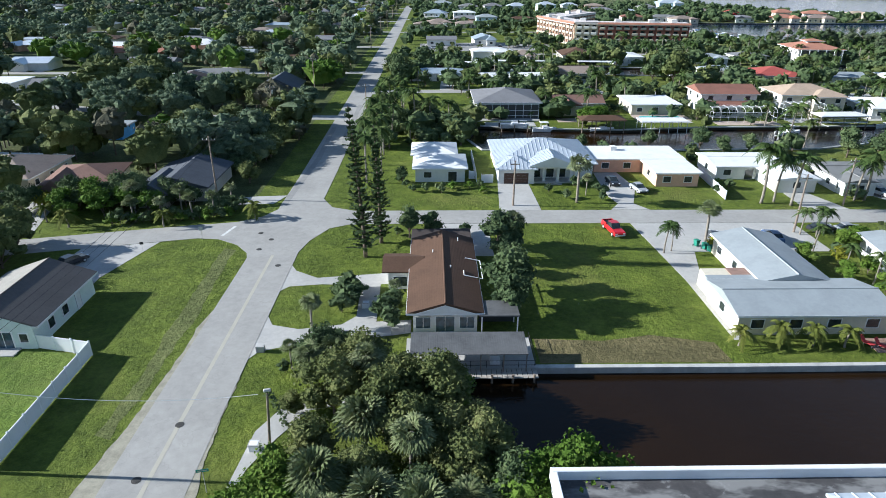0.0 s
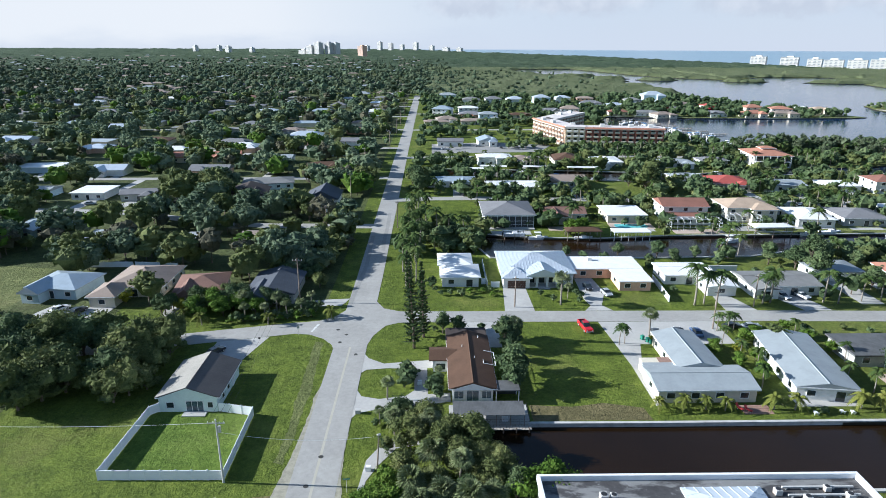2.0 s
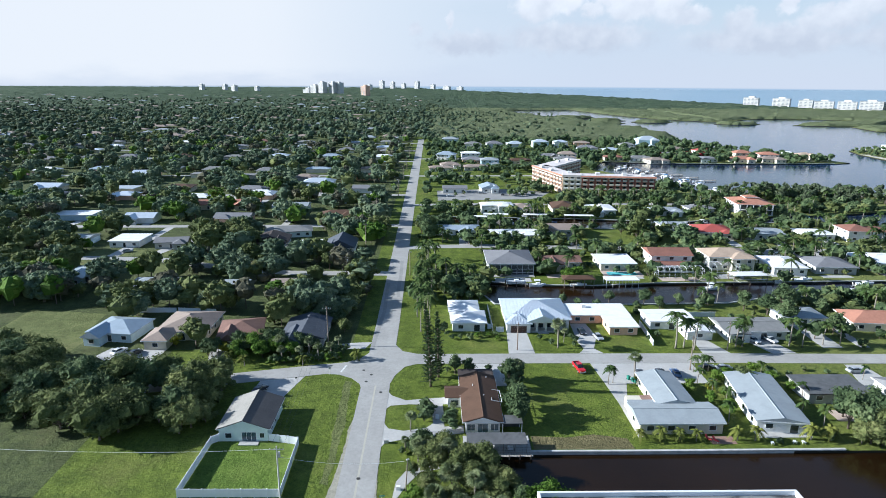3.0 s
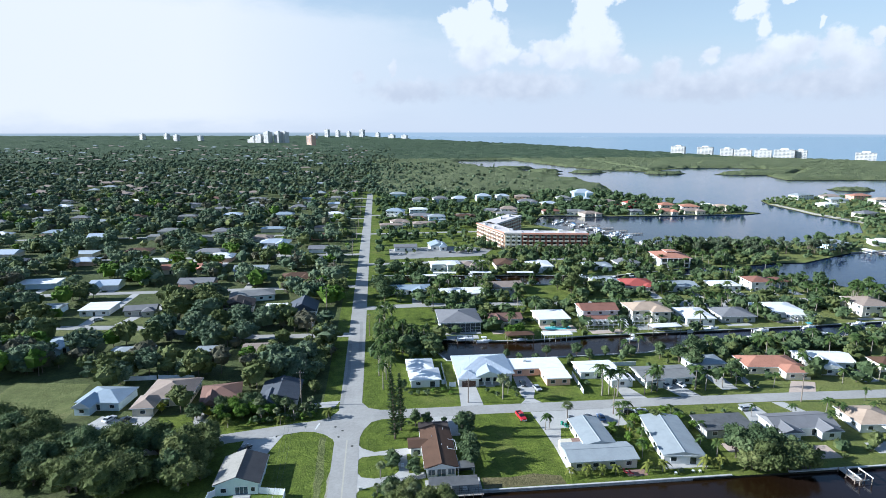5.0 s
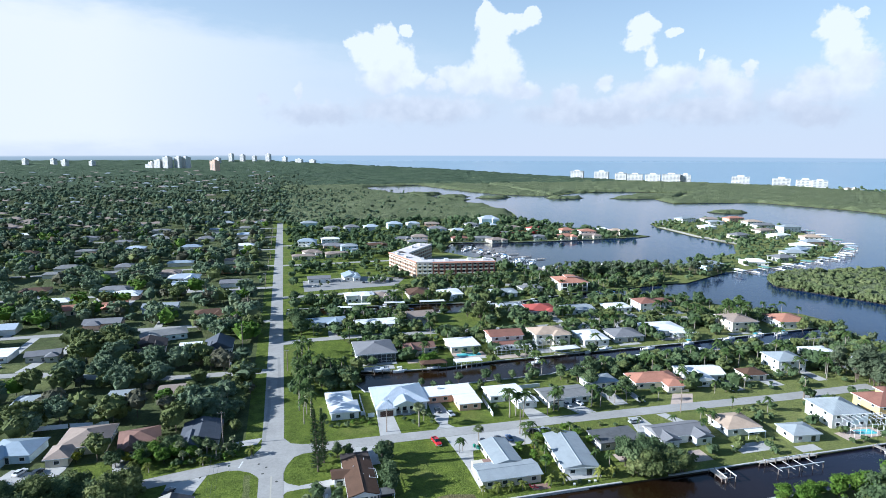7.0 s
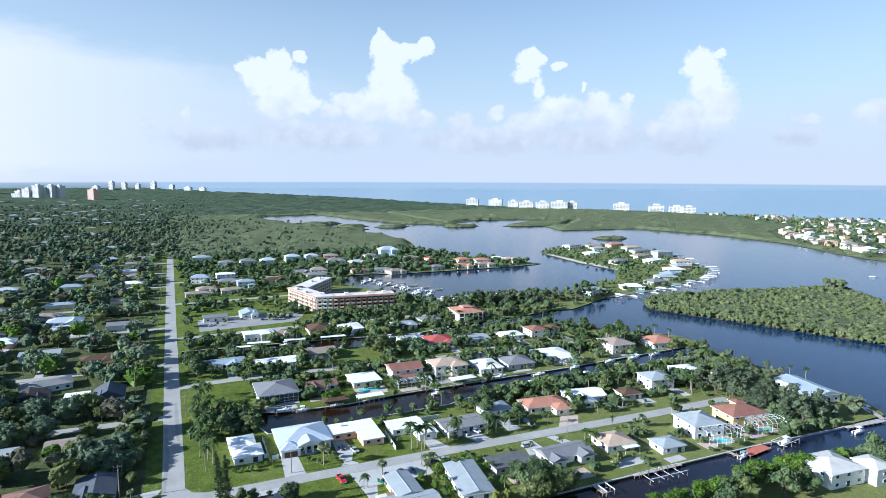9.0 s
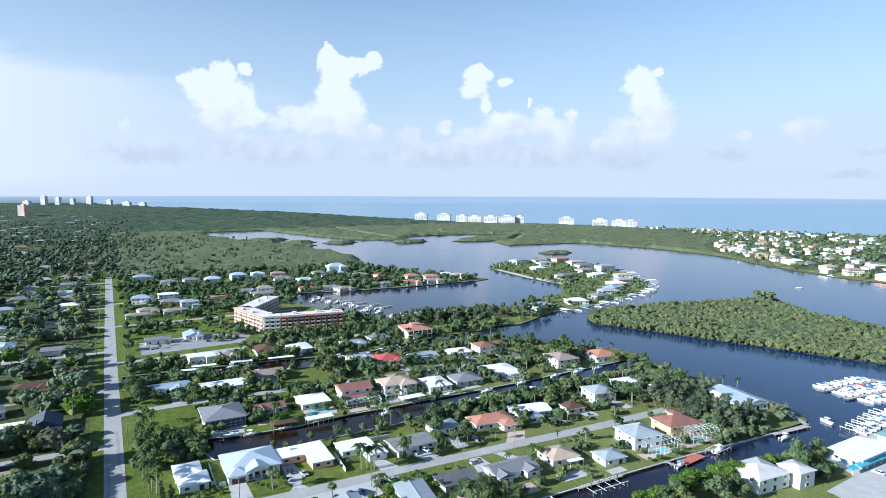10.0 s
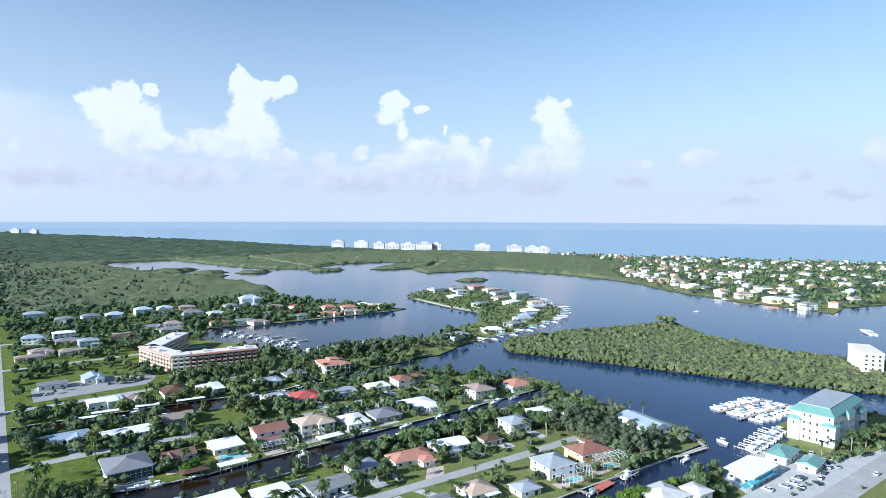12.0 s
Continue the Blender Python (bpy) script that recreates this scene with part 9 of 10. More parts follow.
boat_lift(46.5, 119.5, 90, "white-framed boat lift behind the grey house", roof=None)
boat(46.5, 119.2, 0, 7.5, "white motor boat on a lift in the canal", None, z=0.1)
boat(54.5, 117.5, 0, 6.5, "white motor boat moored in the canal")
hb = base("boathouse", pose(70, 118, 0), "small brown-roofed boathouse on the canal bank", "boathouse")
roof_geo(11.4, 4.6, 2.7, "hip", 0.9, 0.4).to("roof", M["brown_roof"], hb)
for sx in (-5.6, -2, 2, 5.6):
    for sy in (-2.1, 2.1):
        Geo().tube((sx, sy, -2.4), (sx, sy, 2.75), 0.14, 0.13, 7).to("post", M["wood"], hb)
boat(70, 117.2, 0, 6.5, "boat under a boathouse roof", None)
bd = base("boathouse", pose(86.3, 117.5, 0), "white-roofed dock shelter below a pool", "boathouse")
Geo().box(-6.4, -2.6, 2.5, 6.4, 2.4, 2.72, bevel=0.05).to("roof", M["white_roof"], bd)
for i in range(6):
    for sy in (-2.2, 2.0):
        Geo().tube((-6.1 + i * 2.44, sy, -2.4), (-6.1 + i * 2.44, sy, 2.5), 0.1, 0.1, 6).to("post", M["white_trim"], bd)
boat_lift(137, 121.5, 92, "long white canopy over a boat lift", w=4.4, d=13)
boat(119, 113.5, 12, 7, "white motor boat moored at the seawall")
for x, y, r, l in ((160, 123.5, 6, 8), (150, 121, 8, 6), (181, 118.5, 4, 8), (206, 121, 4, 7), (232, 123, 4, 8), (248, 122.5, 3, 7), (266, 123.5, 3, 8), (160, 107, 4, 8), (168, 106.5, 4, 6), (178, 108.5, 4, 7), (205, 111, 4, 7), (228, 112, 0, 6), (255, 128, 80, 7), (262, 113, 0, 6)):
    boat(x, y, r, l, "white motor boat moored along the canal", ("white_trim", None, "teal_canvas")[int(x) % 3])
for x, y, r, l in ((100, 213, -10, 7), (80, 216, -10, 7), (57, 221, -6, 8), (66, 231, 0, 8), (35, 234, 0, 7), (124, 209, 5, 7), (132, 222, 10, 7), (150, 216, 10, 8), (162, 222, 10, 7), (175, 226, 8, 7), (190, 229, 0, 8), (212, 231, 0, 8), (224, 229, 0, 7), (240, 231, 0, 7)):
    boat(x, y, r, l, "white motor boat moored along the back canal", ("white_trim", "white_trim", "blue_canvas")[int(x) % 3])
for x, y, w in ((50, 233, 14), (72, 232, 13), (96, 230, 16), (42, 227, 12)):
    sh = base("boathouse", pose(x, y, 0, 0, 0, -6), "long white-roofed boat shelter on the back canal", "boathouse")
    Geo().box(-w / 2, -2, 2.6, w / 2, 2, 2.8, bevel=0.05).to("roof", M["white_roof"], sh)
    for i in range(4):
        for sy in (-1.8, 1.8):
            Geo().tube((-w / 2 + 0.4 + i * (w - 0.8) / 3, sy, -2.4), (-w / 2 + 0.4 + i * (w - 0.8) / 3, sy, 2.6), 0.1, 0.1, 6).to("post", M["wood"], sh)
# near canal
pier(133, 8.5, -90, 6, 2.0, "small pale dock reaching into the canal")
boat_lift(134.5, 4.0, 0, "small pale boat lift in the canal", 3.4, 4.5, None)
for i in range(2):
    boat_lift(156 + i * 9, 4.8, 90, "white double boat lift with bare beams", 5.5, 8.0, None)
pier(150, 8.6, 0, 22, 1.8, "long pale dock along the canal bank", planks=False)
pier(197, 8.6, -80, 5, 1.6, "short dock beside the rust-red deck")
dk = base("dock", pose(208, 5.8, 0, 0, 0, 8), "rust-red painted dock deck in the canal", "dock", "docks")
for i in range(18):
    Geo().box(-7 + i * 0.78, -2.2, 0.2, -6.28 + i * 0.78, 2.2, 0.3).to("plank", M["red_rock"], dk)
for px in (-6.8, -2, 2.5, 6.8):
    for sy in (-2, 2):
        Geo().tube((px, sy, -2.4), (px, sy, 0.8), 0.14, 0.13, 7).to("mooring_post", M["wood"], dk)
boat(199.5, 4.2, 10, 6, "small boat with a turquoise canopy", "teal_canvas")
boat_lift(225, 6.0, 98, "white-framed boat lift at the canal mouth", 5, 11, None)
boat(225, 5.8, 8, 8, "white motor boat on a lift", "white_trim", z=0.2)
pier(262, 6.0, -4, 24, 2.2, "pale dock along the canal mouth", planks=False)
boat(264, 1.6, 0, 7, "white motor boat moored at the point")
boat(292, 16, 60, 8, "white motor boat moored at the point")
boat(300, 4, 80, 7, "white motor boat moored at the point")
pier(287, 6, 60, 16, 2.2, "pale dock at the tip of the point", planks=False)
# marina
for k, (x, y, ln) in enumerate(((391, 13, 50), (391, 27, 46))):
    pier(x, y, 175, ln, 2.0, "long marina pier with mooring piles", planks=False)
    ux, uy = math.cos(radians(175)), math.sin(radians(175))
    for i in range(9):
        for sd in (-1, 1):
            d = 3 + i * 4.9 + rng.uniform(-0.7, 0.7)
            if d < ln - 1:
                boat(x + ux * d + sd * 5.6 * uy, y + uy * d - sd * 5.6 * ux, (85 if sd > 0 else 265) + rng.uniform(-4, 4), rng.uniform(6.0, 11.0), "white motor yacht berthed at the marina", "red_canvas" if (k, i, sd) == (1, 4, -1) else ("white_trim", None, "blue_canvas")[(i + sd) % 3], True)
pier(391, 30, -88, 30, 2.0, "cross pier of the marina", planks=False)
for i in range(9):
    boat(300 + i * 5.2, -11 + 0.8 * i, 75, rng.uniform(7, 10), "white motor boat at the marina quay", ("white_trim", "blue_canvas")[i % 2])
for i in range(6):
    boat_lift(298 + i * 7, -8.5 + i * 1.1, 0, "marina boat lift with white beams", 4.2, 8, None)
boat(706, 82, 40, 30, "large white yacht anchored in the lagoon", "white_trim")
boat(688, 256, -30, 9, "small white motor boat on the lagoon", None)
boat(388, 498, 20, 10, "white motor boat at the tip of the finger of land")
boat(493, 575, 60, 10, "white motor boat off the point")
# lagoon marina behind the flats and docks round the point
for i in range(18):
    a = rng.uniform(0, 1)
    boat(180 + 34 * a + rng.uniform(-5, 5), 440 - 84 * a + rng.uniform(-10, 10), rng.uniform(20, 60), rng.uniform(7, 11), "white motor boat berthed behind the apartment block", ("white_trim", "blue_canvas", None)[i % 3])
for i in range(6):
    pier(176 + i * 7, 440 - i * 15, 10, 24, 1.8, "narrow pier of the small marina", planks=False)
for i in range(8):
    pier(212 + i * 9, 316 + rng.uniform(-1, 1), 88, 14, 1.6, "narrow pier along the lagoon bank", planks=False)
    boat(215 + i * 9, 325, 88, rng.uniform(7, 10), "white motor boat berthed at a lagoon pier", "white_trim")
SHORE = [(352, 274), (409, 283), (507, 316), (562, 358), (590, 420), (619, 478)]
for (ax, ay), (bx, by) in zip(SHORE, SHORE[1:]):
    n = int(math.hypot(bx - ax, by - ay) / 13)
    for i in range(n):
        t = (i + 0.5) / n
        x, y = ax + (bx - ax) * t, ay + (by - ay) * t
        nx, ny = (by - ay) / math.hypot(bx - ax, by - ay), -(bx - ax) / math.hypot(bx - ax, by - ay)
        ang = math.degrees(math.atan2(ny, nx))
        if i % 2:
            pier(x, y, ang, 10, 1.6, "private dock on the inhabited point", planks=False)
            boat(x + nx * 7 - ny * 3, y + ny * 7 + nx * 3, ang, rng.uniform(7, 10), "white motor boat at a private dock", ("white_trim", "blue_canvas", "teal_canvas")[i % 3])
        else:
            boat_lift(x + nx * 6, y + ny * 6, ang + 90, "canopied boat lift at a private dock", 4.5, 9, ("white_roof", "blue_roof", "green_roof")[i % 3])

# ---- pools and screen cages ----
def pool(x, y, rot, w, d, label):
    top = base("swimming_pool", pose(x, y, 0, 0, 0, rot), label, "swimming pool")
    Geo().slab(rounded(-w / 2 - 2, -d / 2 - 1.6, w / 2 + 2, d / 2 + 1.6, 0.8), -0.05, 0.06).to("pool_deck", M["paver_tan"], top)
    Geo().slab(rounded(-w / 2, -d / 2, w / 2, d / 2, min(w, d) * 0.3), 0.0, 0.075).to("water_surface", M["pool"], top, "clear turquoise water")


def cage(x, y, rot, w, d, h, label, z0=0.0):
    """A pool enclosure of white aluminium bars with a raised roof."""
    top = base("pool_cage", pose(x, y, z0, 0, 0, rot), label, "pool cage", "pool cages")
    nx, ny = max(3, round(w / 2.2)), max(2, round(d / 2.2))
    r = 0.055
    rise = min(1.4, d * 0.16)
    prof = [(0, 0), (0, h), (d * 0.22, h + rise), (d * 0.78, h + rise), (d, h), (d, 0)]
    for i in range(nx + 1):
        X = -w / 2 + w * i / nx
        g = Geo()
        for (a, za), (b, zb) in zip(prof, prof[1:]):
            g.tube((X, a - d / 2, za), (X, b - d / 2, zb), r, r, 5)
        g.to("frame_rib", M["white_trim"], top)
    for yy, zz in prof[1:-1] + [(0, h * 0.5), (d, h * 0.5), (d * 0.5, h + rise)]:
        Geo().tube((-w / 2, yy - d / 2, zz), (w / 2, yy - d / 2, zz), r, r, 5).to("purlin", M["white_trim"], top)
    for s in (-1, 1):
        g = Geo()
        for zz in (h * 0.5, h):
            g.tube((s * w / 2, -d / 2, zz), (s * w / 2, d / 2, zz), r, r, 5)
        for j in range(1, ny):
            g.tube((s * w / 2, -d / 2 + d * j / ny, 0), (s * w / 2, -d / 2 + d * j / ny, h + rise * 0.8), r, r, 5)
        g.to("end_frame", M["white_trim"], top)


pool(91, 131.6, 0, 12, 4.6, "turquoise pool in front of the flat white-roofed house")
for x, y, r, w, d, h, lab in ((203.5, 18, -8, 15, 8, 4.6, "tall white screen cage against the white house"), (229, 18.5, -10, 14, 8, 4.2, "white screen cage over a pool deck"), (112.5, 128.3, -2, 18, 6.5, 2.9, "white screen cage behind the two-storey house"),
                              (131.5, 132, 0, 12, 8, 3.0, "white screen cage behind the beige house"), (209, 127, -4, 12, 5.5, 2.8, "white screen cage behind the white house")):
    cage(x, y, r, w, d, h, lab)
    if w > 13.5 and h > 3:
        pool(x, y, r, w * 0.5, d * 0.45, "turquoise pool under a screen cage")
tagged(Geo().box(95, 84.9, 0, 108, 85.1, 1.6).to("garden_wall", M["white_wall"]), "low white garden wall between houses", "wall")

# ---- street furniture ----
def pole(x, y, h, label, mat="wood", arm=2.4, transformer=False, turn=0.0, lamp=False):
    top = base("utility_pole", pose(x, y, 0, 0, 0, turn), label, "utility pole", "utility poles")
    Geo().tube((0, 0, -0.5), (0, 0, h), 0.2, 0.12, 8).to("shaft", M[mat], top)
    if arm:
        Geo().box(-arm / 2, -0.06, h - 0.75, arm / 2, 0.06, h - 0.6).to("crossarm", M["pole_grey"] if mat == "pole_grey" else M["wood"], top)
        for u in (-0.46, -0.15, 0.2, 0.46):
            Geo().tube((u * arm, 0, h - 0.6), (u * arm, 0, h - 0.35), 0.06, 0.04, 6).to("insulator", M["white_trim"], top)
    if transformer:
        Geo().tube((0.35, 0.15, h - 2.3), (0.35, 0.15, h - 1.3), 0.24, 0.24, 10).to("transformer", M["pole_grey"], top)
    if lamp:
        Geo().tube((0, 0, h - 0.2), (-1.6, 0.2, h + 0.2), 0.05, 0.04, 6).to("lamp_arm", M["pole_grey"], top)
        Geo().box(-2.1, 0.08, h + 0.12, -1.5, 0.34, h + 0.28, bevel=0.05).to("lamp_head", M["pole_grey"], top)
    return top


pole(-13.8, -5.9, 11.2, "tall grey concrete utility pole with a crossarm at the fence", "pole_grey", 2.6, True)
LINE = [(-16, 63, 12), (-17.5, 116, 12), (-16, 170, 12), (-16.5, 234, 12), (-8, 300, 12), (-7, 360, 12), (-7, 420, 12), (-7, 490, 12), (-7, 560, 12)]
for x, y, h in LINE:
    pole(x, y, h, "tall weathered wooden utility pole beside the road", "wood", 2.4, y in (116, 300))
for x, y, h in ((39, 59.2, 8.5), (84, 46.2, 10), (150, 48.4, 10), (205, 46.5, 10), (5.6, 130, 10), (100, 58.8, 9)):
    pole(x, y, h, "slim wooden utility pole beside the street", "wood", 1.6, lamp=y < 50)
def wire(pts, r):
    """One thin cable swept along points."""
    v, f = [], []
    for i, (x, y, z) in enumerate(pts):
        v += [(x - r, y, z - r * 0.6), (x + r, y, z - r * 0.6), (x, y + r, z + r)]
        if i:
            q = 3 * i
            f += [(q - 3 + k, q - 3 + (k + 1) % 3, q + (k + 1) % 3, q + k) for k in range(3)]
    return Geo().add(v, f)


for (ax, ay, ah), (bx, by, bh) in zip([(-13.8, -5.9, 11.2)] + LINE, LINE + [(-7, 640, 12)]):
    line = base("power_line", pose(0, 0, 0), "sagging power lines between the poles", "power line", "power lines")
    for off in (-1.1, 0.0, 1.1):
        wire([(ax + (bx - ax) * t + off, ay + (by - ay) * t, ah - 0.35 + (bh - ah) * t - 1.1 * 4 * t * (1 - t)) for t in np.linspace(0, 1, 9)], 0.018).to("wire", M["dark_metal"], line)
for a, b in (((-13.8, -5.9, 10.6), (-75, -4, 10.4)), ((-13.8, -5.9, 9.0), (9.2, -4.0, 6.6))):
    g = wire([tuple(a[k] + (b[k] - a[k]) * t - (1.0 * 4 * t * (1 - t) if k == 2 else 0) for k in range(3)) for t in np.linspace(0, 1, 9)], 0.022)
    tagged(g.to("power_line", M["white_trim"]), "pale service wire hanging from the pole", "power line", "power lines")
pole(-75, -4, 10.6, "weathered wooden utility pole in the grass", "wood", 2.0)
lp = base("street_lamp", pose(9.4, -3.6, 0, 0, 4, 20), "leaning dark wooden lamp pole with a small head", "street lamp")
Geo().tube((0, 0, -0.4), (0, 0, 6.6), 0.14, 0.1, 8).to("shaft", M["wood"], lp)
Geo().box(-0.3, -0.16, 6.55, 0.3, 0.16, 6.75, bevel=0.06).to("lamp_head", M["pole_grey"], lp)
vine = [(0.4 + 2.6 * t + 0.15 * math.sin(9 * t), 0.3 - 1.1 * t, 6.3 - 4.6 * t) for t in np.linspace(0, 1, 40)]
vv = np.repeat(np.array(vine), 5, axis=0) + rng.normal(0, 0.16, (200, 3))
v = new("hanging_vine", leaf_mesh("hanging_vine", quads(vv, np.tile([0, 0, 1.0], (200, 1)), np.full(200, 0.16)), M["leaf"]))
v.matrix_basis = pose(9.4, -3.6, 0)
tagged(v, "green vine hanging down from the lamp pole", "vine")


def sign(x, y, h, label, mat, w, hh, turn=0.0, bars=0, back="pole_grey"):
    top = base("street_sign", pose(x, y, 0, 0, 0, turn), label, "sign")
    Geo().tube((0, 0, -0.2), (0, 0, h), 0.035, 0.035, 6).to("post", M["pole_grey"], top)
    Geo().box(-w / 2, -0.05, h - hh, w / 2, -0.03, h, bevel=0.004).to("plate", M[mat], top)
    for i in range(bars):
        Geo().box(-w * 0.38, -0.056, h - hh * (0.62 - 0.0 * i), w * 0.38, -0.051, h - hh * 0.38).to("text_bar", M["whiteline"], top)


sign(5.3, -8.4, 2.6, "green street name sign on a thin post", "sign_green", 1.0, 0.28, 10, 1)
sign(-12.6, 44.2, 2.2, "small road sign on a thin post at the side street", "pole_grey", 0.6, 0.6, 20)
sign(-20.6, 40.6, 1.2, "small dark mailbox sign at the lawn's edge", "dark_metal", 0.5, 0.4, 20)
for x, y, lab in ((4.6, 12.4, "grey utility box beside the road"), (15.6, 22.2, "small white utility box on the driveway"), (8.0, -3.4, "white utility cover beside the road")):
    b = base("utility_box", pose(x, y, 0.03), lab, "utility box")
    Geo().box(-0.45, -0.35, 0, 0.45, 0.35, 0.8, bevel=0.08).to("cabinet", M["vinyl"] if "white" in lab else M["pole_grey"], b)
    Geo().box(-0.5, -0.4, 0.72, 0.5, 0.4, 0.78).to("lid", M["pole_grey"], b)
for x, y in ((65.6, 40.8), (66.4, 39.6), (66.9, 38.8)):
    b = base("rubbish_bin", pose(x, y, 0.03, 0, 0, 20), "green plastic wheeled rubbish bin", "bin", "rubbish bins")
    Geo().add([(-0.26, -0.3, 0.08), (0.26, -0.3, 0.08), (0.26, 0.3, 0.08), (-0.26, 0.3, 0.08), (-0.34, -0.38, 1.0), (0.34, -0.38, 1.0), (0.34, 0.38, 1.0), (-0.34, 0.38, 1.0)], [(3, 2, 1, 0), (4, 5, 6, 7), (0, 1, 5, 4), (1, 2, 6, 5), (2, 3, 7, 6), (3, 0, 4, 7)]).to("tub", M["teal_bin"], b)
    Geo().box(-0.36, -0.42, 1.0, 0.36, 0.42, 1.08, bevel=0.03).to("lid", M["teal_bin"], b)
    for s in (-1, 1):
        Geo().tube((s * 0.3, 0.32, 0.1), (s * 0.38, 0.32, 0.1), 0.1, 0.1, 8).to("wheel", M["rubber"], b)


def lounge(x, y, rot, mat, label):
    t = base("deck_chair", pose(x, y, 0, 0, 0, rot), label, "deck chair", "deck chairs by the seawall")
    Geo().box(-0.3, -0.8, 0.32, 0.3, 0.3, 0.4).to("seat", M[mat], t)
    Geo().add([(-0.3, 0.3, 0.34), (0.3, 0.3, 0.34), (0.3, 0.75, 0.95), (-0.3, 0.75, 0.95), (-0.3, 0.36, 0.32), (0.3, 0.36, 0.32), (0.3, 0.82, 0.93), (-0.3, 0.82, 0.93)], [(0, 1, 2, 3), (7, 6, 5, 4), (0, 4, 5, 1), (2, 6, 7, 3), (1, 5, 6, 2), (3, 7, 4, 0)]).to("backrest", M[mat], t)
    for sx in (-0.27, 0.27):
        for sy in (-0.7, 0.2):
            Geo().box(sx - 0.03, sy - 0.03, 0, sx + 0.03, sy + 0.03, 0.33).to("leg", M["white_trim"], t)


for x, y in ((92.6, 11.2), (94.4, 11.0), (87.5, 10.8)):
    lounge(x, y, 160, "vinyl", "white deck chair on the lawn by the seawall")
for x, y in ((74.5, 12.8), (75.8, 12.2), (96.2, 16.0)):
    lounge(x, y, 30, "red_canvas", "red deck chair beside the long house")
tr = base("patio", pose(77.5, 12.6, 0), "brick-coloured paved patio behind the long house", "patio")
for i in range(9):
    for j in range(5):
        Geo().box(-2.7 + i * 0.6, -1.5 + j * 0.6, 0, -2.13 + i * 0.6, -0.93 + j * 0.6, 0.06).to("paver", M["paver"], tr)
# chain-link fence by the brown house
cf = base("wire_fence", pose(0, 0, 0), "low chain-link fence beside the driveway", "fence")
CF = [(13.5, 14.6), (16.4, 15.2), (19.2, 15.8), (20.8, 16.0)]
for (ax, ay), (bx, by) in zip(CF, CF[1:]):
    Geo().tube((ax, ay, 1.1), (bx, by, 1.1), 0.025, 0.025, 5).to("top_rail", M["pole_grey"], cf)
for ax, ay in CF:
    Geo().tube((ax, ay, 0), (ax, ay, 1.2), 0.035, 0.035, 6).to("post", M["pole_grey"], cf)
for pts, lab in (([(33.2, 73), (33.2, 92)], "white fence beside the villa"), ([(34.2, 72.5), (36.6, 72.5)], "white fence panel beside the villa"), ([(79.5, 62), (80.5, 78)], "white fence between gardens"), ([(31.8, 75), (33.0, 75)], "white gate fence between houses"), ([(-70, 89.6), (-57, 88.2)], "long white fence behind the bungalow"), ([(-88, 89.5), (-70.6, 89.6)], "long white fence behind the bungalow")):
    wf = base("garden_fence", pose(0, 0, 0), lab, "fence")
    for (ax, ay), (bx, by) in zip(pts, pts[1:]):
        ln = math.hypot(bx - ax, by - ay)
        n = max(1, round(ln / 2.2))
        for i in range(n):
            Geo().box(i * ln / n + 0.05, -0.04, 0, (i + 1) * ln / n - 0.05, 0.04, 1.7).to("panel", M["vinyl"], wf, m=pose(ax, ay, 0, 0, 0, math.degrees(math.atan2(by - ay, bx - ax))))
            Geo().box(i * ln / n - 0.07, -0.07, 0, i * ln / n + 0.07, 0.07, 1.85).to("post", M["vinyl"], wf, m=pose(ax, ay, 0, 0, 0, math.degrees(math.atan2(by - ay, bx - ax))))

# ---- houses on the point and the beach side ----
gen = np.random.default_rng(17)
for x, y, w, hh, wl, rf in ((540, 592, 26, 5.4, "white_wall", "pale_roof"), (575, 586, 22, 4, "cream_wall", "tan_roof"), (606, 578, 24, 5.5, "peach_wall", "orange_roof"), (604, 540, 22, 5.0, "white_wall", "beige_roof"), (560, 556, 20, 4, "white_wall", "pale_roof"),
                            (585, 500, 24, 6, "white_wall", "grey_roof"), (596, 470, 24, 7, "white_wall", "pale_roof"), (560, 470, 22, 4, "cream_wall", "tan_roof"), (545, 430, 22, 4, "white_wall", "white_roof"), (560, 400, 20, 5.5, "white_wall", "beige_roof"), (540, 380, 20, 4, "peach_wall", "pale_roof"),
                            (520, 520, 18, 3.2, "white_wall", "white_roof"), (512, 362, 20, 4, "white_wall", "white_roof"), (490, 345, 18, 3.4, "blue_wall", "blue_roof"), (500, 440, 20, 4.4, "cream_wall", "grey_roof"), (470, 330, 20, 3.4, "white_wall", "pale_roof"), (440, 312, 18, 3.4, "grey_wall", "grey_roof"), (350, 293, 18, 4.6, "blue_wall", "pale_roof"), (400, 300, 20, 3.2, "white_wall", "white_roof")):
    house(x, y, gen.uniform(-20, 20), [(0, 0, w, 14, hh, "hip", 2.2)], wl, rf, f"waterside house with a {rf.split('_')[0]} hip roof on the point", 0.7, 1, group="houses on the point")
tagged(Geo().slab([(469, 548), (476, 543), (469, 470), (478, 408), (466, 402), (461, 462)], -0.2, 0.05).to("sand_patch", M["sand"]), "bare pale sand on the point", "sand", kind="structure")
BANK = [(800, 176), (826, 262), (856, 352), (890, 418), (944, 534), (1012, 626)]
n = 0
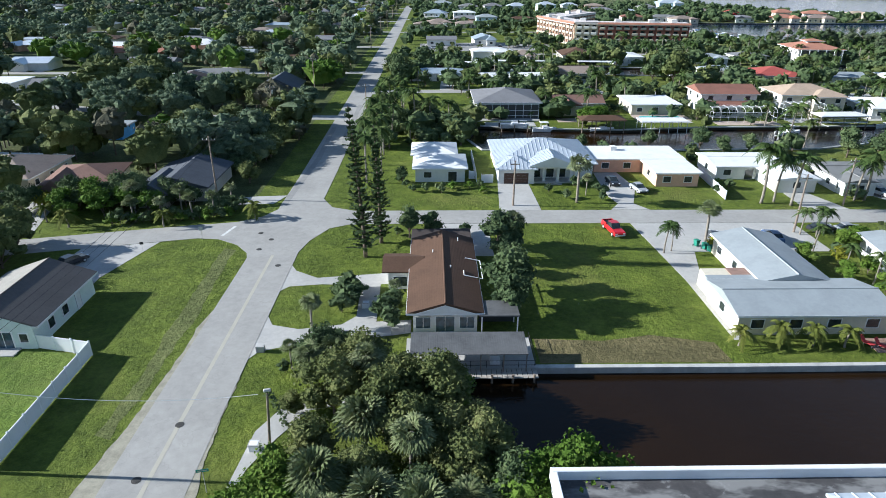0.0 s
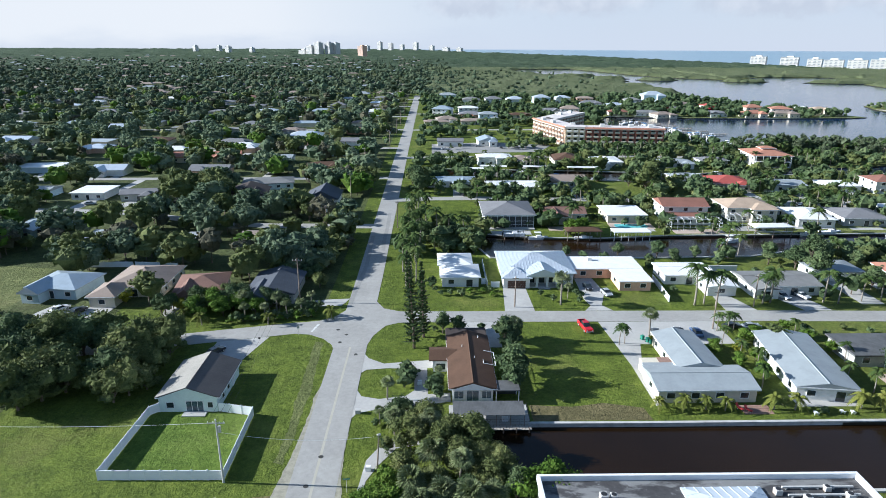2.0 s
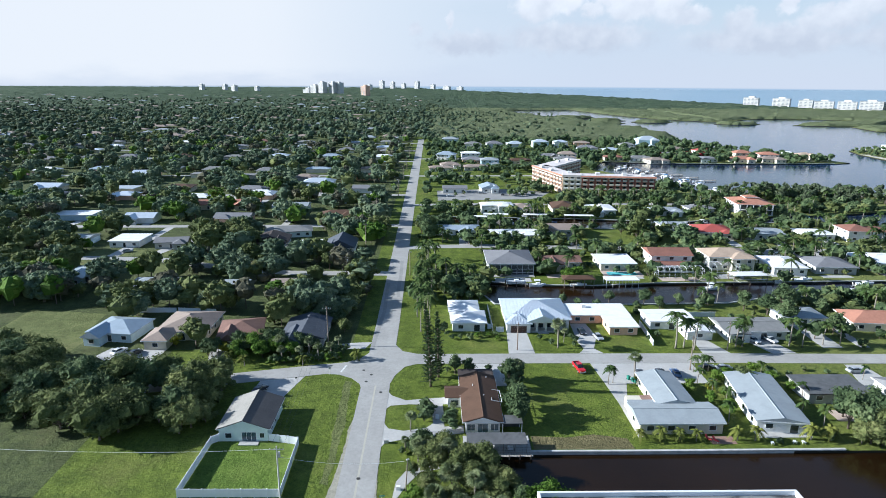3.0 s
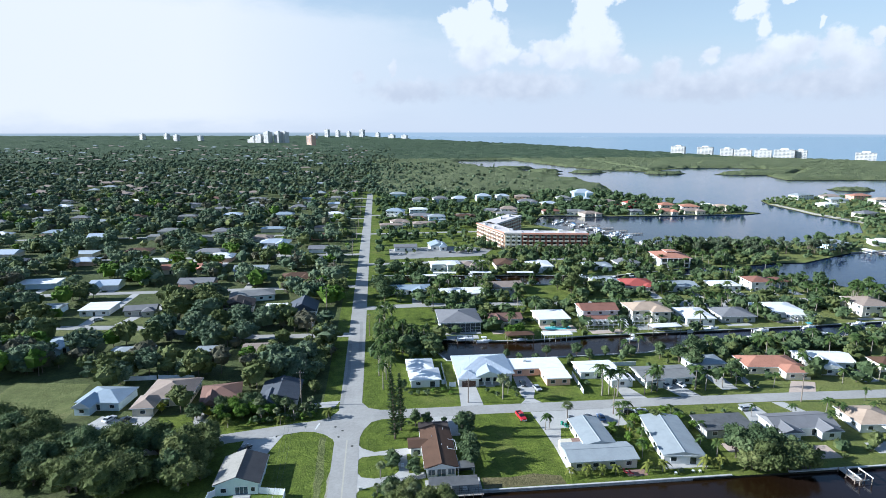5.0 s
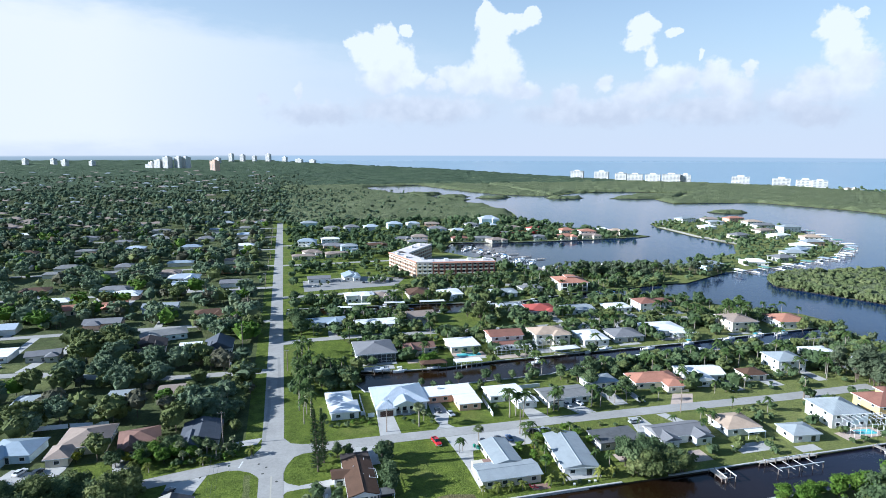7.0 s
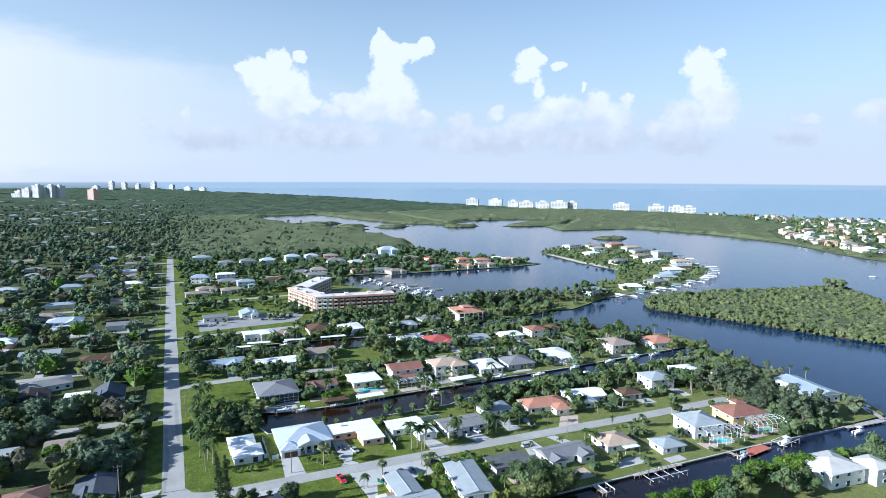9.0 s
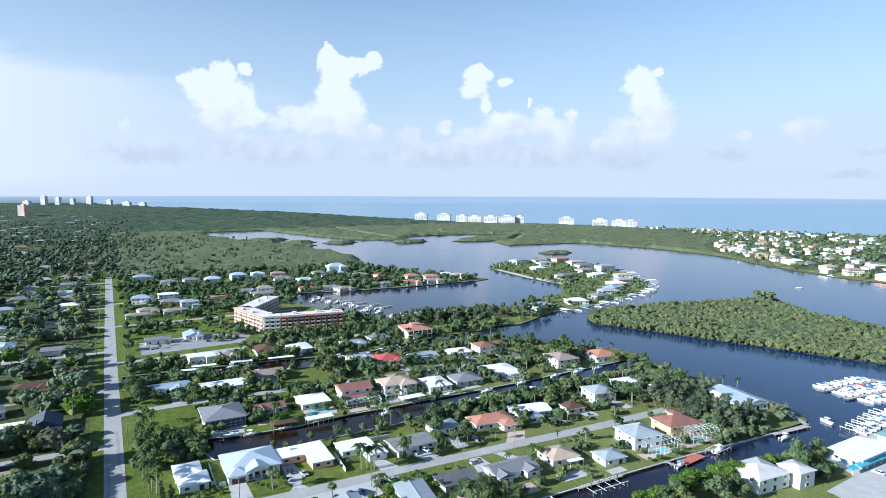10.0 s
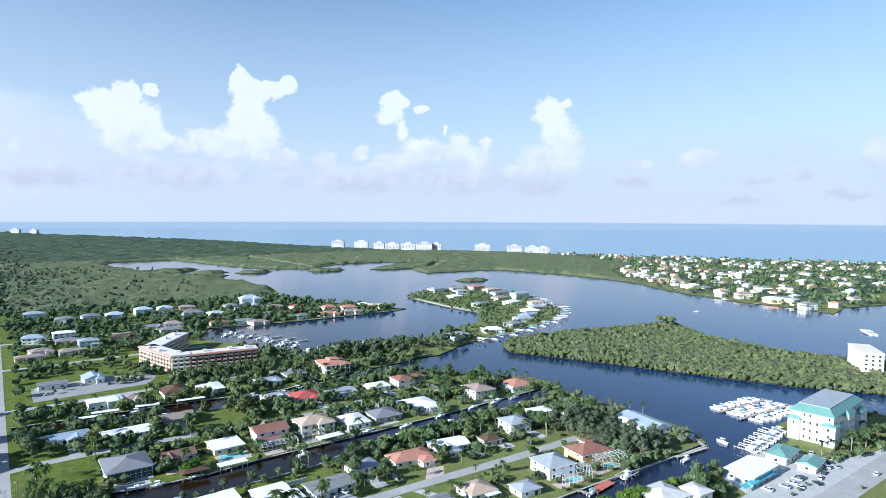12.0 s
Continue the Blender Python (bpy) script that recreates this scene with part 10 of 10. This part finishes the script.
for (ax, ay), (bx, by) in zip(BANK, BANK[1:]):      # large villas along the lagoon bank
    k = max(1, int(math.hypot(bx - ax, by - ay) / 34))
    for i in range(k):
        t = (i + gen.uniform(0.3, 0.7)) / k
        x, y = ax + (bx - ax) * t + gen.uniform(16, 24), ay + (by - ay) * t - 4
        n += 1
        w, hh = gen.uniform(15, 21), gen.uniform(5.5, 8.5)
        house(x, y, gen.uniform(-35, -5), [(0, 0, w, 13, hh, "hip", 2.6), (-w * 0.4, -4, 8, 9, hh - 2.4, "hip", 1.6)], ("cream_wall", "white_wall", "peach_wall")[n % 3], ("beige_roof", "dull_roof", "white_roof", "tan_roof")[n % 4], f"large {('cream', 'white', 'peach')[n % 3]} villa on the lagoon bank", 0.8, 1, group="villas on the lagoon bank")
        pier(x - 26, y + 4, 180, 12, 2.0, "private dock below a lagoon villa", planks=False)
        if n % 3 == 0:
            boat(x - 34, y + 9, 90, 9, "white motor boat at a villa dock")
n = 0
BEACH_HOMES = []
while n < 230:
    x, y = gen.uniform(800, 1840), gen.uniform(110, 1150)
    if not inside((x, y), BEACHSIDE) or not is_land(x, y):
        continue
    rf = ("dull_roof", "beige_roof", "white_roof", "metal_roof", "tan_roof", "grey_roof", "orange_roof", "tan_roof")[n % 8]
    wl = ("white_wall", "cream_wall", "cream_wall", "peach_wall")[n % 4]
    w, d, hh, rs = gen.uniform(10, 17), gen.uniform(8, 12), gen.uniform(4.0, 8.0), gen.uniform(1.6, 2.8)
    if n > 45:
        BEACH_HOMES.append((x, y, w, d, hh, rs, rf))
    else:
        house(x, y, gen.uniform(-60, 10), [(0, 0, w, d, hh, "hip" if n % 3 else "gable_x", rs)], wl, rf, f"{'pale' if n % 3 else 'white'} beach house with a {rf.split('_')[0]} roof among trees", 0.7, 0, group="beach houses")
    n += 1
joined_homes(BEACH_HOMES, "far pale beach houses among trees near the sea")
spots = []
while len(spots) < 1900:
    x, y = gen.uniform(800, 1840), gen.uniform(110, 1150)
    if inside((x, y), BEACHSIDE) and is_land(x, y):
        r = gen.uniform(2.6, 5.4)
        spots.append((x, y, r * gen.uniform(1.4, 2.2), r))
wood("beach_trees", spots, HORIZON, "leaf", 41, "trees and palms among the beach houses")
# far roofs scattered over the woods to the north
g1, g2 = Geo(), Geo()
for i in range(420):
    y = 690 + 1900 * gen.uniform() ** 1.6
    x = -gen.uniform(8, 0.76 * (y + 150))
    if is_land(x, y):
        w, d = gen.uniform(12, 22), gen.uniform(9, 14)
        rg = roof_geo(w, d, gen.uniform(2.8, 3.6) if y < 1250 else gen.uniform(5.5, 7.0), "hip", gen.uniform(1.5, 2.6), 0.5)
        (g1 if i % 3 == 0 else g2).add([(px + x, py + y, pz) for px, py, pz in rg.v], rg.f)
tagged(g1.to("far_roofs", M["pale_roof"]), "pale roofs of distant bungalows in the woods", "roofs", kind="stuff")
tagged(g2.to("far_roofs", M["tan_roof"]), "tan roofs of distant bungalows in the woods", "roofs", kind="stuff")
tagged(Geo().slab([(1975, 0), (1995, 0), (1790, 415), (1460, 945), (1318, 1252), (992, 1757), (975, 1750), (1300, 1245), (1440, 937), (1770, 410)], -0.8, 0.06).to("beach", M["sand"]), "narrow pale sand beach along the sea", "beach", kind="structure")

for k in KINDS:
    if not k.used:
        for o in list(k.ob.children) + [k.ob]:
            bpy.data.objects.remove(o)
